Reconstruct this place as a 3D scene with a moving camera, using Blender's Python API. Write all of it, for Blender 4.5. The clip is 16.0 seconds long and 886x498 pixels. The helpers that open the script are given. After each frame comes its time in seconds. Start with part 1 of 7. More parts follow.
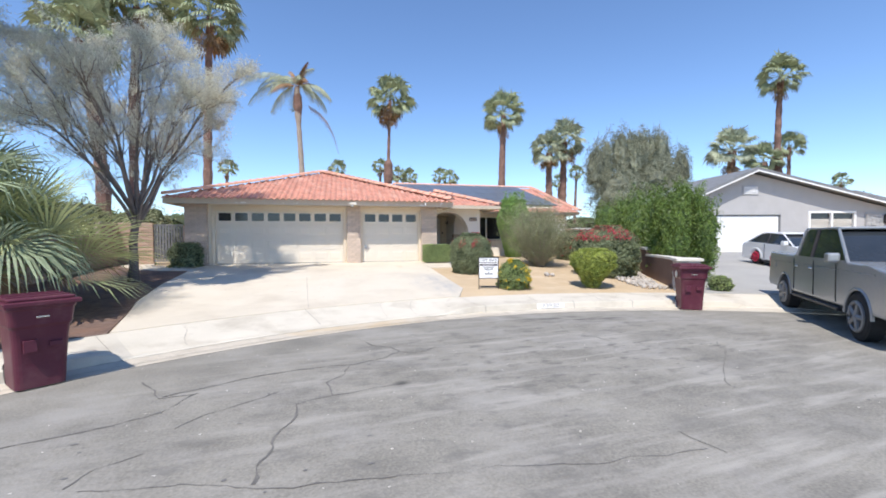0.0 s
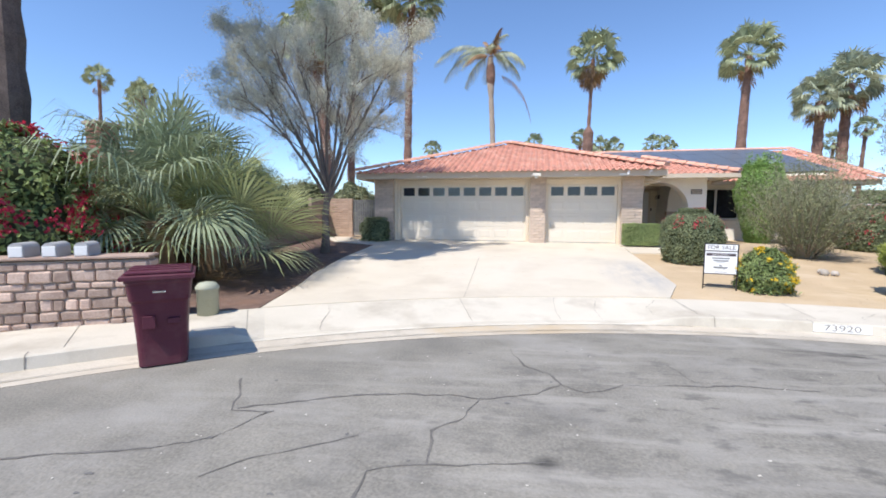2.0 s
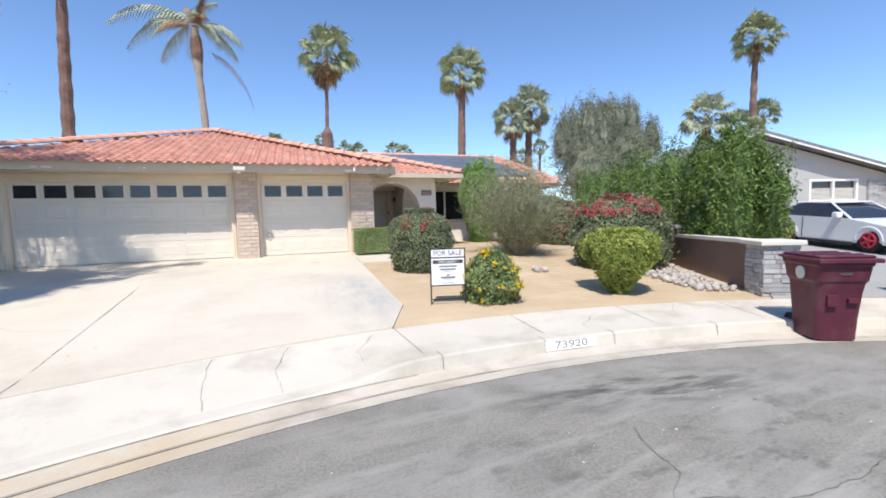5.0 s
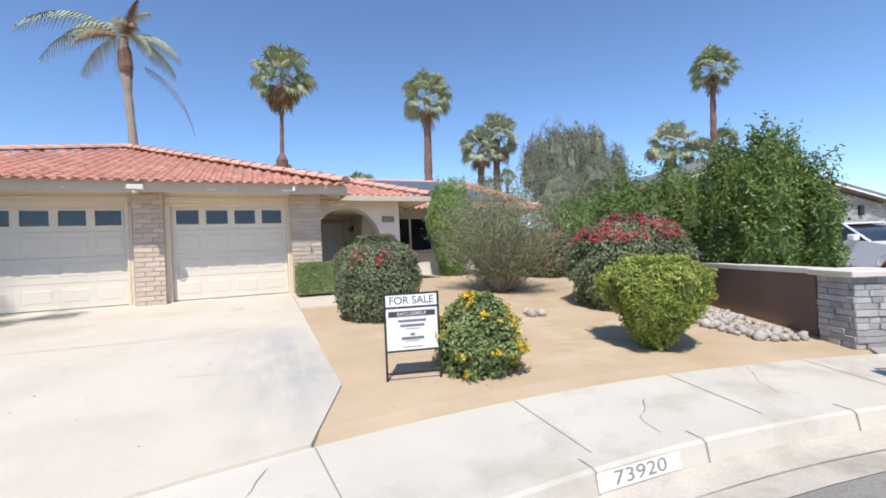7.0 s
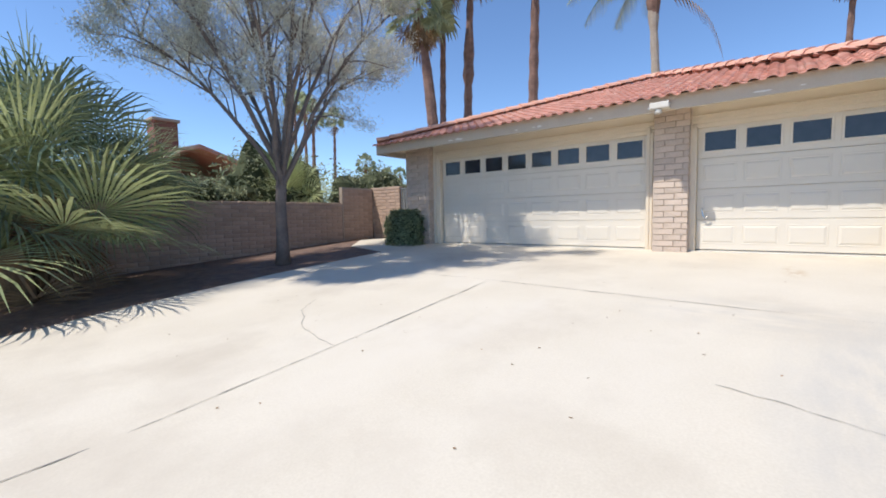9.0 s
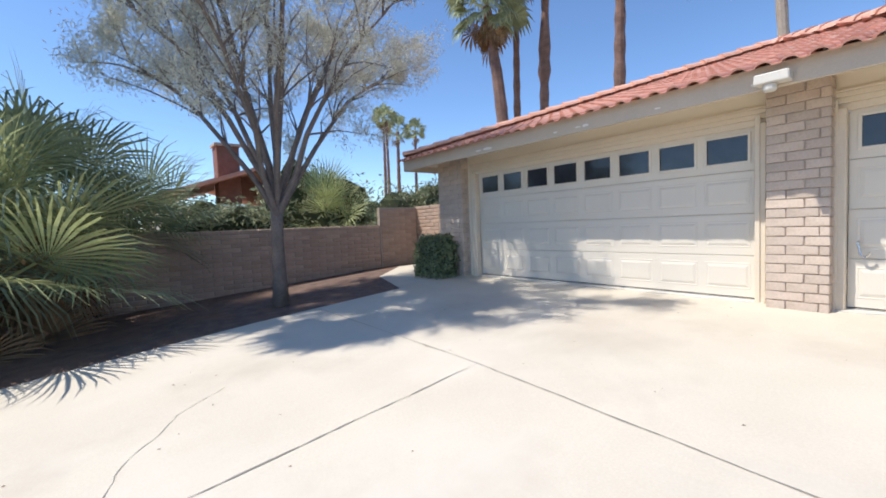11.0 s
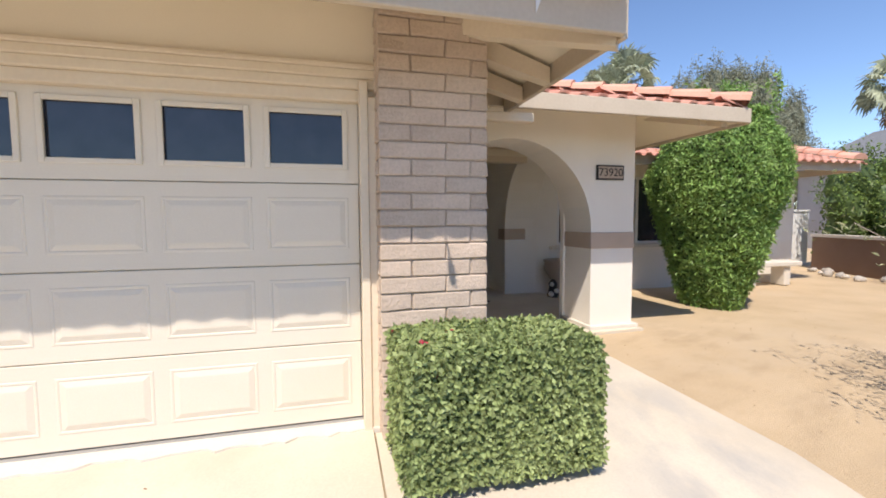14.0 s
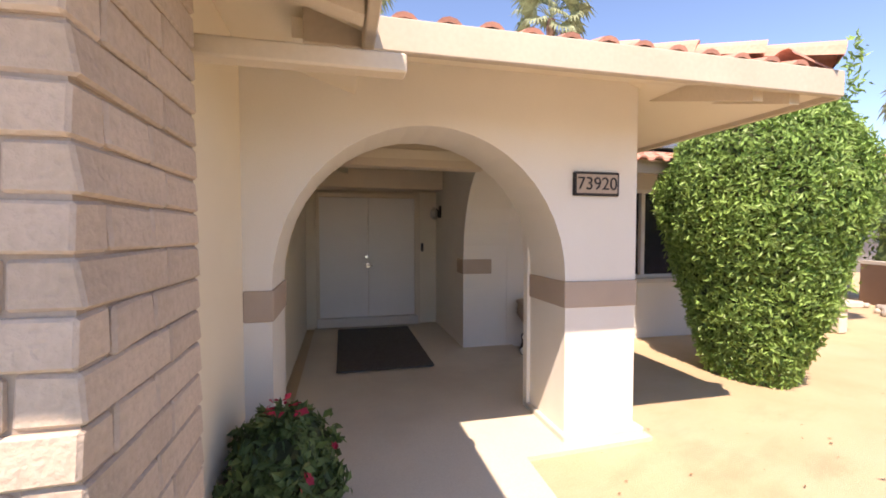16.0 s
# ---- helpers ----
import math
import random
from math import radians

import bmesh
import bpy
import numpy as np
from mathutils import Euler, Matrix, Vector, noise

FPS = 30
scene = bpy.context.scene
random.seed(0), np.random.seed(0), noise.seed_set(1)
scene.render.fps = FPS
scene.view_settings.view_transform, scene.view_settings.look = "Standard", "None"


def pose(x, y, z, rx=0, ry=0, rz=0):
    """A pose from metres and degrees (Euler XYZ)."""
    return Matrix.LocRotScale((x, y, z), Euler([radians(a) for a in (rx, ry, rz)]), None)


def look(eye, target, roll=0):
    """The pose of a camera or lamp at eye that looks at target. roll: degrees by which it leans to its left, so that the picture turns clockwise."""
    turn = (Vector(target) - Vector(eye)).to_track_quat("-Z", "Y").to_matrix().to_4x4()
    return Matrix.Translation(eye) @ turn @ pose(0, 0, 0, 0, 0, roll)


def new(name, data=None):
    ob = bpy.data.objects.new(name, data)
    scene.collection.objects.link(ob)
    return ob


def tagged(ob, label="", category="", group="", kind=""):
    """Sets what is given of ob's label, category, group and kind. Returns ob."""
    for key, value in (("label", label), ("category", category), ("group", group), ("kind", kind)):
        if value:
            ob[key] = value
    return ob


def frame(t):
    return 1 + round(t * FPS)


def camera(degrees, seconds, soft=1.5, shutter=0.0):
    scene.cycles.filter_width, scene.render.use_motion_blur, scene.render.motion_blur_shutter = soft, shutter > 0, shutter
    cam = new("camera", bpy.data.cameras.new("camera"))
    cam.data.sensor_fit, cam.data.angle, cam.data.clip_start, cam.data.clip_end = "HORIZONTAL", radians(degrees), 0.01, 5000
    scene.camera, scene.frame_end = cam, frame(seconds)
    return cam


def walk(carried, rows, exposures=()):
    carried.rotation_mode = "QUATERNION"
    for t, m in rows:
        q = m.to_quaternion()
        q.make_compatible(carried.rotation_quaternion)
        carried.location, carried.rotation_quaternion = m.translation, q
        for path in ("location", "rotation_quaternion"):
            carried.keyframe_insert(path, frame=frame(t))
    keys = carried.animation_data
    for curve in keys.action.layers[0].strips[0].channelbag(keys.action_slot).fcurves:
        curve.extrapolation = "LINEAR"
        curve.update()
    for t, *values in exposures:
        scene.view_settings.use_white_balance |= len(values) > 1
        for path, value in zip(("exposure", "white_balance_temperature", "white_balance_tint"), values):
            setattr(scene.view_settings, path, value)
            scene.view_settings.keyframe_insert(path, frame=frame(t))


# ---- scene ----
cam = camera(92.9, 16.0, 1.8)
PATH = [
    (0, (0.38, 0.19, 1.787), (0.866, 2.129, 1.731), -0.2),
    (0.5, (0.628, 0.75, 1.752), (0.877, 2.733, 1.674), 0.1),
    (1, (0.774, 1.291, 1.728), (0.74, 3.288, 1.618), 0.5),
    (1.5, (0.896, 1.845, 1.726), (0.614, 3.82, 1.585), 0.6),
    (2, (1.01, 2.35, 1.731), (0.582, 4.297, 1.569), 0.4),
    (2.5, (1.129, 2.876, 1.734), (0.746, 4.831, 1.559), 0.1),
    (3, (1.282, 3.396, 1.722), (1.148, 5.384, 1.547), -0.3),
    (3.5, (1.429, 3.879, 1.705), (1.55, 5.867, 1.529), -0.9),
    (4, (1.658, 4.345, 1.67), (2.004, 6.307, 1.491), -1.3),
    (4.5, (1.959, 4.791, 1.668), (2.49, 6.711, 1.501), -1.4),
    (7, (3.166, 7.502, 1.632), (3.974, 9.331, 1.637), -2.5),
    (7.5, (3.055, 8.144, 1.584), (3.441, 10.106, 1.552), -2.6),
    (8, (2.866, 8.734, 1.501), (2.724, 10.727, 1.43), -1.4),
    (8.5, (2.699, 9.326, 1.447), (1.976, 11.187, 1.323), -1.1),
    (9, (2.553, 9.912, 1.427), (1.315, 11.475, 1.272), -1.1),
    (11.5, (2.257, 12.966, 1.908), (0.691, 14.206, 1.794), -2.4),
    (12, (2.443, 13.592, 1.941), (1.355, 15.267, 1.838), -1.6),
    (12.5, (2.637, 14.162, 2.019), (2.036, 16.069, 2.0), -2.4),
    (13, (2.92, 14.691, 2.049), (2.733, 16.681, 1.995), -1.0),
    (13.5, (3.321, 15.206, 2.055), (3.565, 17.188, 1.94), 0.3),
    (14, (3.685, 15.725, 2.101), (4.182, 17.658, 1.966), -0.3),
    (14.5, (4.031, 16.288, 2.157), (4.608, 18.199, 2.033), -1.2),
    (15, (4.387, 16.818, 2.212), (4.905, 18.747, 2.119), -1.4),
    (15.5, (4.788, 17.162, 2.29), (5.227, 19.111, 2.212), -0.8),
    (16, (5.108, 17.43, 2.316), (5.573, 19.374, 2.235), 0.0),
]
walk(cam, [(t, look(eye, target, roll)) for t, eye, target, roll in PATH], [(0, 0.49, 6150, 11), (4.5, 0.47, 6150, 11), (7, 0.37, 6150, 11), (9, 0.33, 6100, 10), (12, 0.46, 6100, 10), (12.7, 0.47, 6150, 10), (13.5, 0.46, 6650, 13), (14.5, 0.54, 6550, 14), (15.3, 0.76, 7050, 18), (16, 1.12, 7500, 23)])

# ---- world and sun ----
SUN = Vector((-0.31, -0.565, 1.0)).normalized()
world = bpy.data.worlds.new("world")
scene.world = world
world.use_nodes = True
wn = world.node_tree
sky = wn.nodes.new("ShaderNodeTexSky")
sky.sky_type, sky.sun_disc = "NISHITA", False
sky.sun_elevation, sky.sun_rotation = math.asin(SUN.z), math.atan2(SUN.x, SUN.y)
sky.altitude, sky.air_density, sky.dust_density, sky.ozone_density = 900, 0.95, 0.0, 4.5
wn.links.new(sky.outputs[0], wn.nodes["Background"].inputs[0])
wn.nodes["Background"].inputs[1].default_value = 0.15
sun = new("sun", bpy.data.lights.new("sun", "SUN"))
sun.data.energy, sun.data.angle, sun.data.color = 3.95, radians(0.55), (1.0, 0.92, 0.80)
sun.matrix_world = look(SUN * 50, (0, 0, 0))


# ---- materials ----
def mat(name, a, b=None, rough=0.8, scale=6.0, fine=60.0, bump=0.2, dist=0.01, metal=0.0, spread=0.0, trans=0.0, spec=0.3, detail=4.0, stain=None, stain_scale=0.6):
    """A procedural surface: two colours mixed by coarse and fine noise, relief, a spread of value per object and island, and stains."""
    m = bpy.data.materials.new(name)
    m.use_nodes = True
    nt = m.node_tree
    nd, lk = nt.nodes, nt.links
    p = nd["Principled BSDF"]
    b = b or tuple(0.8 * c for c in a)
    tc = nd.new("ShaderNodeTexCoord")
    n1, n2 = nd.new("ShaderNodeTexNoise"), nd.new("ShaderNodeTexNoise")
    n1.inputs["Scale"].default_value, n2.inputs["Scale"].default_value = scale, fine
    n1.inputs["Detail"].default_value = n2.inputs["Detail"].default_value = detail
    lk.new(tc.outputs["Object"], n1.inputs["Vector"])
    lk.new(tc.outputs["Object"], n2.inputs["Vector"])
    add = nd.new("ShaderNodeMath")
    add.operation = "MULTIPLY_ADD"
    lk.new(n2.outputs[0], add.inputs[0])
    add.inputs[1].default_value = 0.5
    half = nd.new("ShaderNodeMath")
    half.operation = "MULTIPLY"
    half.inputs[1].default_value = 0.5
    lk.new(n1.outputs[0], half.inputs[0])
    lk.new(half.outputs[0], add.inputs[2])
    ramp = nd.new("ShaderNodeValToRGB")
    ramp.color_ramp.elements[0].position, ramp.color_ramp.elements[1].position = 0.36, 0.64
    ramp.color_ramp.elements[0].color, ramp.color_ramp.elements[1].color = (*b, 1), (*a, 1)
    lk.new(add.outputs[0], ramp.inputs[0])
    col = ramp.outputs[0]
    if stain:
        ns = nd.new("ShaderNodeTexNoise")
        ns.inputs["Scale"].default_value, ns.inputs["Detail"].default_value, ns.inputs["Roughness"].default_value = stain_scale, 6.0, 0.62
        lk.new(tc.outputs["Object"], ns.inputs["Vector"])
        r2 = nd.new("ShaderNodeValToRGB")
        r2.color_ramp.elements[0].position, r2.color_ramp.elements[1].position = 0.5, 0.72
        lk.new(ns.outputs[0], r2.inputs[0])
        mx = nd.new("ShaderNodeMix")
        mx.data_type = "RGBA"
        lk.new(r2.outputs[0], mx.inputs[0])
        lk.new(col, mx.inputs[6])
        mx.inputs[7].default_value = (*stain, 1)
        col = mx.outputs[2]
    if spread:
        oi, ge = nd.new("ShaderNodeObjectInfo"), nd.new("ShaderNodeNewGeometry")
        sm = nd.new("ShaderNodeMath")
        sm.operation = "ADD"
        lk.new(oi.outputs["Random"], sm.inputs[0])
        lk.new(ge.outputs["Random Per Island"], sm.inputs[1])
        fr = nd.new("ShaderNodeMath")
        fr.operation = "FRACT"
        lk.new(sm.outputs[0], fr.inputs[0])
        mr = nd.new("ShaderNodeMapRange")
        mr.inputs[3].default_value, mr.inputs[4].default_value = 1 - spread, 1 + spread
        lk.new(fr.outputs[0], mr.inputs[0])
        hs = nd.new("ShaderNodeHueSaturation")
        lk.new(mr.outputs[0], hs.inputs["Value"])
        lk.new(col, hs.inputs["Color"])
        col = hs.outputs[0]
    lk.new(col, p.inputs["Base Color"])
    p.inputs["Roughness"].default_value, p.inputs["Metallic"].default_value = rough, metal
    p.inputs["Specular IOR Level"].default_value = spec
    if bump:
        bp = nd.new("ShaderNodeBump")
        bp.inputs["Strength"].default_value, bp.inputs["Distance"].default_value = bump, dist
        lk.new(add.outputs[0], bp.inputs["Height"])
        lk.new(bp.outputs[0], p.inputs["Normal"])
    if trans:
        out = nd["Material Output"]
        tl, ms = nd.new("ShaderNodeBsdfTranslucent"), nd.new("ShaderNodeMixShader")
        lk.new(col, tl.inputs[0])
        ms.inputs[0].default_value = trans
        lk.new(p.outputs[0], ms.inputs[1])
        lk.new(tl.outputs[0], ms.inputs[2])
        lk.new(ms.outputs[0], out.inputs[0])
    return m


ASPHALT = mat("asphalt", (0.31, 0.29, 0.25), (0.175, 0.164, 0.142), 0.92, 1.1, 45, 0.8, 0.014, stain=(0.32, 0.302, 0.275), stain_scale=0.7, detail=7)
JOINT = mat("joint_filler", (0.33, 0.30, 0.26), (0.25, 0.23, 0.2), 0.9, 8, 80, 0.3)
CRACK = mat("crack_filler", (0.20, 0.188, 0.172), (0.11, 0.104, 0.096), 0.9, 3, 30, 0.3)
SMUDGE = mat("asphalt_worn_dark", (0.19, 0.183, 0.175), (0.14, 0.135, 0.13), 0.85, 3, 70, 0.4)
CONCRETE = mat("drive_concrete", (0.655, 0.59, 0.485), (0.58, 0.515, 0.415), 0.85, 0.9, 70, 0.15, 0.004, stain=(0.515, 0.45, 0.36), stain_scale=0.6, detail=6)
WALKCON = mat("pavement_concrete", (0.635, 0.58, 0.49), (0.55, 0.505, 0.42), 0.88, 1.2, 80, 0.2, 0.004, stain=(0.43, 0.38, 0.305), stain_scale=1.1, detail=6)
GUTTER = mat("gutter_concrete", (0.60, 0.54, 0.45), (0.47, 0.42, 0.345), 0.9, 2.0, 60, 0.3, 0.005, stain=(0.33, 0.285, 0.225), stain_scale=1.4)
GREYCON = mat("neighbour_concrete", (0.4, 0.385, 0.36), (0.32, 0.31, 0.29), 0.9, 0.8, 60, 0.15)
SAND = mat("decomposed_granite", (0.57, 0.44, 0.29), (0.45, 0.34, 0.215), 0.95, 1.3, 110, 0.7, 0.015, stain=(0.53, 0.42, 0.29), stain_scale=0.7, detail=8)
MULCH = mat("bark_mulch", (0.24, 0.165, 0.13), (0.115, 0.075, 0.06), 0.95, 5, 60, 0.9, 0.03, stain=(0.22, 0.13, 0.09), stain_scale=1.5, detail=8)
STUCCO = mat("cream_stucco", (0.85, 0.765, 0.62), (0.81, 0.725, 0.58), 0.9, 2.0, 130, 0.35, 0.006)
STUCCOW = mat("white_stucco", (0.84, 0.795, 0.72), (0.79, 0.745, 0.67), 0.9, 2.0, 130, 0.5, 0.008)
BAND = mat("tan_band_stucco", (0.5, 0.4, 0.32), (0.45, 0.36, 0.285), 0.9, 3, 120, 0.4, 0.006)
TRIM = mat("beige_painted_wood", (0.75, 0.65, 0.51), (0.70, 0.60, 0.465), 0.55, 3, 40, 0.1, 0.003)
FASCIA = mat("weathered_fascia_paint", (0.60, 0.51, 0.40), (0.54, 0.455, 0.35), 0.65, 3, 40, 0.15, 0.003)
DOORW = mat("garage_door_paint", (0.735, 0.67, 0.565), (0.70, 0.635, 0.535), 0.5, 2, 90, 0.08, 0.002)
FRONTDOOR = mat("front_door_paint", (0.80, 0.775, 0.735), (0.77, 0.745, 0.705), 0.5, 2, 90, 0.08, 0.002)
BRICK = mat("slump_block", (0.60, 0.485, 0.395), (0.49, 0.395, 0.315), 0.9, 7, 55, 0.75, 0.015, spread=0.09)
MORTAR = mat("mortar", (0.46, 0.375, 0.305), (0.39, 0.315, 0.255), 0.95, 8, 90, 0.4)
BLOCK = mat("garden_wall_block", (0.50, 0.36, 0.275), (0.40, 0.285, 0.215), 0.92, 5, 70, 0.6, 0.012, spread=0.1)
TILE = mat("clay_roof_tile", (0.63, 0.325, 0.245), (0.53, 0.255, 0.185), 0.75, 4, 60, 0.25, 0.006, spread=0.13, stain=(0.66, 0.42, 0.33), stain_scale=2.0)
TILEP = mat("pale_ridge_tile", (0.72, 0.42, 0.31), (0.62, 0.33, 0.235), 0.8, 5, 60, 0.25, 0.006, spread=0.1)
SOLAR = mat("solar_panel_blue", (0.13, 0.145, 0.175), (0.10, 0.115, 0.14), 0.35, 3, 30, 0.02, spec=0.6)
GLASS = mat("dark_window_glass", (0.035, 0.038, 0.05), (0.02, 0.022, 0.03), 0.06, 1.2, 6, 0.0, spec=0.6)
WHITE = mat("white_paint", (0.80, 0.795, 0.78), (0.76, 0.755, 0.74), 0.45, 3, 60, 0.05)
SIGNW = mat("sign_board_white", (0.82, 0.82, 0.82), (0.79, 0.79, 0.79), 0.5, 3, 60, 0.0)
DARK = mat("dark_metal", (0.05, 0.045, 0.045), (0.035, 0.03, 0.03), 0.45, 5, 60, 0.1, metal=0.3)
INK = mat("sign_ink", (0.08, 0.06, 0.07), (0.07, 0.055, 0.06), 0.6, 5, 50, 0.0)
MAROON = mat("maroon_plastic", (0.115, 0.028, 0.045), (0.09, 0.02, 0.035), 0.45, 4, 90, 0.08, 0.003, stain=(0.15, 0.06, 0.07), stain_scale=2.5)
RUBBER = mat("black_rubber", (0.025, 0.025, 0.026), (0.018, 0.018, 0.018), 0.8, 6, 80, 0.2)
CHROME = mat("brushed_steel", (0.7, 0.7, 0.7), (0.6, 0.6, 0.6), 0.25, 5, 90, 0.03, metal=1.0)
GREYSTUCCO = mat("grey_stucco", (0.45, 0.44, 0.435), (0.40, 0.39, 0.385), 0.9, 1.5, 100, 0.3, 0.006)
GREYROOF = mat("grey_roof_tile", (0.22, 0.225, 0.235), (0.16, 0.165, 0.175), 0.85, 3, 40, 0.4, 0.02)
LEDGER = mat("grey_ledger_stone", (0.47, 0.465, 0.46), (0.31, 0.305, 0.30), 0.85, 6, 50, 0.6, 0.012, spread=0.22)
REDBRICK = mat("dark_red_brick", (0.25, 0.12, 0.092), (0.18, 0.085, 0.066), 0.9, 4, 50, 0.5)
BROWNW = mat("brown_stucco", (0.225, 0.15, 0.115), (0.195, 0.128, 0.097), 0.9, 2, 110, 0.35, 0.006)
CAP = mat("cream_wall_cap", (0.70, 0.655, 0.58), (0.62, 0.58, 0.51), 0.85, 3, 80, 0.2)
RUBBLE = mat("red_rubble_stone", (0.60, 0.455, 0.37), (0.43, 0.31, 0.25), 0.9, 5, 40, 0.7, 0.02, spread=0.3, stain=(0.36, 0.25, 0.20), stain_scale=3.0)
PEBBLE = mat("river_rock", (0.55, 0.50, 0.44), (0.36, 0.325, 0.29), 0.8, 5, 50, 0.3, 0.01, spread=0.2)
BARKP = mat("palm_trunk_bark", (0.27, 0.165, 0.13), (0.12, 0.075, 0.06), 0.95, 3, 25, 0.9, 0.04, detail=8)
BARKG = mat("pale_palm_bark", (0.40, 0.34, 0.28), (0.27, 0.22, 0.18), 0.95, 3, 25, 0.8, 0.03, detail=8)
BARKD = mat("grey_tan_bark", (0.25, 0.205, 0.18), (0.15, 0.122, 0.108), 0.95, 6, 40, 0.9, 0.03, detail=8)
TWIGP = mat("pale_twig_bark", (0.46, 0.41, 0.34), (0.34, 0.30, 0.25), 0.95, 6, 40, 0.4)
BARKT = mat("grey_brown_bark", (0.16, 0.125, 0.11), (0.085, 0.065, 0.06), 0.95, 6, 40, 0.9, 0.03, detail=8)
SKIRT = mat("dead_frond_brown", (0.34, 0.22, 0.12), (0.20, 0.125, 0.07), 0.9, 6, 40, 0.3, spread=0.25)
FROND = mat("fan_palm_leaf", (0.36, 0.40, 0.24), (0.22, 0.26, 0.15), 0.7, 2, 20, 0.1, spread=0.3, trans=0.2)
FRONDG = mat("grey_green_frond", (0.43, 0.46, 0.33), (0.28, 0.315, 0.21), 0.7, 2, 20, 0.1, spread=0.3, trans=0.2)
FRONDS = mat("blue_green_frond", (0.33, 0.38, 0.235), (0.20, 0.245, 0.145), 0.6, 2, 20, 0.1, spread=0.3, trans=0.2)
FRONDY = mat("yellow_green_frond", (0.50, 0.53, 0.27), (0.34, 0.38, 0.17), 0.5, 2, 20, 0.1, spread=0.3, trans=0.25)
LEAF = mat("glossy_green_leaf", (0.335, 0.49, 0.145), (0.18, 0.305, 0.08), 0.42, 2, 12, 0.05, spread=0.4, trans=0.22)
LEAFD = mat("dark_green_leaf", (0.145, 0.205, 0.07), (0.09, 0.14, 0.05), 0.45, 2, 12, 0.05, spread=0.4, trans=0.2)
LEAFH = mat("hedge_leaf", (0.29, 0.355, 0.13), (0.175, 0.235, 0.085), 0.45, 2, 12, 0.05, spread=0.4, trans=0.2)
LEAFB = mat("box_leaf", (0.37, 0.44, 0.19), (0.23, 0.295, 0.115), 0.5, 2, 12, 0.05, spread=0.35, trans=0.2)
LEAFG = mat("dusty_bougainvillea_leaf", (0.27, 0.305, 0.165), (0.155, 0.185, 0.10), 0.5, 2, 12, 0.05, spread=0.4, trans=0.2)
LEAFY = mat("lime_leaf", (0.43, 0.47, 0.11), (0.26, 0.32, 0.075), 0.45, 2, 12, 0.05, spread=0.35, trans=0.25)
LEAFS = mat("sage_leaf", (0.36, 0.375, 0.215), (0.245, 0.26, 0.145), 0.6, 2, 12, 0.05, spread=0.35, trans=0.2)
LEAFT = mat("silvery_thorn_leaf", (0.76, 0.745, 0.63), (0.57, 0.565, 0.475), 0.8, 2, 12, 0.05, spread=0.25, trans=0.5, spec=0.1)
# the much darker second tone paints shaded gaps between the leaf clumps
LEAFL = mat("laurel_leaf", (0.235, 0.325, 0.08), (0.095, 0.155, 0.04), 0.38, 0.9, 12, 0.05, spread=0.4, trans=0.25)
LEAFE = mat("grey_eucalyptus_leaf", (0.34, 0.35, 0.255), (0.22, 0.24, 0.175), 0.6, 0.4, 6, 0.05, spread=0.35, trans=0.15)
REDF = mat("red_bract", (0.62, 0.05, 0.10), (0.45, 0.035, 0.07), 0.55, 5, 30, 0.0, spread=0.3, trans=0.2)
YELF = mat("yellow_petal", (0.75, 0.55, 0.03), (0.65, 0.42, 0.02), 0.55, 5, 30, 0.0, spread=0.2, trans=0.2)


def blot(m, centre, size, colour, stretch=(1, 1), scale=1.6, lo=0.42, hi=0.62, turn=0.0, strength=1.0):
    """A stain with an outline of its own on a ground material: noise inside a soft oval."""
    nt = m.node_tree
    nd, lk = nt.nodes, nt.links
    p = nd["Principled BSDF"]
    col = p.inputs["Base Color"].links[0].from_socket
    tc, mp, mq = nd.new("ShaderNodeTexCoord"), nd.new("ShaderNodeMapping"), nd.new("ShaderNodeMapping")
    for k in (mp, mq):
        k.vector_type = "TEXTURE"
        k.inputs["Location"].default_value = (centre[0], centre[1], 0)
        k.inputs["Rotation"].default_value = (0, 0, turn)
        lk.new(tc.outputs["Object"], k.inputs["Vector"])
    mp.inputs["Scale"].default_value = (size[0], size[1], 50)
    mq.inputs["Scale"].default_value = (stretch[0], stretch[1], 1)
    ln = nd.new("ShaderNodeVectorMath")
    ln.operation = "LENGTH"
    lk.new(mp.outputs[0], ln.inputs[0])
    fall = nd.new("ShaderNodeMapRange")
    fall.inputs[1].default_value, fall.inputs[2].default_value = 1.0, 0.25
    lk.new(ln.outputs["Value"], fall.inputs[0])
    ns = nd.new("ShaderNodeTexNoise")
    ns.inputs["Scale"].default_value, ns.inputs["Detail"].default_value, ns.inputs["Roughness"].default_value = scale, 6.0, 0.6
    lk.new(mq.outputs[0], ns.inputs["Vector"])
    rp = nd.new("ShaderNodeMapRange")
    rp.inputs[1].default_value, rp.inputs[2].default_value, rp.inputs[4].default_value = lo, hi, strength
    lk.new(ns.outputs[0], rp.inputs[0])
    mul = nd.new("ShaderNodeMath")
    mul.operation = "MULTIPLY"
    lk.new(fall.outputs[0], mul.inputs[0])
    lk.new(rp.outputs[0], mul.inputs[1])
    mx = nd.new("ShaderNodeMix")
    mx.data_type = "RGBA"
    lk.new(mul.outputs[0], mx.inputs[0])
    lk.new(col, mx.inputs[6])
    mx.inputs[7].default_value = (*colour, 1)
    lk.new(mx.outputs[2], p.inputs["Base Color"])


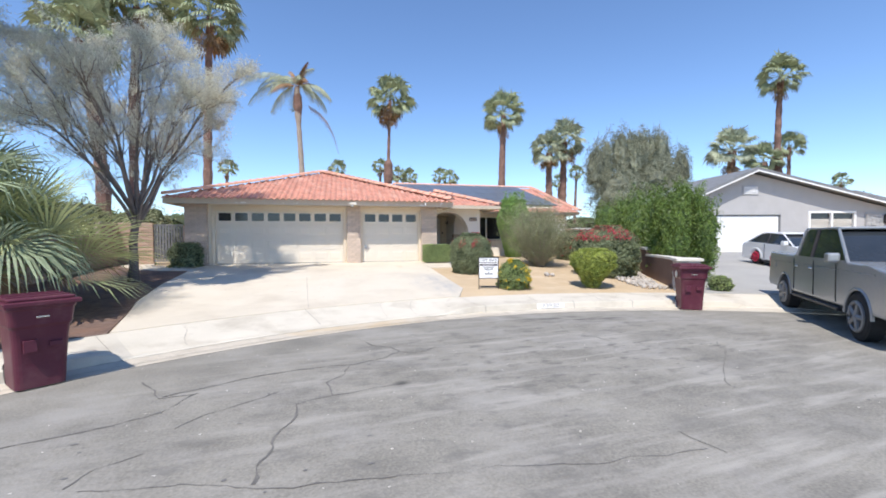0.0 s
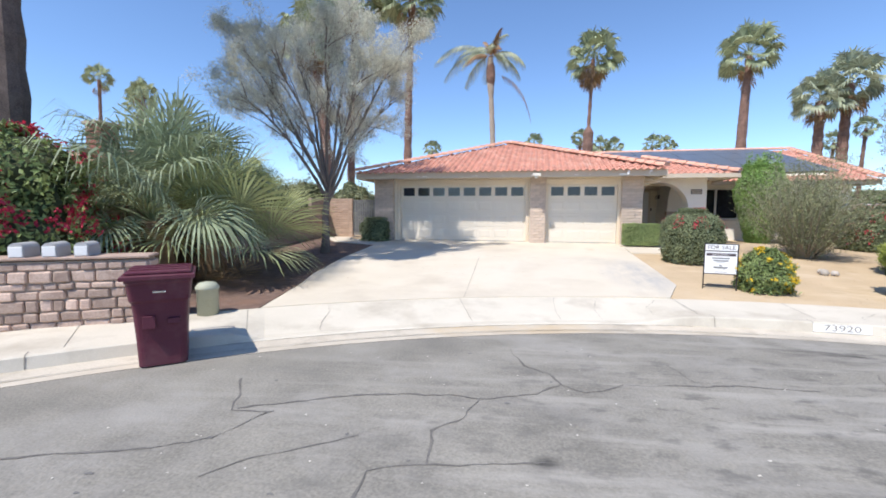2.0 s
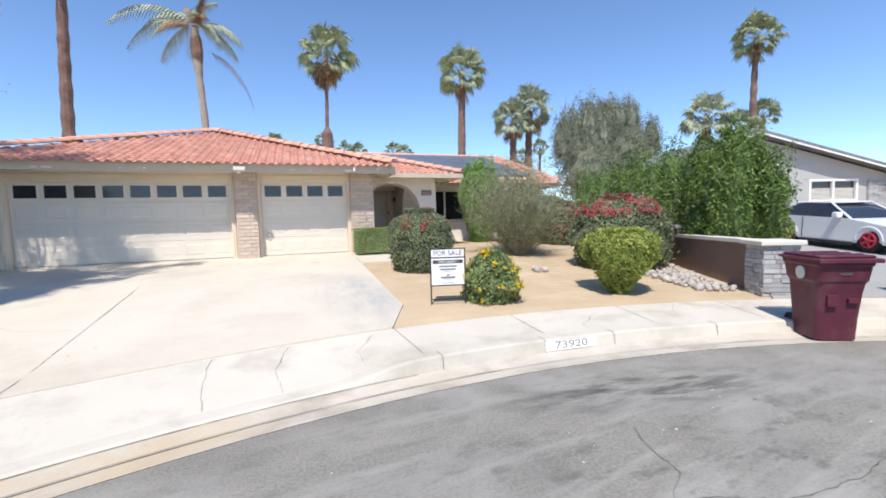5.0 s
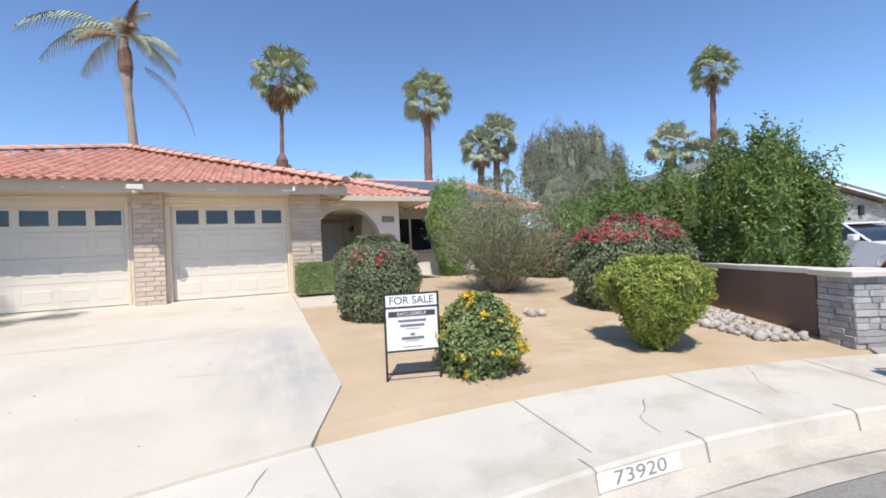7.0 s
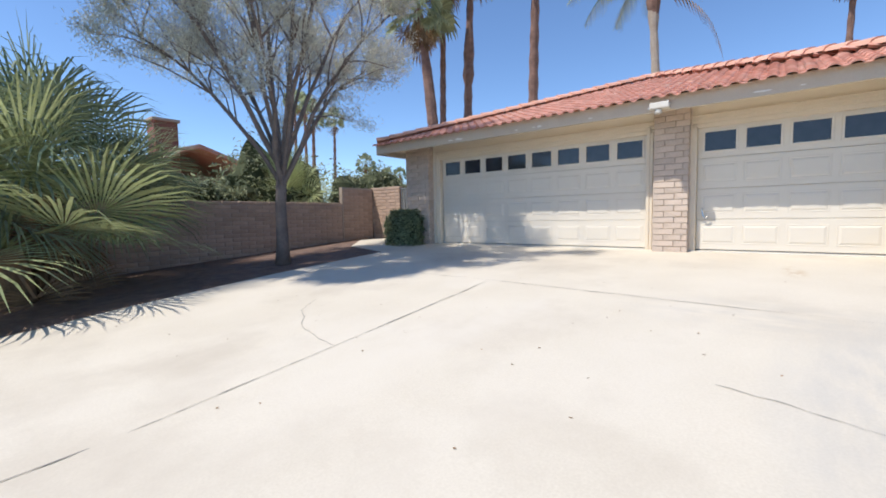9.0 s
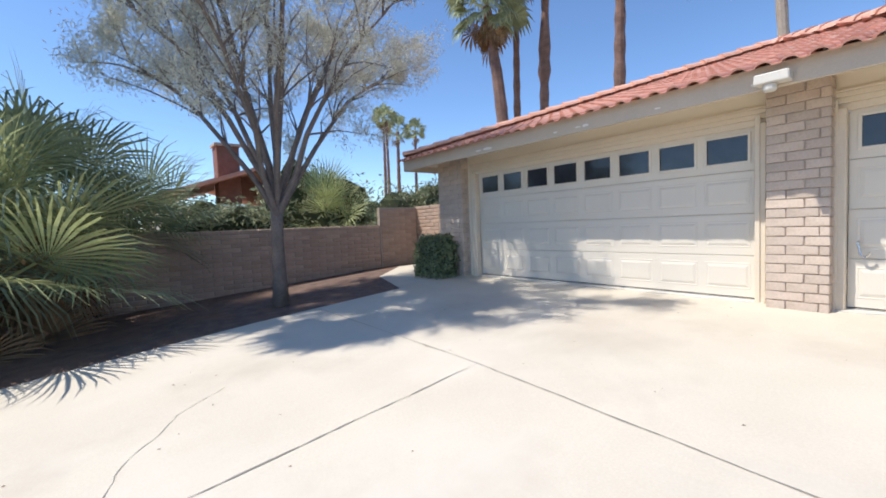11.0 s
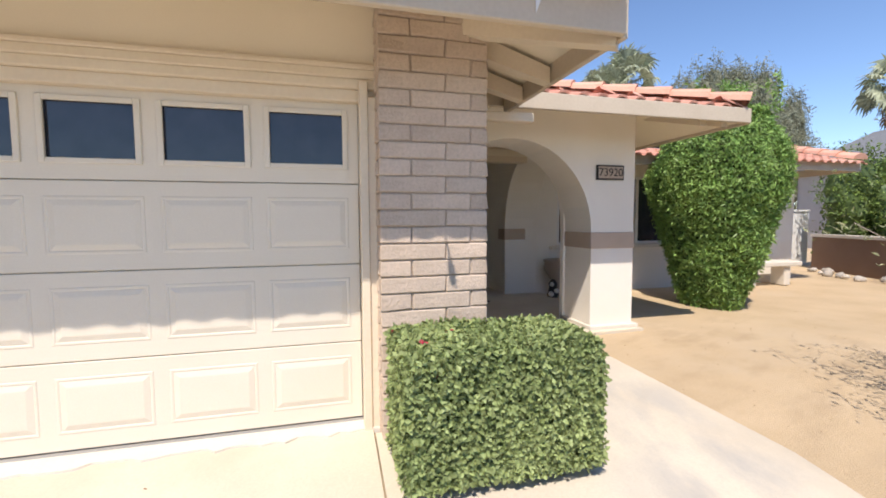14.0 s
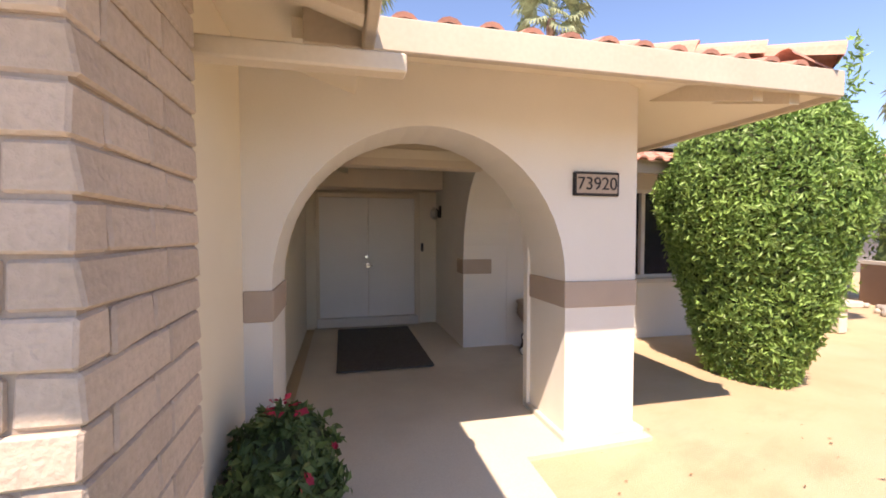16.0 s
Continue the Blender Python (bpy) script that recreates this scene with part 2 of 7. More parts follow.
# oil and tyre marks on the road, rust and water marks on the drive
blot(ASPHALT, (5.35, 8.35), (1.7, 0.5), (0.075, 0.07, 0.064), (1.4, 0.35), 2.4, 0.44, 0.56, -0.12, 0.95)
blot(ASPHALT, (1.12, 5.24), (0.15, 0.12), (0.07, 0.066, 0.06), (1, 1), 3.0, 0.2, 0.45, 0.3)
blot(ASPHALT, (-0.5, 3.0), (0.35, 0.12), (0.11, 0.10, 0.095), (1, 1), 3.0, 0.3, 0.55, 0.2)
blot(ASPHALT, (4.5, 4.5), (9, 7), (0.36, 0.338, 0.302), (2.6, 0.35), 1.3, 0.50, 0.66, 0.12, 0.9)
blot(ASPHALT, (3.0, 5.5), (8, 5), (0.19, 0.18, 0.165), (2.2, 0.5), 1.0, 0.52, 0.74, -0.15, 0.7)
blot(ASPHALT, (4.2, 6.2), (6.5, 3.6), (0.125, 0.118, 0.108), (1.2, 0.6), 3.2, 0.54, 0.66, 0.1, 0.75)
blot(ASPHALT, (0.5, 3.6), (6, 3), (0.15, 0.142, 0.13), (1.3, 0.6), 2.2, 0.54, 0.68, -0.1, 0.6)
blot(CONCRETE, (3.4, 12.9), (0.95, 2.4), (0.41, 0.395, 0.375), (0.5, 1.6), 1.5, 0.34, 0.62, 0.0, 0.95)
blot(CONCRETE, (2.4, 14.6), (1.3, 0.7), (0.50, 0.455, 0.39), (1.3, 0.6), 2.2, 0.42, 0.60, 0.0, 0.7)
blot(CONCRETE, (2.75, 16.9), (0.16, 0.5), (0.46, 0.33, 0.20), (0.5, 1), 4.0, 0.42, 0.6, 0.1, 0.7)
blot(CONCRETE, (5.75, 17.6), (0.8, 2.0), (0.40, 0.385, 0.365), (0.7, 1.4), 2.0, 0.38, 0.62, -0.1, 0.8)
blot(CONCRETE, (-1.0, 13.5), (5, 4), (0.66, 0.60, 0.51), (0.8, 1.6), 0.9, 0.48, 0.7, 0.0, 0.7)
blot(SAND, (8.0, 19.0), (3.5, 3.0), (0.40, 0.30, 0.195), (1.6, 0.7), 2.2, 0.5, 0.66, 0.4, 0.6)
blot(SAND, (7.0, 13.0), (4.0, 3.5), (0.64, 0.52, 0.37), (1.5, 0.8), 1.8, 0.52, 0.68, -0.3, 0.6)
blot(GUTTER, (-0.5, 9.0), (5, 1.6), (0.52, 0.41, 0.27), (1.5, 0.8), 1.2, 0.42, 0.62, 0.0, 0.9)
# dark colour of solid foliage cores: the shade behind the leaves, painted in
SHADECORE = mat("shaded_core", (0.085, 0.095, 0.045), (0.05, 0.06, 0.03), 0.95, 6, 40, 0.5)


# ---- building helpers ----
ORG = {}


def thing(name, loc, label, category, group="", kind=""):
    """An Empty at a thing's base. Its parts are built in world places."""
    e = new(name)
    e.location = loc
    e.empty_display_size = 0.2
    ORG[e.name] = Vector(loc)
    return tagged(e, label, category, group, kind)


def link(name, me, material, parent=None, label="", loc=None):
    if material and not me.materials:
        me.materials.append(material)
    ob = new(name, me)
    if parent:
        ob.parent = parent
    if loc is not None:
        ob.location = loc
    if label:
        ob["label"] = label
    return ob


def finish(bm, name, smooth=False):
    bmesh.ops.recalc_face_normals(bm, faces=bm.faces)
    me = bpy.data.meshes.new(name)
    bm.to_mesh(me)
    bm.free()
    if smooth:
        for f in me.polygons:
            f.use_smooth = True
    return me


def part(name, bm, material, parent=None, label="", smooth=False):
    """Links a bmesh built in world places as one mesh under a thing or a part."""
    o = ORG.get(parent.name, Vector((0, 0, 0))) if parent else Vector((0, 0, 0))
    if o.length:
        bmesh.ops.translate(bm, verts=bm.verts, vec=-o)
    ob = link(name, finish(bm, name, smooth), material, parent, label)
    ORG[ob.name] = o
    return ob


def raw(name, verts, faces, material, parent=None, label="", smooth=False):
    """The same from arrays of world places."""
    o = ORG.get(parent.name, Vector((0, 0, 0))) if parent else Vector((0, 0, 0))
    me = bpy.data.meshes.new(name)
    me.from_pydata((np.asarray(verts, float) - np.array(o)).tolist(), [], faces)
    me.update()
    if smooth:
        for f in me.polygons:
            f.use_smooth = True
    ob = link(name, me, material, parent, label)
    ORG[ob.name] = o
    return ob


def box(bm, x0, y0, z0, x1, y1, z1, bevel=0.0, m=None, seg=1):
    r = bmesh.ops.create_cube(bm, size=1.0)
    vs = r["verts"]
    for v in vs:
        v.co = Vector((x0 + (v.co.x + 0.5) * (x1 - x0), y0 + (v.co.y + 0.5) * (y1 - y0), z0 + (v.co.z + 0.5) * (z1 - z0)))
    if m is not None:
        bmesh.ops.transform(bm, matrix=m, verts=vs)
    if bevel:
        es = list({e for v in vs for e in v.link_edges})
        bmesh.ops.bevel(bm, geom=es, offset=bevel, segments=seg, affect="EDGES", profile=0.5)


def boxbm(*a, **k):
    bm = bmesh.new()
    box(bm, *a, **k)
    return bm


def prism(bm, pts, d):
    """A solid from a closed outline of places and a push."""
    a = [bm.verts.new(Vector(p)) for p in pts]
    b = [bm.verts.new(Vector(p) + Vector(d)) for p in pts]
    n = len(a)
    bm.faces.new(a)
    bm.faces.new(b[::-1])
    for i in range(n):
        bm.faces.new((a[i], b[i], b[(i + 1) % n], a[(i + 1) % n]))


def tube(bm, pts, radii, seg=8, cap=True):
    """A tapered tube through places."""
    rings = []
    for i, p in enumerate(pts):
        p = Vector(p)
        d = Vector(pts[min(i + 1, len(pts) - 1)]) - Vector(pts[max(i - 1, 0)])
        q = d.to_track_quat("Z", "Y")
        rings.append([bm.verts.new(p + q @ Vector((radii[i] * math.cos(2 * math.pi * k / seg), radii[i] * math.sin(2 * math.pi * k / seg), 0))) for k in range(seg)])
    for a, b in zip(rings, rings[1:]):
        for k in range(seg):
            bm.faces.new((a[k], a[(k + 1) % seg], b[(k + 1) % seg], b[k]))
    if cap:
        bm.faces.new(rings[0][::-1])
        bm.faces.new(rings[-1])


def lathe(bm, x, y, prof, seg=16, rnd=None):
    """A turned shape from (radius, height) pairs."""
    rings = []
    for r, z in prof:
        rings.append([bm.verts.new((x + r * math.cos(2 * math.pi * k / seg), y + r * math.sin(2 * math.pi * k / seg), z)) for k in range(seg)])
    for a, b in zip(rings, rings[1:]):
        for k in range(seg):
            bm.faces.new((a[k], a[(k + 1) % seg], b[(k + 1) % seg], b[k]))
    bm.faces.new(rings[0][::-1])
    bm.faces.new(rings[-1])


def text(body, size, material, parent, m, name="lettering", align="CENTER", depth=0.002):
    """Raised lettering in the built-in font."""
    cu = bpy.data.curves.new(name, "FONT")
    cu.body, cu.size, cu.align_x, cu.align_y, cu.extrude = body, size, align, "CENTER", depth
    tmp = new(name, cu)
    me = bpy.data.meshes.new_from_object(tmp.evaluated_get(bpy.context.evaluated_depsgraph_get()))
    bpy.data.objects.remove(tmp)
    bpy.data.curves.remove(cu)
    me.materials.clear()
    me.transform(Matrix.Translation(-ORG.get(parent.name, Vector((0, 0, 0)))) @ m)
    return link(name, me, material, parent)


RNG = np.random.default_rng(7)


def leaves(P, N, size, slim=0.45, tilt=0.7, droop=0.0, rng=RNG):
    """Folded pointed leaves at places P, lying roughly across normals N. Gives arrays of verts and faces."""
    n = len(P)
    d = rng.normal(size=(n, 3))
    nn = N + tilt * rng.normal(size=(n, 3))
    nn /= np.linalg.norm(nn, axis=1)[:, None] + 1e-9
    d -= (d * nn).sum(1)[:, None] * nn
    d[:, 2] -= droop
    d /= np.linalg.norm(d, axis=1)[:, None] + 1e-9
    s = np.cross(nn, d)
    L = (size * rng.uniform(0.6, 1.3, n))[:, None]
    W = L * slim * 0.5
    V = np.stack([P, P + 0.5 * L * d + W * s + 0.08 * L * nn, P + L * d - 0.06 * L * nn, P + 0.5 * L * d - W * s + 0.08 * L * nn], 1).reshape(-1, 3)
    i = np.arange(n)[:, None] * 4
    F = np.concatenate([i + [[0, 1, 2]], i + [[0, 2, 3]]]).tolist()
    return V, F


def lump(u, seed, amp, freq):
    return 1 + amp * noise.noise(Vector(u) * freq + Vector((seed * 7.1, seed * 3.3, seed)))


# ---- ground, road, pavement ----
CX, CY = 4.8, -3.2


def lot(x, y):
    """The height of the gardens: level with the pavement, rising towards the house."""
    return 0.205 + 0.0635 * (min(max(y, 10.5), 18.6) - 10.5)


def polar(r, th):
    return CX + r * math.sin(radians(th)), CY + r * math.cos(radians(th))


def ease(a, b, v):
    t = min(max((v - a) / (b - a), 0), 1)
    return t * t * (3 - 2 * t)


def dropped(th):
    """How far the kerb is let down for a driveway: 0 no, 1 wholly."""
    a = ease(-37.5, -34.5, th) * (1 - ease(-10.5, -5.5, th))
    b = ease(23, 25.5, th) * (1 - ease(47, 50, th))
    return max(a, b)


def ring(name, rs, z, th0, th1, step, material, label):
    """A band round the turning circle; z gives heights from radius and angle."""
    n = round((th1 - th0) / step)
    ths = [th0 + (th1 - th0) * i / n for i in range(n + 1)]
    V = [(*polar(r, t), z(r, t)) for t in ths for r in rs]
    k = len(rs)
    F = [(i * k + j, i * k + j + 1, (i + 1) * k + j + 1, (i + 1) * k + j) for i in range(n) for j in range(k - 1)]
    return tagged(raw(name, V, F, material, None, "", False), label, name.split("_")[0], "", "structure")


# the one ground sheet, out to the horizon
rs = [13.9, 14.3, 15, 16, 17, 18, 19, 20, 21, 22, 23, 24, 26, 28, 32, 40, 60, 120, 400, 1500]
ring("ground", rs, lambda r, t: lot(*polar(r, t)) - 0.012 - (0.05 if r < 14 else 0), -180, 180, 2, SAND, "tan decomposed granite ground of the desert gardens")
ring("road", [0.0, 3, 6, 9, 11, 12.33], lambda r, t: 0.02 - 0.02 * (r / 12.33) ** 2, -180, 180, 2, ASPHALT, "worn grey cracked asphalt of the turning circle")
ring("gutter", [12.33, 12.55, 12.80], lambda r, t: 0.004 - (0.018 if 12.4 < r < 12.7 else 0) + (0.012 if r > 12.7 else 0), -180, 180, 2, GUTTER, "stained concrete gutter along the kerb")
ring("kerb", [12.795, 12.80, 12.83, 12.86, 13.0], lambda r, t: (-0.02 if r < 12.798 else (0.012 if r < 12.81 else (0.14 if r < 12.84 else 0.155) * (1 - 0.86 * dropped(t)) + 0.01)), -180, 180, 1, WALKCON, "pale concrete kerb with a let-down at the drive")
ring("pavement", [13.0, 13.3, 13.65, 14.05], lambda r, t: (0.165 + 0.04 * (r - 13)) * (1 - dropped(t)) + dropped(t) * (0.031 + 0.174 * (r - 13) / 1.05), -180, 180, 1, WALKCON, "pale concrete pavement beside the kerb")

bm = bmesh.new()
for th in (-36.0, -21.4, -5.3, 2.0, 9.4, 16.5, -44.5, -52, -60):
    a = [(*polar(r, th + s), (0.165 + 0.04 * (r - 13)) * (1 - dropped(th)) + dropped(th) * (0.031 + 0.174 * (r - 13) / 1.05) + 0.004) for r in (13.02, 13.35, 13.7, 14.04) for s in (-0.02, 0.02)]
    vs = [bm.verts.new(p) for p in a]
    for i in range(0, 6, 2):
        bm.faces.new((vs[i], vs[i + 1], vs[i + 3], vs[i + 2]))
tagged(part("pavement_joint", bm, JOINT), "dark joints across the pavement slabs", "joint", "", "structure")

bm = bmesh.new()
for th in (-4.6, 1.4, 5.8, 12.6, 19.0, -39.5, -45.8, -53.0):
    k = [(*polar(r, th + s), z) for r, z in ((12.797, 0.016), (12.8225, 0.152), (12.86, 0.169), (12.995, 0.169)) for s in (-0.03, 0.03)]
    vs = [bm.verts.new(p) for p in k]
    for i in range(0, 6, 2):
        bm.faces.new((vs[i], vs[i + 1], vs[i + 3], vs[i + 2]))
tagged(part("kerb_joint", bm, JOINT), "dark joints and chips across the kerb", "joint", "", "structure")


bm = bmesh.new()
for r, th0, th1, z in ((12.55, -62, 24, 0.001), (12.785, -37, -6, 0.02)):
    n = 90
    row = []
    for i in range(n + 1):
        th = th0 + (th1 - th0) * i / n
        w = 0.006 + 0.006 * noise.noise(Vector((i * 0.4, r, 0)))
        row.append([bm.verts.new((*polar(r + q, th), z)) for q in (-w, w)])
    for p, q in zip(row, row[1:]):
        bm.faces.new((p[0], p[1], q[1], q[0]))
tagged(part("gutter_seam", bm, JOINT), "thin dark dirt lines along the gutter", "joint", "", "structure")


def patch(name, pts, material, label, lift=0.012, cell=0.5, kind="structure", cat="ground"):
    """A slab over the gardens with a given outline."""
    bm = bmesh.new()
    bm.faces.new([bm.verts.new((x, y, 0)) for x, y in pts])
    xs, ys = [p[0] for p in pts], [p[1] for p in pts]
    for lo, hi, nrm in ((min(xs), max(xs), (1, 0, 0)), (min(ys), max(ys), (0, 1, 0))):
        v = lo + cell
        while v < hi:
            co = (v, 0, 0) if nrm[0] else (0, v, 0)
            bmesh.ops.bisect_plane(bm, geom=bm.verts[:] + bm.edges[:] + bm.faces[:], plane_co=co, plane_no=nrm)
            v += cell
    top = bm.faces[:]
    ext = bmesh.ops.extrude_face_region(bm, geom=top)
    down = [g for g in ext["geom"] if isinstance(g, bmesh.types.BMVert)]
    low = set(down)
    for v in bm.verts:
        v.co.z = lot(v.co.x, v.co.y) + (-0.06 if v in low else lift)
    return tagged(part(name, bm, material), label, cat, "", kind)


def arc(r, a, b, n):
    return [polar(r, a + (b - a) * i / n) for i in range(n + 1)]


drive_front = arc(14.05, -35.2, -5.4, 10)
patch("driveway", drive_front + [(3.90, 11.88), (3.905, 18.7), (-4.9, 18.7), (-5.2, 18.5), (-6.5, 18.55), (-7.1, 20.6), (-8.0, 20.6), (-7.6, 18.6), (-6.6, 17.4), (-4.75, 16.8), (-4.6, 14.0), (-4.25, 11.6)], CONCRETE, "broad pale concrete driveway with hairline joints", 0.014, cat="driveway")
patch("mulch_bed", arc(14.05, -41.5, -35.4, 3) + [(-4.27, 11.6), (-4.62, 14.0), (-4.77, 16.8), (-6.62, 17.42), (-7.62, 18.6), (-8.0, 20.5), (-8.3, 20.5), (-8.3, 9.2), (-6.6, 8.2)], MULCH, "shaded red-brown bark mulch bed", 0.006, cat="flower bed")
patch("walkway", [(3.915, 16.35), (5.2, 16.35), (6.3, 17.0), (6.38, 17.6), (6.3, 18.6), (6.35, 20.1), (7.42, 20.15), (7.42, 24.6), (4.66, 24.6), (4.66, 18.4), (3.915, 18.4)], CONCRETE, "pale concrete entry walk and porch floor", 0.02, cat="walkway")
patch("neighbour_driveway", arc(14.05, 20.5, 49, 8) + [(27.5, 18), (30.6, 21.4), (24.2, 23.4), (13.7, 12.9)], GREYCON, "grey concrete drive of the neighbouring house", 0.012, 1.0, cat="driveway")


def ribbon(bm, pts, width, wob, z, seed, surf=None):
    """A thin uneven line on the ground through a few places."""
    rnd = random.Random(seed)
    line = []
    for (x0, y0), (x1, y1) in zip(pts, pts[1:]):
        n = max(2, int(math.hypot(x1 - x0, y1 - y0) / 0.07))
        for i in range(n):
            t = i / n
            line.append([x0 + (x1 - x0) * t, y0 + (y1 - y0) * t])
    line.append(list(pts[-1]))
    prev = None
    for i, (x, y) in enumerate(line):
        k = noise.noise(Vector((x * 2.3, y * 2.3, seed))) * wob + noise.noise(Vector((x * 9, y * 9, seed))) * wob * 0.4
        a = line[min(i + 1, len(line) - 1)]
        b = line[max(i - 1, 0)]
        d = Vector((a[0] - b[0], a[1] - b[1], 0)).normalized()
        s = Vector((-d.y, d.x, 0))
        w = width * (0.25 + 1.1 * rnd.random()) * max(0.25, 1 + 1.3 * noise.noise(Vector((x * 1.1, y * 1.1, seed + 9))))
        c = Vector((x, y, 0)) + s * k
        zz = z if surf is None else surf(c.x, c.y) + z
        c.z = zz
        e = (bm.verts.new(c - s * w / 2), bm.verts.new(c + s * w / 2))
        if prev:
            bm.faces.new((prev[0], prev[1], e[1], e[0]))
        prev = e


# wide branching cracks, then hairline ones
CRACKS = [
    [(-4.0, 3.9), (-2.44, 4.5), (-1.72, 4.79), (-1.4, 5.04), (-1.16, 5.53), (-1.54, 5.48), (-1.98, 6.1)],
    [(-1.54, 5.48), (-1.1, 5.75), (-0.59, 5.99), (-0.13, 6.13), (0.52, 6.18), (1.06, 6.4), (1.31, 6.7), (1.19, 6.97), (0.9, 7.15), (0.71, 7.86)],
    [(-0.25, 3.41), (-0.27, 3.67), (-0.14, 3.87), (-0.15, 4.14), (-0.08, 4.43), (-0.05, 4.87), (0.29, 5.05), (0.7, 5.14), (1.12, 5.24)],
    [(0.52, 6.18), (0.45, 5.74), (0.24, 5.5), (0.31, 5.05)],
    [(1.31, 6.7), (1.52, 6.56), (1.71, 6.61), (1.94, 6.8), (2.26, 6.89), (2.69, 6.97), (3.13, 7.1), (3.8, 7.1)],
]
FINE_CRACKS = [
    [(-1.09, 4.56), (-0.94, 4.83), (-0.62, 5.04), (-0.3, 5.29)],
    [(-1.48, 3.68), (-1.43, 3.91), (-1.22, 4.13)],
    [(4.71, 7.79), (4.61, 7.48), (4.54, 7.22), (4.3, 7.04), (4.55, 6.94), (4.82, 6.79), (4.85, 6.38)],
    [(4.82, 6.79), (5.5, 6.75), (6.4, 6.9)],
    [(2.51, 7.56), (2.61, 7.33), (2.66, 7.07), (2.91, 7.11), (3.26, 7.25)],
    [(6.55, 5.94), (6.16, 5.37), (5.28, 4.64), (4.87, 4.13)],
    [(3.4, 3.34), (3.4, 3.12), (3.44, 2.92)],
    [(-1.41, 3.65), (-0.81, 3.55), (-0.26, 3.41), (0.06, 3.29), (0.53, 3.28), (1.03, 3.23), (1.63, 3.15), (2.27, 3.07), (2.67, 3.06), (3.35, 2.97)],
    [(-0.05, 4.87), (-0.32, 5.1), (-0.42, 5.22), (-0.15, 5.47)],
]
bm = bmesh.new()
for i, c in enumerate(CRACKS + FINE_CRACKS):
    ribbon(bm, c, 0.019 if i < len(CRACKS) else 0.010, 0.06, 0.0045, i, lambda x, y: 0.02 - 0.02 * ((x - CX) ** 2 + (y - CY) ** 2) / 12.33**2)
tagged(part("road_crack", bm, CRACK), "dark branching cracks in the asphalt", "crack", "", "structure")
bm = bmesh.new()
rnd = random.Random(4)
spots = [(rnd.uniform(-2, 7), rnd.uniform(3, 8), rnd.uniform(0.01, 0.03), rnd.uniform(0.01, 0.02)) for _ in range(40)]
for i, (x, y, a, b) in enumerate(spots):
    ring_v = []
    for k in range(14):
        t = 2 * math.pi * k / 14
        q = 1 + 0.9 * noise.noise(Vector((math.cos(t) * 1.3 + i * 5, math.sin(t) * 1.3, i)))
        xx, yy = x + a * q * math.cos(t) + 0.3 * b * math.sin(t), y + b * q * math.sin(t)
        ring_v.append(bm.verts.new((xx, yy, 0.0245 - 0.02 * ((xx - CX) ** 2 + (yy - CY) ** 2) / 12.33**2)))
    bm.faces.new(ring_v)
tagged(part("oil_spot", bm, SMUDGE), "small dark oil drips on the asphalt", "stain", "", "structure")

bm = bmesh.new()
rnd = random.Random(12)
for i in range(150):
    x, y, a = rnd.uniform(-2.5, 6.5), rnd.uniform(2.6, 8.3), rnd.uniform(0.005, 0.014)
    z = 0.0245 - 0.02 * ((x - CX) ** 2 + (y - CY) ** 2) / 12.33**2
    bm.faces.new([bm.verts.new((x + a * rnd.uniform(0.5, 1.6) * math.cos(q), y + a * rnd.uniform(0.4, 1.0) * math.sin(q), z)) for q in (0, 1.1, 2.2, 3.3, 4.4, 5.4)])
tagged(part("chalky_fleck", bm, CAP), "pale chalky flecks on the asphalt", "stain", "", "structure")

PAVE = lambda x, y: (lambda r, t: (0.165 + 0.04 * (r - 13)) * (1 - dropped(t)) + dropped(t) * (0.031 + 0.174 * (r - 13) / 1.05))(math.hypot(x - CX, y - CY), math.degrees(math.atan2(x - CX, y - CY)))
bm = bmesh.new()
for i, (t0, t1, r0, r1) in enumerate(((-31.6, -30.9, 12.85, 13.9), (-14.9, -14.0, 13.02, 14.03), (-12.0, -10.9, 13.02, 14.0), (-8.2, -6.6, 13.1, 13.9), (5.0, 6.6, 13.05, 13.6), (12.0, 13.6, 13.3, 14.0))):
    ribbon(bm, [polar(r0, t0), polar((r0 + r1) / 2, t0 + 0.2), polar(r1, t1)], 0.005, 0.06, 0.005, 60 + i, PAVE)
tagged(part("pavement_crack", bm, JOINT), "fine wandering cracks in the pavement slabs", "crack", "", "structure")

DRV = lambda x, y: lot(x, y) + 0.014
bm = bmesh.new()
ribbon(bm, [(-0.26, 9.9), (-0.63, 15.0)], 0.010, 0.01, 0.005, 21, DRV)
ribbon(bm, [(-4.55, 15.05), (-0.62, 15.0), (2.55, 14.78), (3.89, 14.7)], 0.010, 0.01, 0.005, 22, DRV)
ribbon(bm, [(-2.1, 13.1), (-1.77, 12.69), (-1.2, 12.35), (-0.73, 12.16), (-0.43, 12.13)], 0.006, 0.05, 0.004, 24, DRV)
ribbon(bm, [(2.3, 12.9), (3.0, 12.7), (3.9, 12.3)], 0.006, 0.05, 0.004, 25, DRV)
tagged(part("driveway_joint", bm, JOINT), "thin dark control joints in the driveway", "joint", "", "structure")

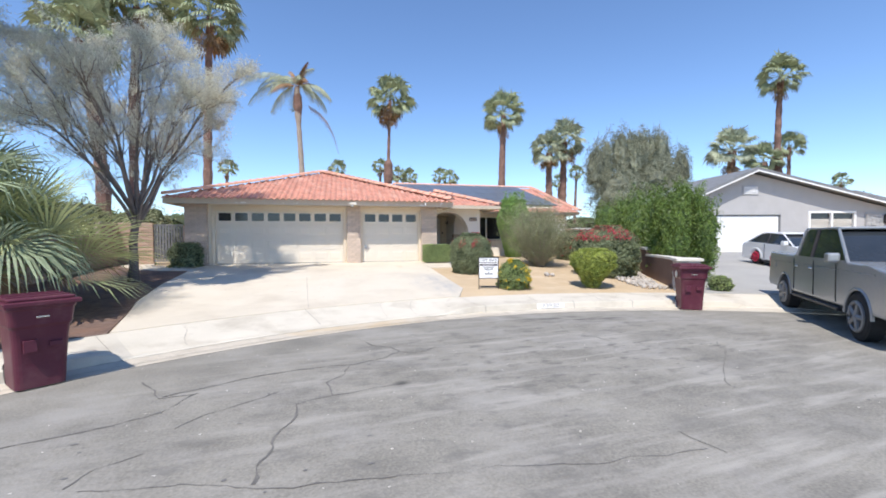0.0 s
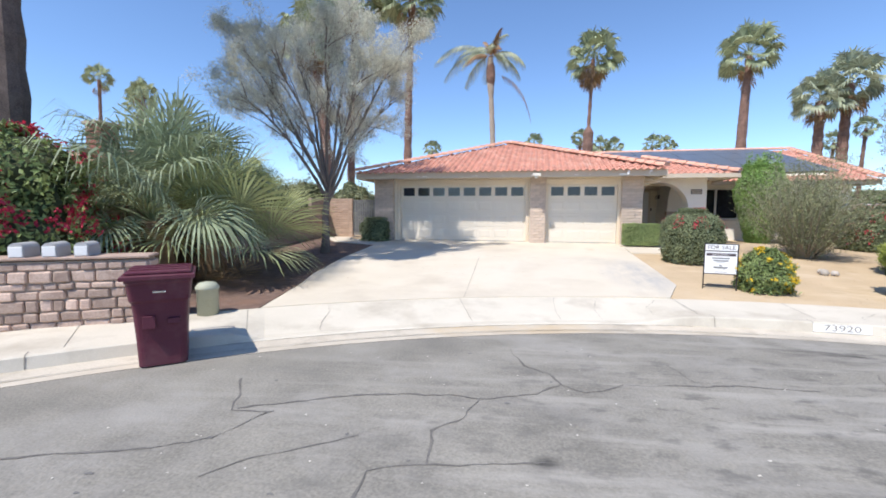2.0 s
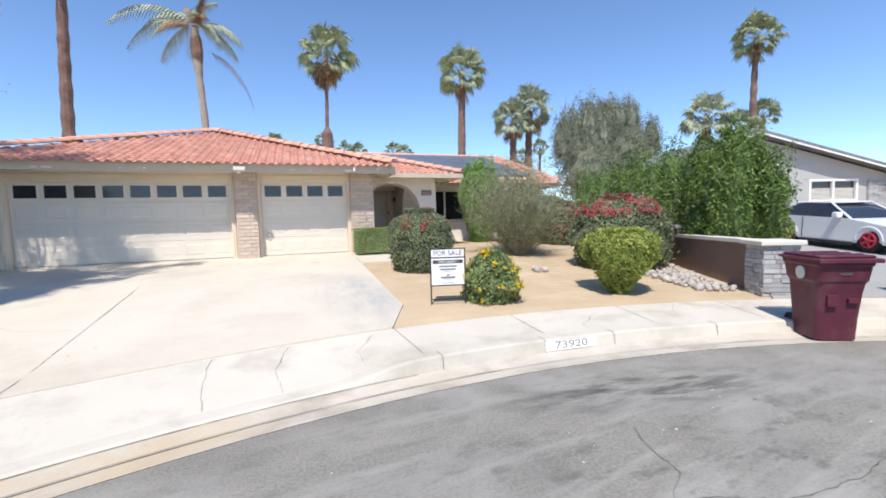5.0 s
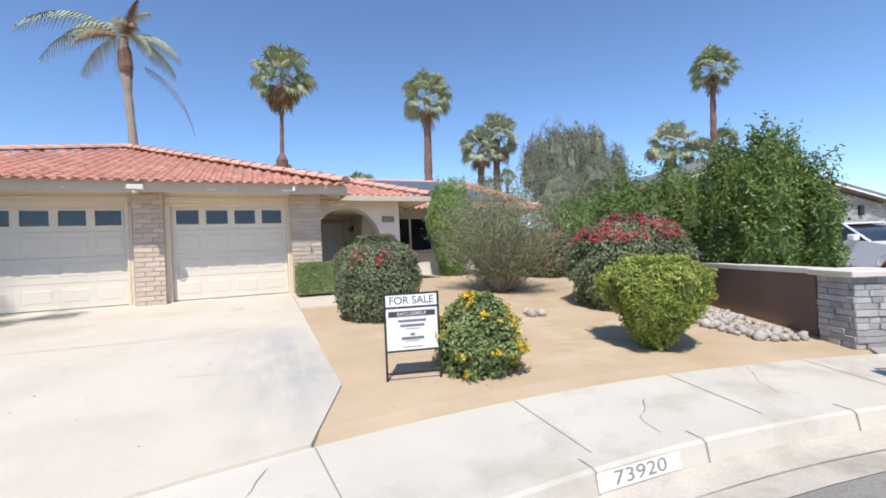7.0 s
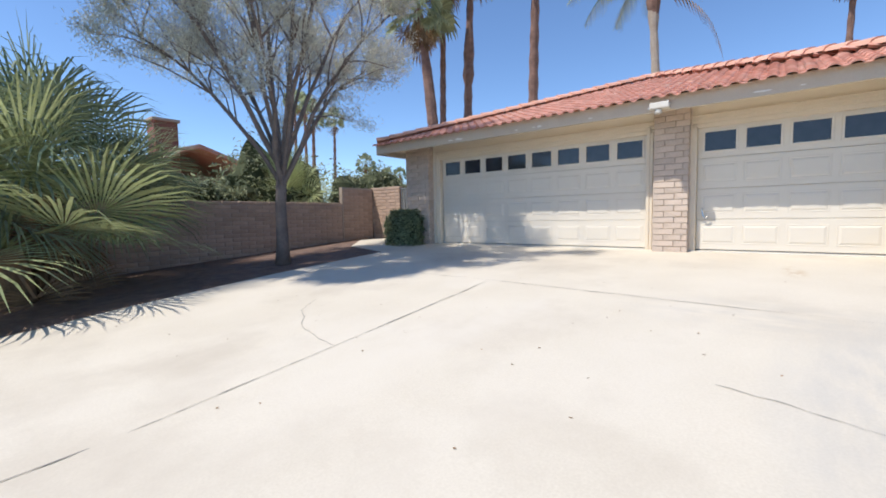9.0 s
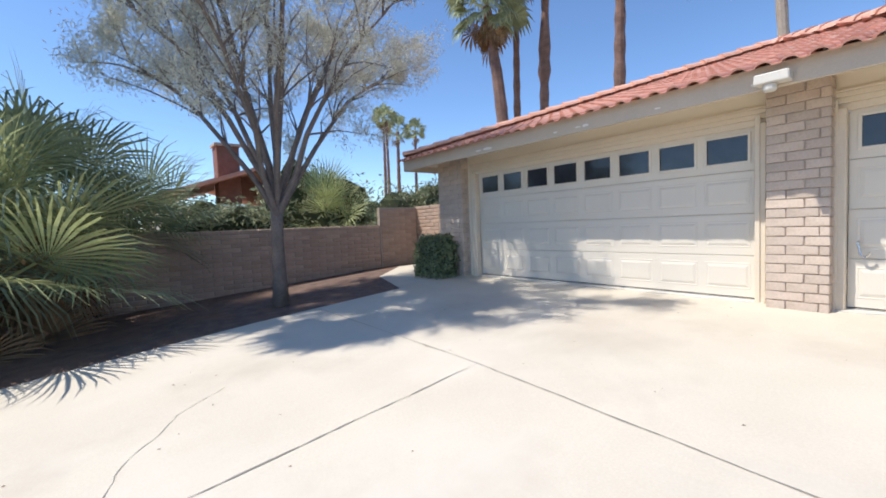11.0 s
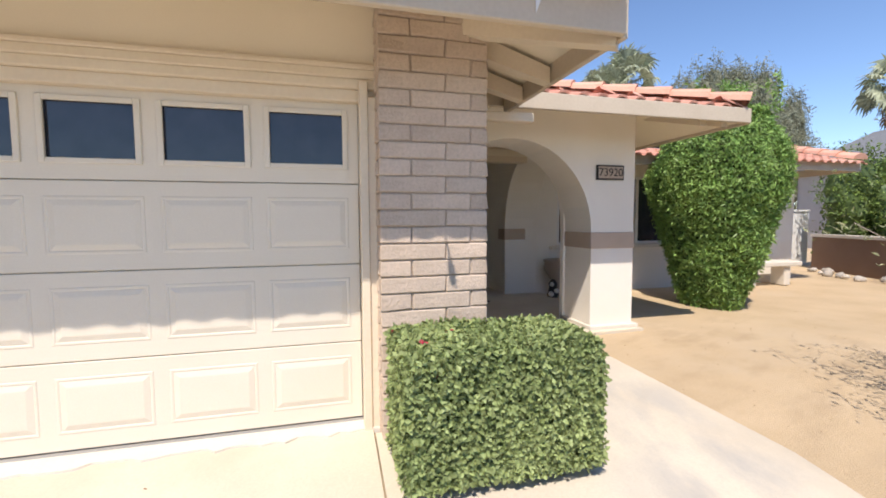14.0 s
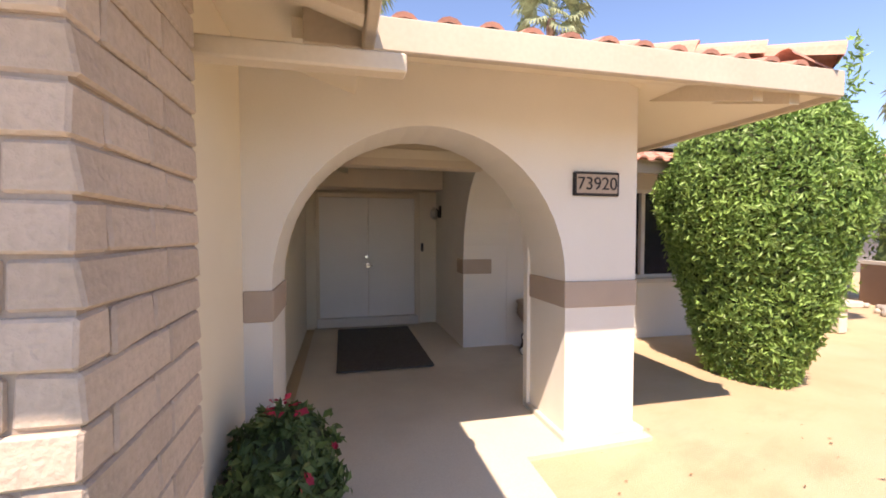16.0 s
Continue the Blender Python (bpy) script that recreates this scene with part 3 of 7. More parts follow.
# house number painted on the kerb
num = thing("kerb_number", (*polar(12.86, 3.0), 0.16), "faded house number painted on a white kerb patch", "number")
bm = boxbm(-0.36, -0.003, 0, 0.36, 0.003, 0.115, m=Matrix.Translation((*polar(12.796, 3.0), 0.03)) @ Matrix.Rotation(radians(-3.0), 4, "Z") @ Matrix.Rotation(radians(-9), 4, "X"))
part("painted_patch", bm, WHITE, num)
text("73920", 0.125, JOINT, num, Matrix.Translation((*polar(12.796, 3.0), 0.03)) @ Matrix.Rotation(radians(-3.0), 4, "Z") @ Matrix.Rotation(radians(81), 4, "X") @ Matrix.Translation((0, 0.058, 0.004)) @ Matrix.Diagonal((1.5, 1, 1, 1)), "painted_digits")


# ---- the house ----
FZ = 0.735
house = thing("house", (0, 18.6, FZ), "low cream stucco desert house with a red clay tile roof", "house")


def tile_mesh(w=0.222, l=0.37, h=0.052, t=0.014):
    """One S-shaped clay tile: a round cover and a flat pan, lying along +y, up-slope."""
    bm = bmesh.new()
    prof = [(-w / 2, 0.004)] + [(-w * 0.5 + w * 0.62 * (1 - math.cos(a)) / 2, h * math.sin(a)) for a in [math.pi * k / 6 for k in range(1, 6)]] + [(w * 0.13, 0.004), (w * 0.3, -0.004), (w / 2, 0.006)]
    rows = []
    for y, lift, sc in ((0, 0.02, 1.0), (l, 0.0, 0.94)):
        rows.append([bm.verts.new((x * sc, y, z * sc + lift)) for x, z in prof])
    low = [bm.verts.new((x, 0, z * 0.82 + 0.02 - t)) for x, z in prof]
    n = len(prof)
    for i in range(n - 1):
        bm.faces.new((rows[0][i], rows[0][i + 1], rows[1][i + 1], rows[1][i]))
        bm.faces.new((low[i], low[i + 1], rows[0][i + 1], rows[0][i]))
    return finish(bm, "tile")


TILE_ME = tile_mesh()
TILE_ME.materials.append(TILE)
TV = np.array([v.co for v in TILE_ME.vertices])
TF = [list(p.vertices) for p in TILE_ME.polygons]


def tile_slope(roof, origin, along, up, outline, near=0, rows_near=2, back=0.17):
    """Courses of tiles on a slope. origin: eave corner; along: unit vector of the eave; up: unit vector up-slope;
    outline(a, u): whether a tile centre belongs to the slope. The lowest courses are pieces of their own."""
    along, up = Vector(along).normalized(), Vector(up).normalized()
    nrm = along.cross(up)
    rot = Matrix((along, up, nrm)).transposed().to_4x4()
    V, F = [], []
    count = 0
    rnd = random.Random(3)
    for r in range(60):
        for c in range(140):
            a, u = 0.11 + c * 0.215, r * 0.315
            if not outline(a, u + 0.16):
                continue
            m = Matrix.Translation(Vector(origin) + along * a + up * (u - back) + nrm * (0.002 + 0.006 * rnd.random())) @ rot @ Matrix.Rotation(rnd.uniform(-0.012, 0.012), 4, "Z")
            if r < rows_near and count < near:
                ob = new("roof_tile", TILE_ME)
                ob.parent = roof
                ob.matrix_basis = Matrix.Translation(-ORG[roof.name]) @ m
                count += 1
            else:
                M = np.array(m)
                base = len(V) * len(TV)
                V.append(TV @ M[:3, :3].T + M[:3, 3])
                F += [[i + base for i in f] for f in TF]
    if V:
        tagged(raw("tile_field", np.concatenate(V), F, TILE, roof), kind="stuff")


def ridge_caps(roof, p, q, w=0.13, step=0.36, material=None):
    """Half-round caps laid end over end along a ridge or hip."""
    p, q = Vector(p), Vector(q)
    d = (q - p)
    n = max(1, int(d.length / step))
    qt = d.to_track_quat("Y", "Z")
    bm = bmesh.new()
    for y, s in ((0, 1.12), (step * 1.12, 0.92)):
        [bm.verts.new((w * s * math.cos(math.pi * k / 6), y, 0.11 * s * math.sin(math.pi * k / 6) + (0.012 if y == 0 else 0))) for k in range(7)]
    bm.verts.ensure_lookup_table()
    for k in range(6):
        bm.faces.new((bm.verts[k], bm.verts[k + 1], bm.verts[k + 8], bm.verts[k + 7]))
    bm.faces.new([bm.verts[k] for k in range(7)])
    me = finish(bm, "ridge_cap")
    me.materials.append(material or TILEP)
    for i in range(n):
        ob = new("ridge_tile", me)
        ob.parent = roof
        ob.matrix_basis = Matrix.Translation(-ORG[roof.name] + p + d * (i / n) + Vector((0, 0, 0.02))) @ qt.to_matrix().to_4x4() @ Matrix.Rotation(0.03 * math.sin(i * 2.7), 4, "Z")


def slab(pts, t=0.10):
    """A roof deck with thickness from its corners."""
    bm = bmesh.new()
    prism(bm, pts, (0, 0, -t))
    return bm


# garage roof: hipped, eaves at EZ
S = 0.335
EZ, X0, X1, Y0 = 3.31, -5.8, 5.2, 17.745
XM, HW = (X0 + X1) / 2, (X1 - X0) / 2
YA, ZA, YB = Y0 + HW, EZ + HW * S, 31.0
apex = (XM, YA, ZA)
roof = part("roof", slab([(X0, Y0, EZ), (X1, Y0, EZ), apex]), STUCCO, house, "red clay tile hipped roof over the garage")
wing = part("roof_deck", slab([(X1, Y0, EZ), (X1, YB, EZ), (XM, YB, ZA), apex]), STUCCO, house)
part("roof_deck", slab([(X0, YB, EZ), (X0, Y0, EZ), apex, (XM, YB, ZA)]), STUCCO, house)
sl = math.hypot(1, S)
tile_slope(roof, (X0, Y0, EZ), (1, 0, 0), (0, 1, S), lambda a, u: u / sl * 1.0 < min(a, X1 - X0 - a) + 0.1 and a < X1 - X0, 130, 3)
tile_slope(roof, (X1, Y0, EZ), (0, 1, 0), (-1, 0, S), lambda a, u: u / sl < min(a, HW) + 0.1 and a < YB - Y0 and u / sl < HW, 20, 1, -0.11)
tile_slope(roof, (X0, YB, EZ), (0, -1, 0), (1, 0, S), lambda a, u: u / sl < min(YB - Y0 - a, HW) + 0.1 and a < YB - Y0 and u / sl < HW and a > YB - Y0 - 8, 20, 1)
for p, q in (((X0, Y0, EZ + 0.06), apex), ((X1, Y0, EZ + 0.06), apex), (apex, (XM, YB, ZA))):
    ridge_caps(roof, p, Vector(q) + Vector((0, 0, 0.05)), 0.175)


def fascia(a, b, z0, z1, t=0.045):
    a, b = Vector((*a, 0)), Vector((*b, 0))
    d = (b - a)
    m = Matrix.Translation((a.x, a.y, 0)) @ Matrix.Rotation(math.atan2(d.y, d.x), 4, "Z")
    return boxbm(0, -t, z0, d.length, 0, z1, bevel=0.006, m=m)


part("fascia", fascia((X0, Y0), (X1, Y0), EZ - 0.235, EZ + 0.005), FASCIA, house, "weathered beige fascia board with peeling paint")
part("fascia", fascia((X1, Y0), (X1, 19.38), EZ - 0.235, EZ + 0.005), FASCIA, house)
part("fascia", fascia((X0, YB), (X0, Y0), EZ - 0.235, EZ + 0.005), FASCIA, house)
rnd = random.Random(9)
x = -3.7
while x < 3.7:
    w, h = rnd.uniform(0.03, 0.13), rnd.uniform(0.008, 0.028)
    x += w + rnd.choice((0.02, 0.3, 0.9, 1.3))
    bm = bmesh.new()
    prism(bm, [(x + w * math.cos(k * 0.785) * rnd.uniform(0.8, 1.15), Y0 - 0.0475, EZ - 0.165 + h * math.sin(k * 0.785) * rnd.uniform(0.6, 1.2)) for k in range(8)], (0, 0.003, 0))
    part("bare_patch", bm, STUCCOW, house, "pale bare patch of peeled fascia paint")
    x += w
for x, z in ((4.02, 3.23), (4.72, 3.25)):
    bm = bmesh.new()
    prism(bm, [(x, Y0 - 0.052, z + 0.08), (x + 0.045, Y0 - 0.052, z + 0.07), (x + 0.035, Y0 - 0.06, z - 0.05), (x - 0.01, Y0 - 0.058, z - 0.03), (x - 0.05, Y0 - 0.056, z - 0.13), (x - 0.055, Y0 - 0.056, z - 0.04)], (0, 0.003, 0))
    part("peeling_strip", bm, WHITE, house, "torn white strip hanging from the fascia")
bm = bmesh.new()
prism(bm, [(3.975, 17.625, 3.235), (3.99, 17.625, 3.235), (3.992, 17.56, 3.18), (4.005, 17.53, 3.15), (3.99, 17.49, 3.11), (3.955, 17.50, 3.12), (3.96, 17.54, 3.155), (3.978, 17.57, 3.19)], (0.0, 0.003, 0.004))
part("peeling_strip", bm, WHITE, house, "torn white strip curling out from the eave")
# roof edge rafters under the overhang at the entry corner
for y in (18.5, 18.95):
    bm = bmesh.new()
    prism(bm, [(4.6, y, EZ - 0.13 + 0.56 * S), (X1 - 0.01, y, EZ - 0.13), (X1 - 0.01, y, EZ - 0.24), (4.6, y, EZ - 0.27 + 0.56 * S)], (0, 0.09, 0))
    part("rafter", bm, TRIM, house)
bm = bmesh.new()
prism(bm, [(4.3, 18.45, EZ - 0.13 + 0.86 * S), (X1 - 0.02, Y0 + 0.02, EZ - 0.13), (X1 - 0.02, Y0 + 0.02, EZ - 0.27), (4.3, 18.45, EZ - 0.29 + 0.86 * S)], (0.07, 0.07, 0))
part("rafter", bm, TRIM, house, "diagonal hip rafter under the eave")
bm = boxbm(4.5, 19.08, 2.935, 5.36, 19.17, 3.01, bevel=0.008)
part("beam", bm, TRIM, house, "beige beam over the porch corner")

# garage front wall, with two openings
DZ = FZ + 2.14
G1, G2 = (-4.29, 0.63), (1.43, 3.85)
TOPW = EZ - 0.11 + (18.6 - Y0) * S


def wallbox(name, *a, material=None, label=""):
    return part(name, boxbm(*a), material or STUCCO, house, label)


for x0, x1 in ((-4.55, G1[0] - 0.1), (G1[1] + 0.1, G2[0] - 0.1), (G2[1] + 0.1, 3.96)):
    wallbox("wall", x0, 18.5, FZ - 0.1, x1, 18.72, TOPW)
wallbox("wall", G1[0] - 0.1, 18.5, DZ + 0.1, G1[1] + 0.1, 18.72, TOPW)
wallbox("wall", G2[0] - 0.1, 18.5, DZ + 0.1, G2[1] + 0.1, 18.72, TOPW)
wallbox("wall", -5.3, 18.9, FZ - 0.1, -5.1, 30.5, TOPW, label="cream stucco side wall of the garage")
wallbox("wall", 4.3, 18.96, FZ - 0.1, 4.5, 24.9, TOPW + 0.05)
wallbox("wall", -5.1, 24.4, FZ - 0.1, 4.3, 24.6, TOPW + 0.3)


def brick_pillar(x0, x1, y0, y1, z1, seed):
    """A pier of slump blocks in running bond; each block is a piece of its own."""
    pil = part("brick_pillar", boxbm(x0 + 0.012, y0 + 0.012, FZ - 0.1, x1 - 0.012, y1 - 0.002, z1), MORTAR, house, "pink-tan slump block pier")
    rnd = random.Random(seed)
    o = ORG[pil.name]
    cache = {}

    def piece(L, T, k):
        key = (round(L, 3), round(T, 3), k)
        if key not in cache:
            bm = boxbm(-L / 2, -T / 2, -0.0495, L / 2, T / 2, 0.0495, bevel=0.007)
            for v in bm.verts:
                v.co += 0.008 * Vector([noise.noise(v.co * 9 + Vector((k * 3, seed, j))) for j in range(3)])
                if v.co.z < 0:
                    v.co.y += 0.005 * (1 if v.co.y > 0 else -1)
            me = finish(bm, "brick")
            me.materials.append(BRICK)
            cache[key] = me
        return cache[key]

    z, row = FZ - 0.03, 0
    ch = 0.1045
    while z + ch < z1 + 0.04:
        W, D = x1 - x0, y1 - y0
        half = min(0.2, W / 3)
        wrap = row % 2 == 0 and W > 0.6
        cuts = [0, half, W - 0.117] if wrap else ([0, half, min(half + 0.42, W - 0.09), W] if row % 2 == 0 else [0, min(0.42, W * 0.62), W])
        cuts = sorted({round(c, 3) for c in cuts})
        cuts = [c for i, c in enumerate(cuts) if i == 0 or c - cuts[i - 1] > 0.05]
        cuts[-1] = W - 0.117 if wrap else W
        for a, b in zip(cuts, cuts[1:]):
            ob = new("brick", piece(b - a - 0.007, 0.11, rnd.randrange(3)))
            ob.parent = pil
            ob.location = Vector((x0 + (a + b) / 2, y0 + 0.055 - 0.004 * rnd.random(), z + ch / 2)) - o
        ycuts = [0.11, 0.11 + (0.2 if row % 2 else 0.4), D] if D > 0.5 else [0.11, D]
        for side, sx in ((x0 + 0.055, 1), (x1 - 0.055, -1)):
            yc = [0.0, 0.4, D] if wrap and sx < 0 else ycuts
            for a, b in zip(yc, yc[1:]):
                if b - a > 0.06:
                    ob = new("brick", piece(b - a - 0.007, 0.11, rnd.randrange(3)))
                    ob.parent = pil
                    ob.matrix_basis = Matrix.Translation(Vector((side, y0 + (a + b) / 2, z + ch / 2)) - o) @ Matrix.Rotation(math.pi / 2, 4, "Z")
        z += ch
        row += 1
    return pil


PT = TOPW - 0.09
brick_pillar(0.775, 1.34, 18.31, 18.5, PT, 1)
brick_pillar(3.95, 4.65, 18.31, 18.96, PT, 2)
brick_pillar(-5.32, -4.53, 18.31, 18.9, PT, 3)


def garage_door(x0, x1, n):
    """A sectional door: four leaves with raised panels, the top one glazed."""
    y = 18.6
    d = part("garage_door", boxbm(x0, y + 0.03, FZ + 0.02, x1, y + 0.07, DZ), DOORW, house, "cream sectional garage door, closed, with a row of dark panes")
    hs = (DZ - FZ - 0.02) / 4
    w = (x1 - x0 - 0.06) / n
    for s in range(4):
        z0 = FZ + 0.02 + s * hs
        bm = boxbm(x0 + 0.003, y, z0 + 0.003, x1 - 0.003, y + 0.03, z0 + hs - 0.003, bevel=0.004)
        if s == 3:
            bm.free()
            bm = bmesh.new()
            zb, zt = z0 + 0.12, z0 + hs - 0.085
            box(bm, x0 + 0.003, y, z0 + 0.003, x1 - 0.003, y + 0.03, zb)
            box(bm, x0 + 0.003, y, zt, x1 - 0.003, y + 0.03, z0 + hs)
            xs = [x0 + 0.03 + w * (i + 0.5) for i in range(n)]
            lo = x0 + 0.003
            for c in xs + [None]:
                hi = c - w * 0.385 if c else x1 - 0.003
                box(bm, lo, y, zb, hi, y + 0.03, zt)
                if c:
                    lo = c + w * 0.385
            part("leaf", bm, DOORW, d)
            for c in xs:
                fb = bmesh.new()
                a, b, e = c - w * 0.385, c + w * 0.385, 0.028
                for q in ((a - e, zb - e, a + 0.006, zt + e), (b - 0.006, zb - e, b + e, zt + e), (a + 0.006, zb - e, b - 0.006, zb + 0.004), (a + 0.006, zt - 0.004, b - 0.006, zt + e)):
                    box(fb, q[0], y - 0.014, q[1], q[2], y + 0.002, q[3], bevel=0.004)
                part("pane_frame", fb, DOORW, d)
                part("pane", boxbm(a, y + 0.014, zb, b, y + 0.02, zt), GLASS, d)
        else:
            part("leaf", bm, DOORW, d)
            for i in range(n):
                c = x0 + 0.03 + w * (i + 0.5)
                pb = bmesh.new()
                a, b, q0, q1 = c - w * 0.43, c + w * 0.43, z0 + 0.10, z0 + hs - 0.09
                # a raised field with sloping sides inside a shallow bead
                rims = []
                for m0, dy in ((0.0, 0.001), (0.006, -0.003), (0.016, -0.003), (0.022, 0.0), (0.055, -0.009), (0.063, -0.0095)):
                    rims.append([pb.verts.new(q) for q in ((a + m0, y + dy, q0 + m0), (b - m0, y + dy, q0 + m0), (b - m0, y + dy, q1 - m0), (a + m0, y + dy, q1 - m0))])
                for u, v in zip(rims, rims[1:]):
                    for k in range(4):
                        pb.faces.new((u[k], u[(k + 1) % 4], v[(k + 1) % 4], v[k]))
                pb.faces.new(rims[-1])
                part("raised_panel", pb, DOORW, d)
    part("bottom_seal", boxbm(x0, y - 0.005, FZ - 0.005, x1, y + 0.05, FZ + 0.012), GREYCON, d, "grey rubber bottom seal")
    sb = bmesh.new()
    rnd = random.Random(n)
    k, m = 40, []
    for i in range(k + 1):
        m.append((x0 - 0.1 + (x1 - x0 + 0.2) * i / k, 18.44 + rnd.uniform(-0.03, 0.03), 0.70))
    prism(sb, m + [(x1 + 0.1, 18.6, 0.70), (x0 - 0.1, 18.6, 0.70)], (0, 0, 0.034))
    part("threshold", sb, CAP, house, "uneven pale concrete threshold under the garage door")
    return d


garage_door(*G1, 8)
g2 = garage_door(*G2, 4)
bm = bmesh.new()
tube(bm, [(1.52, 18.59, 1.47), (1.52, 18.53, 1.46), (1.54, 18.52, 1.34), (1.58, 18.53, 1.30), (1.62, 18.52, 1.36)], [0.012] * 5, 8)
part("handle", bm, CHROME, g2, "dull metal curved pull handle")
for x0, x1 in (G1, G2):
    for a, b in ((x0 - 0.13, x0), (x1, x1 + 0.11)):
        bm = boxbm(a, 18.47, FZ - 0.02, b, 18.6, DZ + 0.01, bevel=0.008)
        box(bm, a, 18.455, FZ - 0.02, (a + b) / 2 + (0.0 if a < x0 else -0.0), 18.475, DZ + 0.1, bevel=0.006)
        part("door_jamb", bm, TRIM, house)
    for dz, yy, hh in ((-0.012, 18.53, 0.075), (0.0615, 18.493, 0.06), (0.12, 18.475, 0.055), (0.1735, 18.46, 0.03)):
        part("door_head", boxbm(x0 - 0.13, yy, DZ + dz, x1 + 0.11, 18.6, DZ + dz + hh, bevel=0.006), TRIM, house, "beige wooden moulding over the garage door")
lamp = part("flood_light_box", boxbm(0.86, Y0 - 0.2, 3.1, 1.15, Y0 - 0.045, 3.2, bevel=0.012), CAP, house, "weathered cream floodlight box on the eave")
bm = bmesh.new()
lathe(bm, 0.98, Y0 - 0.12, [(0.05, 3.03), (0.06, 3.05), (0.06, 3.095), (0.03, 3.1)], 12)
part("lamp_head", bm, CAP, lamp)

# porch front with its arch
PY, PX0, PX1 = 20.27, 4.5, 7.33
AX0, AX1, SPR, CR = 4.67, 6.73, 1.95, 3.04
PTOP = 3.5


def arch_wall(axis, a0, a1, o0, o1, w0, w1, top, spring, crown, base, name, label=""):
    """A wall with an arched opening. axis 'x': the wall runs along x and w0..w1 are its faces in y."""
    bm = bmesh.new()
    n = 22
    cx, rx = (o0 + o1) / 2, (o1 - o0) / 2
    cur = [(cx - rx * math.cos(math.pi * k / n), spring + (crown - spring) * math.sin(math.pi * k / n)) for k in range(n + 1)]
    P = (lambda a, z, w: (a, w, z)) if axis == "x" else (lambda a, z, w: (w, a, z))
    for w in (w0, w1):
        lo = [bm.verts.new(P(a, z, w)) for a, z in cur]
        hi = [bm.verts.new(P(a, top, w)) for a, z in cur]
        for k in range(n):
            bm.faces.new((lo[k], lo[k + 1], hi[k + 1], hi[k]))
        for s0, s1, e in ((a0, o0, 0), (o1, a1, n)):
            if s1 - s0 > 1e-4:
                q = [bm.verts.new(P(s0, base, w)), bm.verts.new(P(s1, base, w)), bm.verts.new(P(s1, spring, w)), bm.verts.new(P(s1, top, w)), bm.verts.new(P(s0, top, w))]
                bm.faces.new(q)
    seq = [(o0, base)] + cur + [(o1, base)]
    for (a, z), (b, y) in zip(seq, seq[1:]):
        bm.faces.new([bm.verts.new(P(*q)) for q in ((a, z, w0), (a, z, w1), (b, y, w1), (b, y, w0))])
    for (a, z), (b, y) in (((a0, base), (a0, top)), ((a0, top), (a1, top)), ((a1, top), (a1, base))):
        bm.faces.new([bm.verts.new(P(*q)) for q in ((a, z, w0), (b, y, w0), (b, y, w1), (a, z, w1))])
    bmesh.ops.remove_doubles(bm, verts=bm.verts, dist=1e-5)
    return part(name, bm, STUCCOW, house, label)


arch_wall("x", PX0, PX1, AX0, AX1, PY, PY + 0.6, PTOP, SPR, CR, FZ - 0.05, "porch_front", "cream stucco porch front with a round arch")
arch_wall("y", PY + 0.6, 24.75, 20.95, 22.9, 6.70, 7.325, PTOP, SPR, CR + 0.15, FZ - 0.05, "porch_side", "stucco porch side wall with a second arch")
for q in ((PX0, PY - 0.012, 4.682, PY + 0.612), (AX1 - 0.012, PY - 0.012, PX1 + 0.012, PY + 0.612), (6.69, 22.888, 7.1, 23.2)):
    part("band", boxbm(q[0], q[1], 1.745, q[2], q[3], 1.945, bevel=0.006), BAND, house, "tan painted band round the pier")
part("plinth", boxbm(AX1 - 0.03, PY - 0.06, FZ - 0.06, PX1 + 0.06, PY + 0.65, FZ + 0.055, bevel=0.008), CAP, house)
wallbox("porch_wall", 4.503, 20.88, FZ - 0.1, 4.53, 24.6, 3.3, material=STUCCO)
wallbox("porch_back_wall", 4.503, 24.62, FZ - 0.1, 6.7, 24.8, 3.4, material=STUCCO)
wallbox("porch_ceiling", 4.503, 20.87, 3.3, 6.7, 24.62, 3.37, material=STUCCO)
part("beam", boxbm(4.53, 22.0, 3.02, 6.7, 22.2, 3.3, bevel=0.008), TRIM, house)
part("beam", boxbm(4.53, 24.1, 3.0, 6.7, 24.62, 3.3, bevel=0.008), TRIM, house)

door = part("front_door", boxbm(4.68 + 0.02, 24.60, FZ + 0.02, 6.4, 24.62, 3.0), TRIM, house, "closed white double entry door in a beige frame")
for a, b in ((4.745, 5.523), (5.529, 6.307)):
    lf = part("door_leaf", boxbm(a, 24.54, FZ + 0.17, b, 24.6, 2.88, bevel=0.005), FRONTDOOR, door)
bm = bmesh.new()
for q in ((4.69, FZ, 4.745, 2.95), (6.307, FZ, 6.4, 2.95)):
    box(bm, q[0], 24.52, q[1], q[2], 24.602, q[3], bevel=0.006)
box(bm, 4.745, 24.52, 2.882, 6.307, 24.602, 2.96, bevel=0.006)
part("door_frame", bm, TRIM, door)
part("door_sill", boxbm(4.7, 24.44, FZ + 0.02, 6.35, 24.6, FZ + 0.165, bevel=0.01), CAP, door)
bm = bmesh.new()
box(bm, 5.49, 24.52, 1.72, 5.55, 24.54, 1.80, bevel=0.004)
tube(bm, [(5.52, 24.53, 1.76), (5.52, 24.49, 1.76), (5.60, 24.485, 1.755)], [0.011, 0.011, 0.009], 8)
part("lever_handle", bm, CHROME, door, "bright chrome lever handle")
bm = bmesh.new()
tube(bm, [(5.50, 24.54, 1.9), (5.50, 24.51, 1.9)], [0.028, 0.025], 12)
part("deadbolt", bm, CHROME, door)
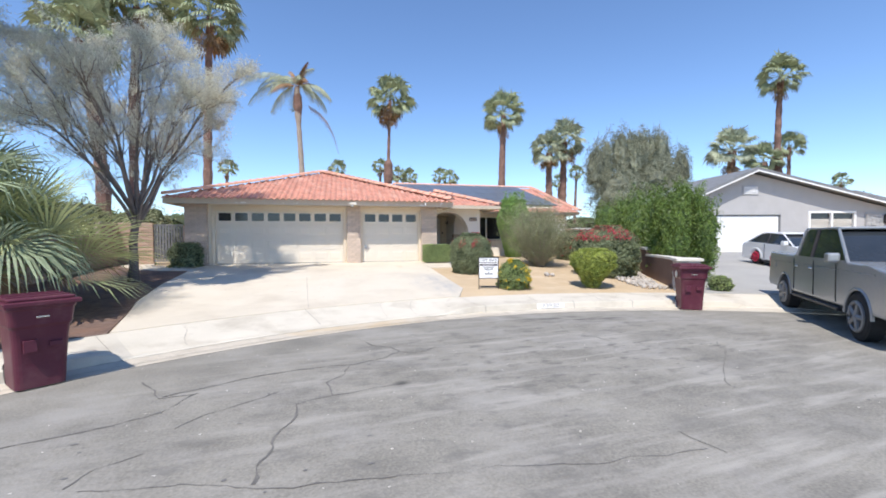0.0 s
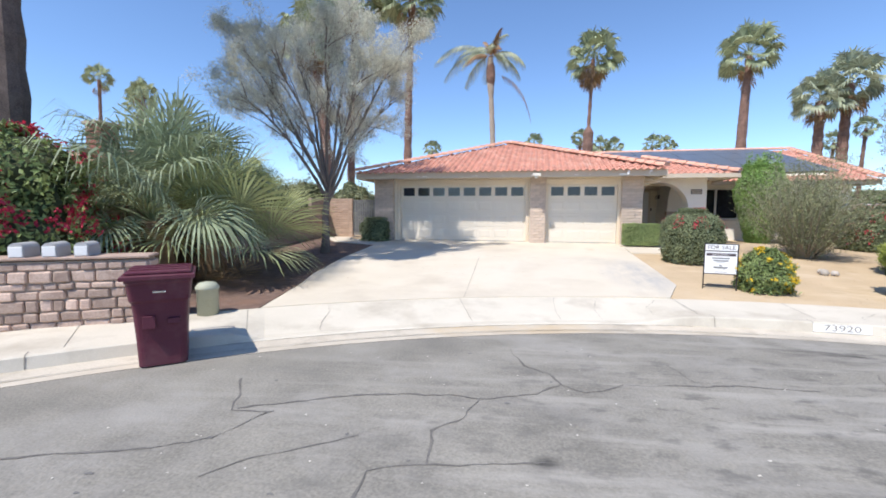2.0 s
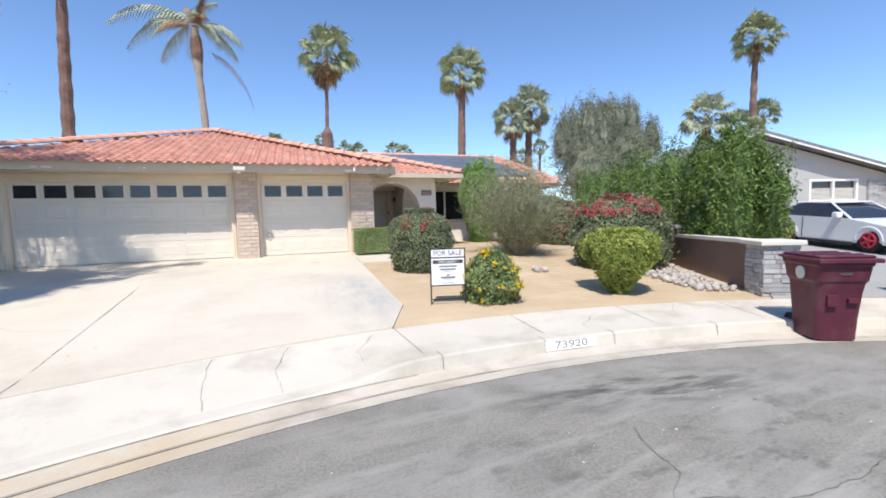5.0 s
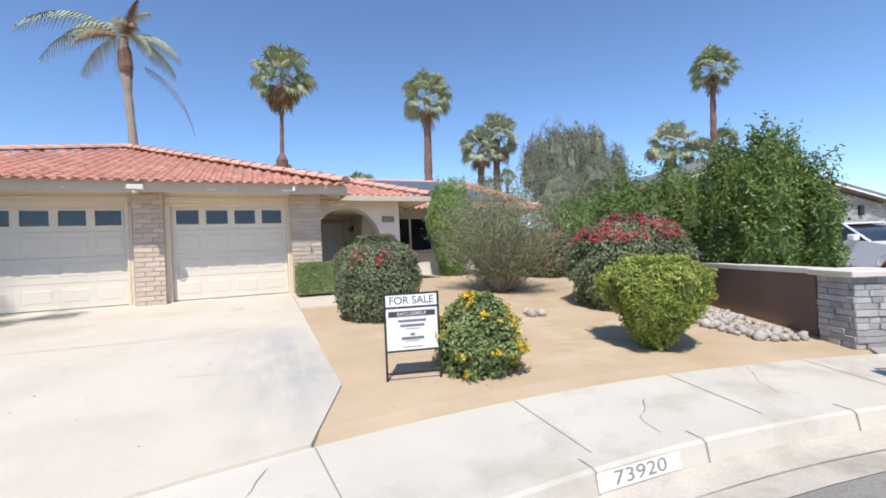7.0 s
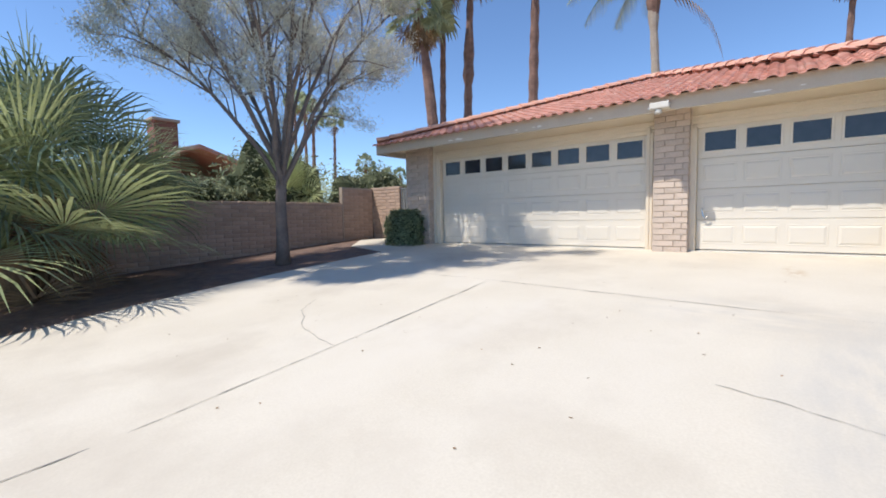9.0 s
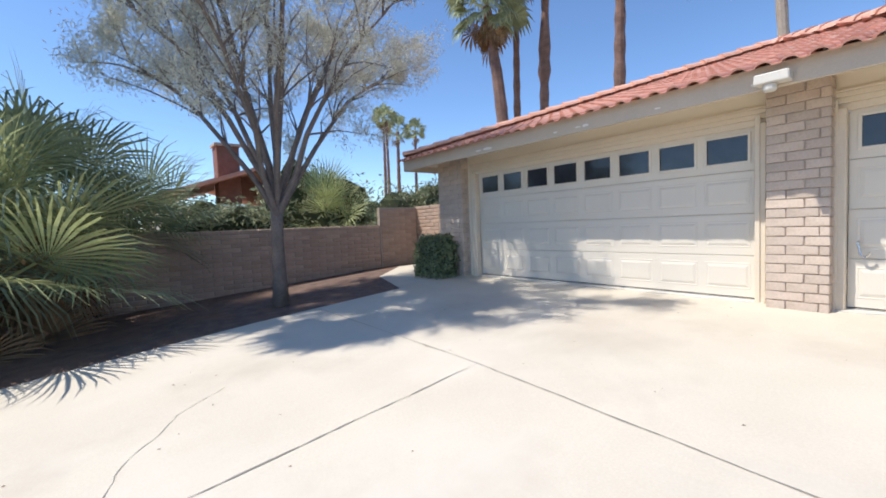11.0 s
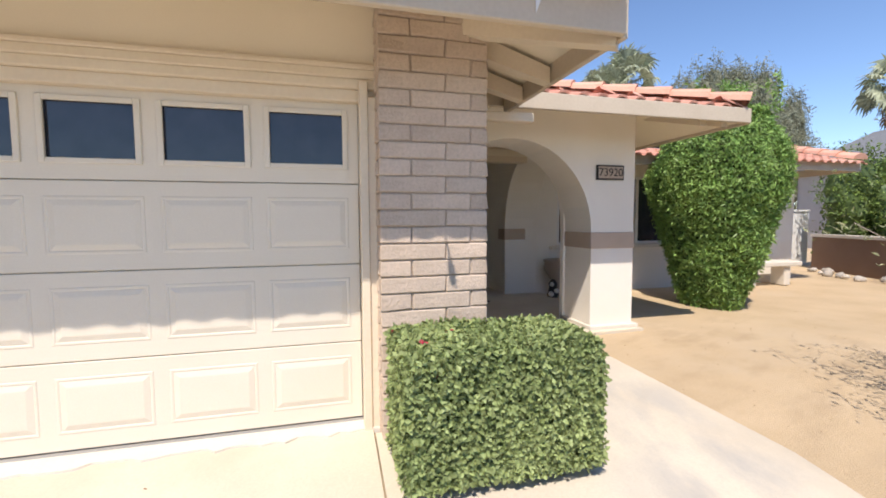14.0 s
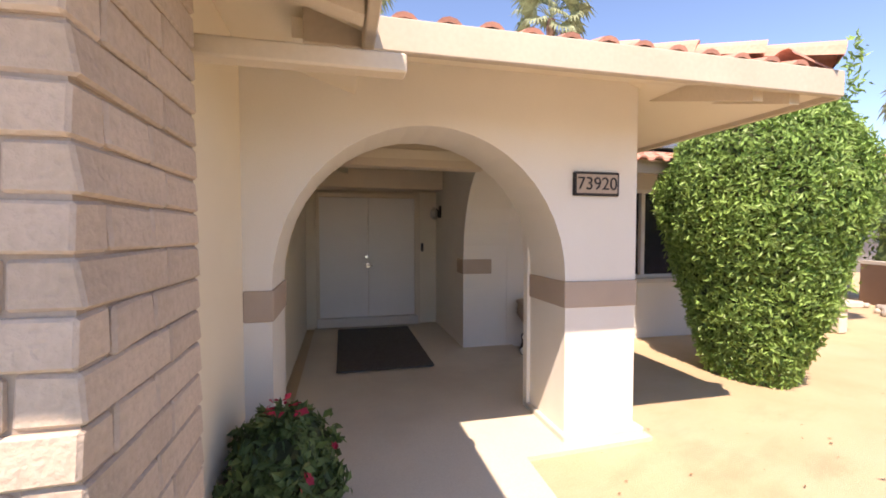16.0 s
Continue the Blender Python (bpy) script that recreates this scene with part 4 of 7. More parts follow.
part("doorbell", boxbm(6.43, 24.595, 1.98, 6.475, 24.62, 2.12, bevel=0.008), DARK, house, "black doorbell")
sc = part("wall_sconce", boxbm(6.68, 24.2, 2.55, 6.70, 24.32, 2.75, bevel=0.006), DARK, house, "small dark wall light in the porch")
bm = bmesh.new()
lathe(bm, 6.6, 24.26, [(0.03, 2.52), (0.07, 2.56), (0.07, 2.66), (0.03, 2.72)], 10)
part("shade", bm, CHROME, sc)

plaque = part("number_plaque", boxbm(6.775, PY - 0.028, 2.585, 7.16, PY, 2.765, bevel=0.008), DARK, house, "dark house number plaque reading 73920")
part("plaque_field", boxbm(6.797, PY - 0.031, 2.605, 7.138, PY - 0.026, 2.745), BAND, plaque)
text("73920", 0.135, DARK, plaque, Matrix.Translation((6.9675, PY - 0.034, 2.672)) @ Matrix.Rotation(math.pi / 2, 4, "X"), "digits")

# porch roof, hipped at its end
EZ2, PXE, PYE = 3.26, 8.07, 19.42
part("roof_deck", slab([(4.9, PYE, EZ2), (PXE, PYE, EZ2), (5.4, PYE + PXE - 5.4, EZ2 + (PXE - 5.4) * S), (4.9, PYE + PXE - 5.4, EZ2 + (PXE - 5.4) * S)], 0.09), STUCCO, house)
roof2 = part("roof", slab([(PXE, PYE, EZ2), (PXE, 23.0, EZ2), (5.4, 23.0, EZ2 + (PXE - 5.4) * S), (5.4, PYE + PXE - 5.4, EZ2 + (PXE - 5.4) * S)], 0.09), STUCCO, house, "low tiled roof over the porch")
tile_slope(roof2, (4.9, PYE, EZ2), (1, 0, 0), (0, 1, S), lambda a, u: u / sl < PXE - 4.9 - a + 0.1 and u / sl < PXE - 5.4 and a < PXE - 4.9 and (a > 0.35 or u > 0.3), 60, 5, 0.0)
tile_slope(roof2, (PXE, PYE, EZ2), (0, 1, 0), (-1, 0, S), lambda a, u: u / sl < min(a + 0.1, PXE - 5.4) and a < 3.7, 14, 1, 0.0)
ridge_caps(roof2, (PXE, PYE, EZ2 + 0.06), (5.4, PYE + PXE - 5.4, EZ2 + (PXE - 5.4) * S + 0.06))
part("fascia", fascia((4.95, PYE), (PXE, PYE), EZ2 - 0.125, EZ2 + 0.03), FASCIA, house)
part("fascia", fascia((PXE, PYE), (PXE, 23.0), EZ2 - 0.125, EZ2 + 0.004), FASCIA, house)
for x in (7.5, 7.78):
    bm = bmesh.new()
    prism(bm, [(x, PYE + 0.06, EZ2 - 0.07), (x, PY + 0.2, EZ2 + 0.26), (x, PY + 0.2, EZ2 + 0.13), (x, PYE + 0.06, EZ2 - 0.16)], (0.08, 0, 0))
    part("rafter", bm, TRIM, house)

# the main wing behind, with solar panels on its long slope
MY, MZ, MR, MZR, MX0, MX1 = 21.95, 3.2, 29.6, 5.42, 4.2, 13.95
ms = (MZR - MZ) / (MR - MY)
part("roof_deck", slab([(MX0, MY, MZ), (MX1, MY, MZ), (14.6, MR, MZR), (MX0, MR, MZR)], 0.1), STUCCO, house)
part("roof_deck", slab([(14.6, MR, MZR), (14.6, MR + 7.6, MZ), (MX0, MR + 7.6, MZ), (MX0, MR, MZR)], 0.1), STUCCO, house)
roof3 = part("roof", boxbm(MX0, MR - 0.05, MZR - 0.1, 14.55, MR + 0.05, MZR - 0.01), STUCCO, house, "tiled roof of the main wing carrying dark solar panels")
ml = math.hypot(1, ms)
tile_slope(roof3, (PXE - 0.4, MY, MZ), (1, 0, 0), (0, 1, ms), lambda a, u: a < MX1 - PXE + 0.4 + 0.08 * u and (u < 1.1 or a > MX1 - PXE - 0.9 + 0.08 * u) and u < 8, 22, 1)
ridge_caps(roof3, (MX1 + 0.03, MY, MZ + 0.06), (14.6, MR, MZR + 0.06), 0.16)
ridge_caps(roof3, (14.6, MR, MZR + 0.05), (MX0, MR, MZR + 0.05), 0.15)
for r in range(4):
    for c in range(9):
        x0 = 4.4 + c * 0.99
        y0 = MY + 1.25 + r * 1.62
        bm = bmesh.new()
        z = lambda y: MZ + (y - MY) * ms + 0.1
        prism(bm, [(x0, y0, z(y0)), (x0 + 0.97, y0, z(y0)), (x0 + 0.97, y0 + 1.58, z(y0 + 1.58)), (x0, y0 + 1.58, z(y0 + 1.58))], (0, 0, 0.04))
        part("solar_panel", bm, SOLAR, house, "dark blue-black solar panel")
part("fascia", fascia((PXE, MY), (MX1, MY), MZ - 0.16, MZ + 0.004), FASCIA, house)
part("fascia", fascia((MX1, MY), (14.6, MR), MZ - 0.16, MZ - 0.01), FASCIA, house)
bm = bmesh.new()
prism(bm, [(13.6, 22.95, MZ - 0.1), (13.6, MR, MZR - 0.1), (13.6, MR + 7, MZ - 0.1)], (0.02, 0, 0))
part("gable", bm, STUCCO, house)
for q in ((7.33, 7.75), (10.4, 13.6)):
    wallbox("wall", q[0], 22.9, FZ - 0.1, q[1], 23.1, 3.35, material=STUCCOW)
wallbox("wall", 7.75, 22.9, FZ - 0.1, 10.4, 23.1, FZ + 0.9, material=STUCCOW, label="white stucco front wall under the window")
wallbox("wall", 7.75, 22.9, 2.95, 10.4, 23.1, 3.35, material=STUCCOW)
wallbox("wall", 13.4, 23.1, FZ - 0.1, 13.6, 36, 3.1, material=STUCCOW)
wallbox("wall", -5.1, 36.0, FZ - 0.1, 13.6, 36.2, 3.1)
win = part("window", boxbm(7.75, 23.0, 1.62, 10.4, 23.02, 2.95), GLASS, house, "dark wide window in a white frame")
bm = bmesh.new()
for q in ((7.75, 1.6, 7.82, 2.97), (10.33, 1.6, 10.4, 2.97), (8.6, 1.67, 8.67, 2.9), (9.5, 1.67, 9.57, 2.9)):
    box(bm, q[0], 22.93, q[1], q[2], 23.0, q[3], bevel=0.005)
box(bm, 7.82, 22.93, 1.6, 10.33, 23.0, 1.67, bevel=0.005)
box(bm, 7.82, 22.93, 2.9, 10.33, 23.0, 2.97, bevel=0.005)
part("window_frame", bm, WHITE, win)
part("window_sill", boxbm(7.6, 22.82, 1.55, 10.5, 22.92, 1.62, bevel=0.008), CAP, win)
part("floor_slab", boxbm(-5.0, 18.75, FZ - 0.15, 4.4, 24.3, FZ - 0.02), GREYCON, house)


# ---- trees ----
def palm(x, y, h, r, crown, seed, label, lean=(0.0, 0.0), fronds=44, skirt=0.6, bark=None, leaf=None, z0=0.5, thing_name="fan_palm", boots=None):
    """A fan palm: a ringed trunk, a crown of split fan leaves, and a skirt of dead ones."""
    rnd = random.Random(seed)
    t = thing(thing_name, (x, y, z0), label, "palm tree", "tall fan palms")
    bm = bmesh.new()
    n = 26
    pts, rad = [], []
    for i in range(n + 1):
        k = i / n
        pts.append((x + lean[0] * k * k, y + lean[1] * k * k, z0 + h * k))
        rad.append(r * (1.25 - 0.55 * k) * (1.12 if i % 2 else 0.95) * (1.5 if i == 0 else 1) * (1.25 if k > 0.93 else 1) * (boots[2] * rnd.uniform(0.9, 1.1) if boots and boots[0] < k < boots[1] else 1))
    tube(bm, pts, rad, 10)
    part("trunk", bm, bark or BARKP, t)
    top = Vector(pts[-1])
    V, F = [], []
    VS, FS = [], []

    def fan(o, d, L, ribs, Vx, Fx, hang):
        """A fan leaf: a bowed stalk and pleated segments whose ends hang."""
        d = d.normalized()
        side = d.cross(Vector((0, 0, 1)))
        side = side.normalized() if side.length > 0.01 else Vector((1, 0, 0))
        side = Matrix.Rotation(rnd.gauss(0, 0.6), 3, d) @ side
        mid = o + d * L * 0.32
        d2 = (d - Vector((0, 0, hang * 0.45))).normalized()
        side = (side - d2 * side.dot(d2)).normalized()
        hub = mid + d2 * L * 0.28
        up = side.cross(d2)
        w = 0.010 * crown
        b = len(Vx)
        Vx.extend([o - side * w, o + side * w, mid + side * w, mid - side * w, hub + side * w, hub - side * w])
        Fx.extend([[b, b + 1, b + 2, b + 3], [b + 3, b + 2, b + 4, b + 5]])
        for k in range(ribs):
            a = radians(-112 + 224 * k / (ribs - 1))
            dv = (d2 * math.cos(a) + side * math.sin(a) + up * 0.18).normalized()
            ln = L * 0.50 * (0.80 + 0.20 * math.cos(a)) * rnd.uniform(0.9, 1.1)
            m1 = hub + dv * ln * 0.58
            tip = m1 + (dv - Vector((0, 0, (0.55 + hang) * rnd.uniform(0.7, 1.4)))).normalized() * ln * 0.42
            s2 = dv.cross(up).normalized() * ln * 0.07
            b = len(Vx)
            Vx.extend([hub, m1 - s2, tip, m1 + s2])
            Fx.append([b, b + 1, b + 2, b + 3])

    for i in range(fronds):
        az = i * 2.39996 + rnd.uniform(-0.3, 0.3)
        k = i / fronds
        el = radians(84 - 118 * k + rnd.uniform(-9, 9))
        d = Vector((math.cos(az) * math.cos(el), math.sin(az) * math.cos(el), math.sin(el)))
        fan(top + Vector((0, 0, 0.1)), d, crown * rnd.uniform(0.85, 1.1), 17, V, F, 0.1 + 1.0 * k)
    for i in range(int(fronds * skirt * 0.5)):
        az = rnd.uniform(0, 6.28)
        el = radians(rnd.uniform(-75, -40))
        d = Vector((math.cos(az) * math.cos(el), math.sin(az) * math.cos(el), math.sin(el)))
        fan(top - Vector((0, 0, rnd.uniform(0.0, 0.35) * crown)), d, crown * rnd.uniform(0.6, 0.9), 11, VS, FS, 1.0)
    raw("crown", V, F, leaf or FROND, t)
    if VS:
        raw("skirt", VS, FS, SKIRT, t, "brown dead fronds hanging")
    return t


FARP = "tall slender fan palm with green crown"
palm(5.0, 40.0, 14.1, 0.16, 2.45, 11, "tall fan palm with a brown frond skirt", (0.3, 0), 40, 1.0, boots=(0.46, 0.58, 2.6))
palm(15.6, 38.0, 12.9, 0.25, 2.2, 12, "tall fan palm with a thick red-brown trunk", (0.25, 0), 40, 0.3, boots=(0.0, 0.86, 1.35))
palm(24.9, 46.0, 11.3, 0.42, 2.6, 13, "stout fan palm with a grey-green crown", (0, 0), 40, 0.5, BARKP, FRONDG)
palm(26.7, 46.0, 12.6, 0.42, 2.7, 14, "stout fan palm with a grey-green crown", (0.2, 0), 40, 0.5, BARKP, FRONDG)
palm(45.4, 35.0, 17.9, 0.32, 2.5, 15, "tall fan palm behind the grey house", (0.4, 0), 42, 0.3, boots=(0.4, 0.56, 1.7))
palm(40.7, 36.0, 10.2, 0.45, 2.6, 16, "stout fan palm behind the grey house", (0, 0), 42, 0.4, BARKP, FRONDG)
palm(43.7, 35.0, 9.0, 0.4, 2.0, 17, "short fan palm behind the grey house", (0, 0), 36, 0.7)
palm(48.5, 36.0, 11.0, 0.22, 1.7, 18, "thin fan palm behind the grey house", (0, 0), 30, 0.2)
palm(-7.9, 31.0, 15.7, 0.25, 2.5, 19, "tall fan palm behind the garage", (0.35, 0), 48, 0.7)
palm(-12.15, 31.0, 16.0, 0.24, 2.4, 20, "tall fan palm with a dark trunk", (0.3, 0.3), 46, 0.7, boots=(0.55, 0.72, 1.3))
palm(-14.0, 31.0, 15.6, 0.2, 2.3, 21, "tall fan palm with a thin dark trunk", (0.3, 0), 42, 0.7)
palm(-12.6, 28.7, 12.6, 0.26, 2.4, 22, "tall fan palm with a leaning trunk", (-1.2, 0), 48, 1.1, boots=(0.3, 0.8, 1.25))
palm(-33.9, 34.6, 11.9, 0.15, 1.3, 23, FARP, (0, 0), 34, 0.3)
palm(-32.7, 37.0, 10.7, 0.15, 1.25, 24, FARP, (0.3, 0), 34, 0.3)
for i, (x, y, h) in enumerate(((-13.6, 60, 10.2), (0.2, 60, 10.6), (6.1, 60, 11.1), (8.5, 60, 10.0), (10.2, 60, 9.8), (14.6, 60, 10.0), (16.2, 60, 9.8), (36.9, 60, 11.3), (33.9, 60, 9.8), (-51.8, 45, 17.4), (-40.5, 40, 12.5), (-37.3, 45, 7.4), (-48.9, 60, 7.8), (-48.0, 62, 8.0), (-38.2, 55, 7.6), (70.0, 45, 9.0))):
    palm(x, y, h, 0.22, 1.9 if h > 12 else 1.4, 40 + i, FARP, (0.3, 0), 30, 0.3)


def feather(o, d, L, bend, n, V, F, w, rnd, droop=0.25, lw=0.022):
    """A feather frond: an arching rib with leaflets along both sides."""
    d = Vector(d).normalized()
    side = d.cross(Vector((0, 0, 1))).normalized()
    p, prev = Vector(o), None
    for i in range(n + 1):
        k = i / n
        q = p
        b = len(V)
        V.extend([q - side * 0.012, q + side * 0.012])
        if prev is not None:
            F.append([prev, prev + 1, b + 1, b])
        prev = b
        if k > 0.12:
            for s in (-1, 1):
                ln = w * math.sin(math.pi * min(1, 0.12 + 0.88 * k)) ** 0.6 * rnd.uniform(0.85, 1.1)
                tip = q + (side * s * 0.8 + d * 0.55) * ln - Vector((0, 0, droop * ln))
                t2 = d * lw + Vector((0, 0, 0.008))
                b = len(V)
                V.extend([q - t2, q + t2, tip])
                F.append([b, b + 1, b + 2])
        p = q + d * (L / n)
        d = (d - Vector((0, 0, bend / n))).normalized()


def feather_palm(x, y, h, r, L, n, seed, label, z0=0.5, bend=1.5, els=(75, -35), dead=0, bark=None, leaf=None, w=0.5, name="feather_palm", lw=0.022):
    rnd = random.Random(seed)
    t = thing(name, (x, y, z0), label, "palm tree")
    bm = bmesh.new()
    k = 18
    tube(bm, [(x + 0.15 * math.sin(i / 4), y, z0 + h * i / k) for i in range(k + 1)], [r * (1.2 - 0.4 * i / k) * (1.07 if i % 2 else 0.96) * (1.35 if i > k - 4 else 1) for i in range(k + 1)], 10)
    part("trunk", bm, bark or BARKG, t)
    top = Vector((x + 0.15 * math.sin(k / 4), y, z0 + h))
    V, F = [], []
    for i in range(n):
        az = i * 2.39996 + rnd.uniform(-0.2, 0.2)
        el = radians(els[0] + (els[1] - els[0]) * i / n)
        feather(top, (math.cos(az) * math.cos(el), math.sin(az) * math.cos(el), math.sin(el)), L * rnd.uniform(0.85, 1.1), bend, 26, V, F, w, rnd, 0.25 if lw < 0.03 else 0.7, lw)
    raw("crown", V, F, leaf or FRONDG, t)
    if dead:
        V, F = [], []
        for i in range(dead):
            az = 0.3 + i * 1.9
            feather(top - Vector((0, 0, 0.3)), (math.cos(az) * 0.5, math.sin(az) * 0.5, -0.5), L * 0.85, 2.2, 22, V, F, w * 0.5, rnd, 0.6, lw)
        raw("skirt", V, F, SKIRT, t, "dry brown frond hanging down")
    return t


queen = feather_palm(-2.15, 32.0, 11.8, 0.19, 2.4, 7, 31, "queen palm with a pale trunk and drooping sparse fronds", 0.6, 2.6, (80, 10), 0, BARKG, FRONDG, 0.6, "queen_palm", 0.04)
qr = random.Random(6)
V, F = [], []
for d, L in (((-0.8, -0.2, 0.75), 4.6), ((-0.85, 0.1, 0.5), 4.2), ((-0.6, 0.3, 0.85), 3.8), ((0.8, -0.1, 0.5), 2.9), ((0.7, 0.2, 0.2), 2.8), ((-0.7, 0.3, 0.1), 3.0)):
    feather((-2.25, 32.0, 12.5), d, L, 2.1, 30, V, F, 0.75, qr, 0.9, 0.05)
raw("crown", V, F, FRONDG, queen)
V, F = [], []
for d, L, w in (((0.95, 0.05, 0.0), 4.8, 0.55), ((-0.5, -0.3, 0.3), 2.3, 0.5), ((0.2, -0.5, 0.5), 2.3, 0.5), ((-0.15, 0.2, 1.0), 2.0, 0.4), ((0.15, -0.2, 1.0), 2.1, 0.4)):
    feather((-2.2, 32.0, 11.3 if L > 4 else 12.4), d, L, 2.6 if L > 4 else 1.9, 26, V, F, w, qr, 0.8, 0.05)
raw("dead_frond", V, F, SKIRT, queen, "dry tan frond hanging down")
bm = bmesh.new()
tube(bm, [(-2.2, 32, 10.4), (-2.24, 32, 11.1), (-2.26, 32, 11.8), (-2.26, 32, 12.5)], [0.19, 0.31, 0.29, 0.17], 9)
part("crown_shaft", bm, BARKP, queen, "red-brown old leaf bases")


def shrub_palm(x, y, h, crown, n, seed, label, z0, el0=82, el1=-25, leaf=None, hang=0.8, skirt=8, lean=(0, 0)):
    """A young fan palm: bowed stalks, broad pleated blades whose many narrow tips hang."""
    rnd = random.Random(seed)
    t = thing("low_fan_palm", (x, y, z0), label, "palm tree")
    bm = bmesh.new()
    o = Vector((x + lean[0], y + lean[1], z0 + h))
    tube(bm, [(x, y, z0 - 0.05), (x + lean[0] * 0.4, y + lean[1] * 0.4, z0 + h * 0.5), tuple(o)], [0.34, 0.30, 0.2], 10)
    part("trunk", bm, SKIRT, t)
    V, F, VS, FS = [], [], [], []
    down = Vector((0, 0, -1))
    for i in range(n):
        old = i >= n - skirt
        az = i * 2.39996 + rnd.uniform(-0.25, 0.25)
        el = radians(el0 + (el1 - el0) * i / n + rnd.uniform(-7, 7)) if not old else radians(rnd.uniform(-65, -35))
        d = Vector((math.cos(az) * math.cos(el), math.sin(az) * math.cos(el), math.sin(el)))
        side = d.cross(Vector((0, 0, 1)))
        side = side.normalized() if side.length > 0.05 else Vector((1, 0, 0))
        side = Matrix.Rotation(rnd.gauss(0, 0.35), 3, d) @ side
        L = crown * rnd.uniform(0.8, 1.1) * (0.75 if old else 1)
        Vx, Fx = (VS, FS) if old else (V, F)
        p, q = o - Vector((0, 0, 0.1 * h * rnd.random())), d.copy()
        for k in range(3):
            nq = (q + down * 0.13 * hang * (1 - abs(d.z) * 0.5)).normalized()
            e = p + nq * L * 0.18
            b = len(Vx)
            Vx.extend([p - side * 0.022, p + side * 0.022, e + side * 0.018, e - side * 0.018])
            Fx.append([b, b + 1, b + 2, b + 3])
            p, q = e, nq
        d2 = (q + down * 0.22 * hang).normalized()
        side = (side - d2 * side.dot(d2)).normalized()
        up = side.cross(d2)
        if up.z < 0:
            up = -up
        ribs = 46
        for k in range(ribs):
            u = -1 + 2 * k / (ribs - 1)
            a = radians(128 * u)
            dv = (d2 * math.cos(a) + side * math.sin(a) + up * (0.30 * abs(u) + 0.05)).normalized()
            ln = L * 0.60 * (0.70 + 0.30 * math.cos(a)) * rnd.uniform(0.92, 1.08)
            s2 = dv.cross(up)
            s2 = (s2.normalized() if s2.length > 0.01 else side) * ln * 0.0165
            base = p + d2 * 0.10 * L * max(0.0, math.cos(a))
            m1 = base + dv * ln * 0.45 + up * 0.015 * (1 if k % 2 else -1)
            d3 = (dv + down * hang * rnd.uniform(0.25, 0.55)).normalized()
            m2 = m1 + d3 * ln * 0.30
            d4 = (d3 + down * hang * rnd.uniform(0.5, 1.3)).normalized()
            tip = m2 + d4 * ln * 0.28
            b = len(Vx)
            Vx.extend([base, m1 - s2, m1 + s2, m2 - s2 * 0.6, m2 + s2 * 0.6, tip])
            Fx.extend([[b, b + 1, b + 2], [b + 1, b + 3, b + 4, b + 2], [b + 3, b + 5, b + 4]])
    raw("crown", V, F, leaf or FRONDY, t)
    if VS:
        raw("skirt", VS, FS, SKIRT, t, "dry brown lower leaves")
    return t


shrub_palm(-6.45, 10.75, 0.85, 2.45, 34, 51, "low fan palm with broad pleated leaves beside the drive", 0.22, 76, -14, FRONDY, 0.45, 7)
shrub_palm(-6.75, 9.75, 1.35, 2.3, 34, 54, "fan palm with long hanging grey-green leaves", 0.22, 84, 0, FRONDS, 1.6, 6, (0.1, -0.25))
shrub_palm(-7.75, 11.4, 1.9, 2.35, 36, 55, "tall fan palm with silvery arching leaves", 0.25, 84, -15, FRONDS, 1.0, 6)
shrub_palm(-9.3, 13.0, 1.3, 2.0, 26, 52, "low fan palm with broad pleated leaves", 0.3, 80, -25, FROND, 0.6)
shrub_palm(-10.1, 17.7, 1.3, 1.7, 30, 53, "fan palm showing over the garden wall", 0.6, 80, 0, FRONDY, 0.3, 0)


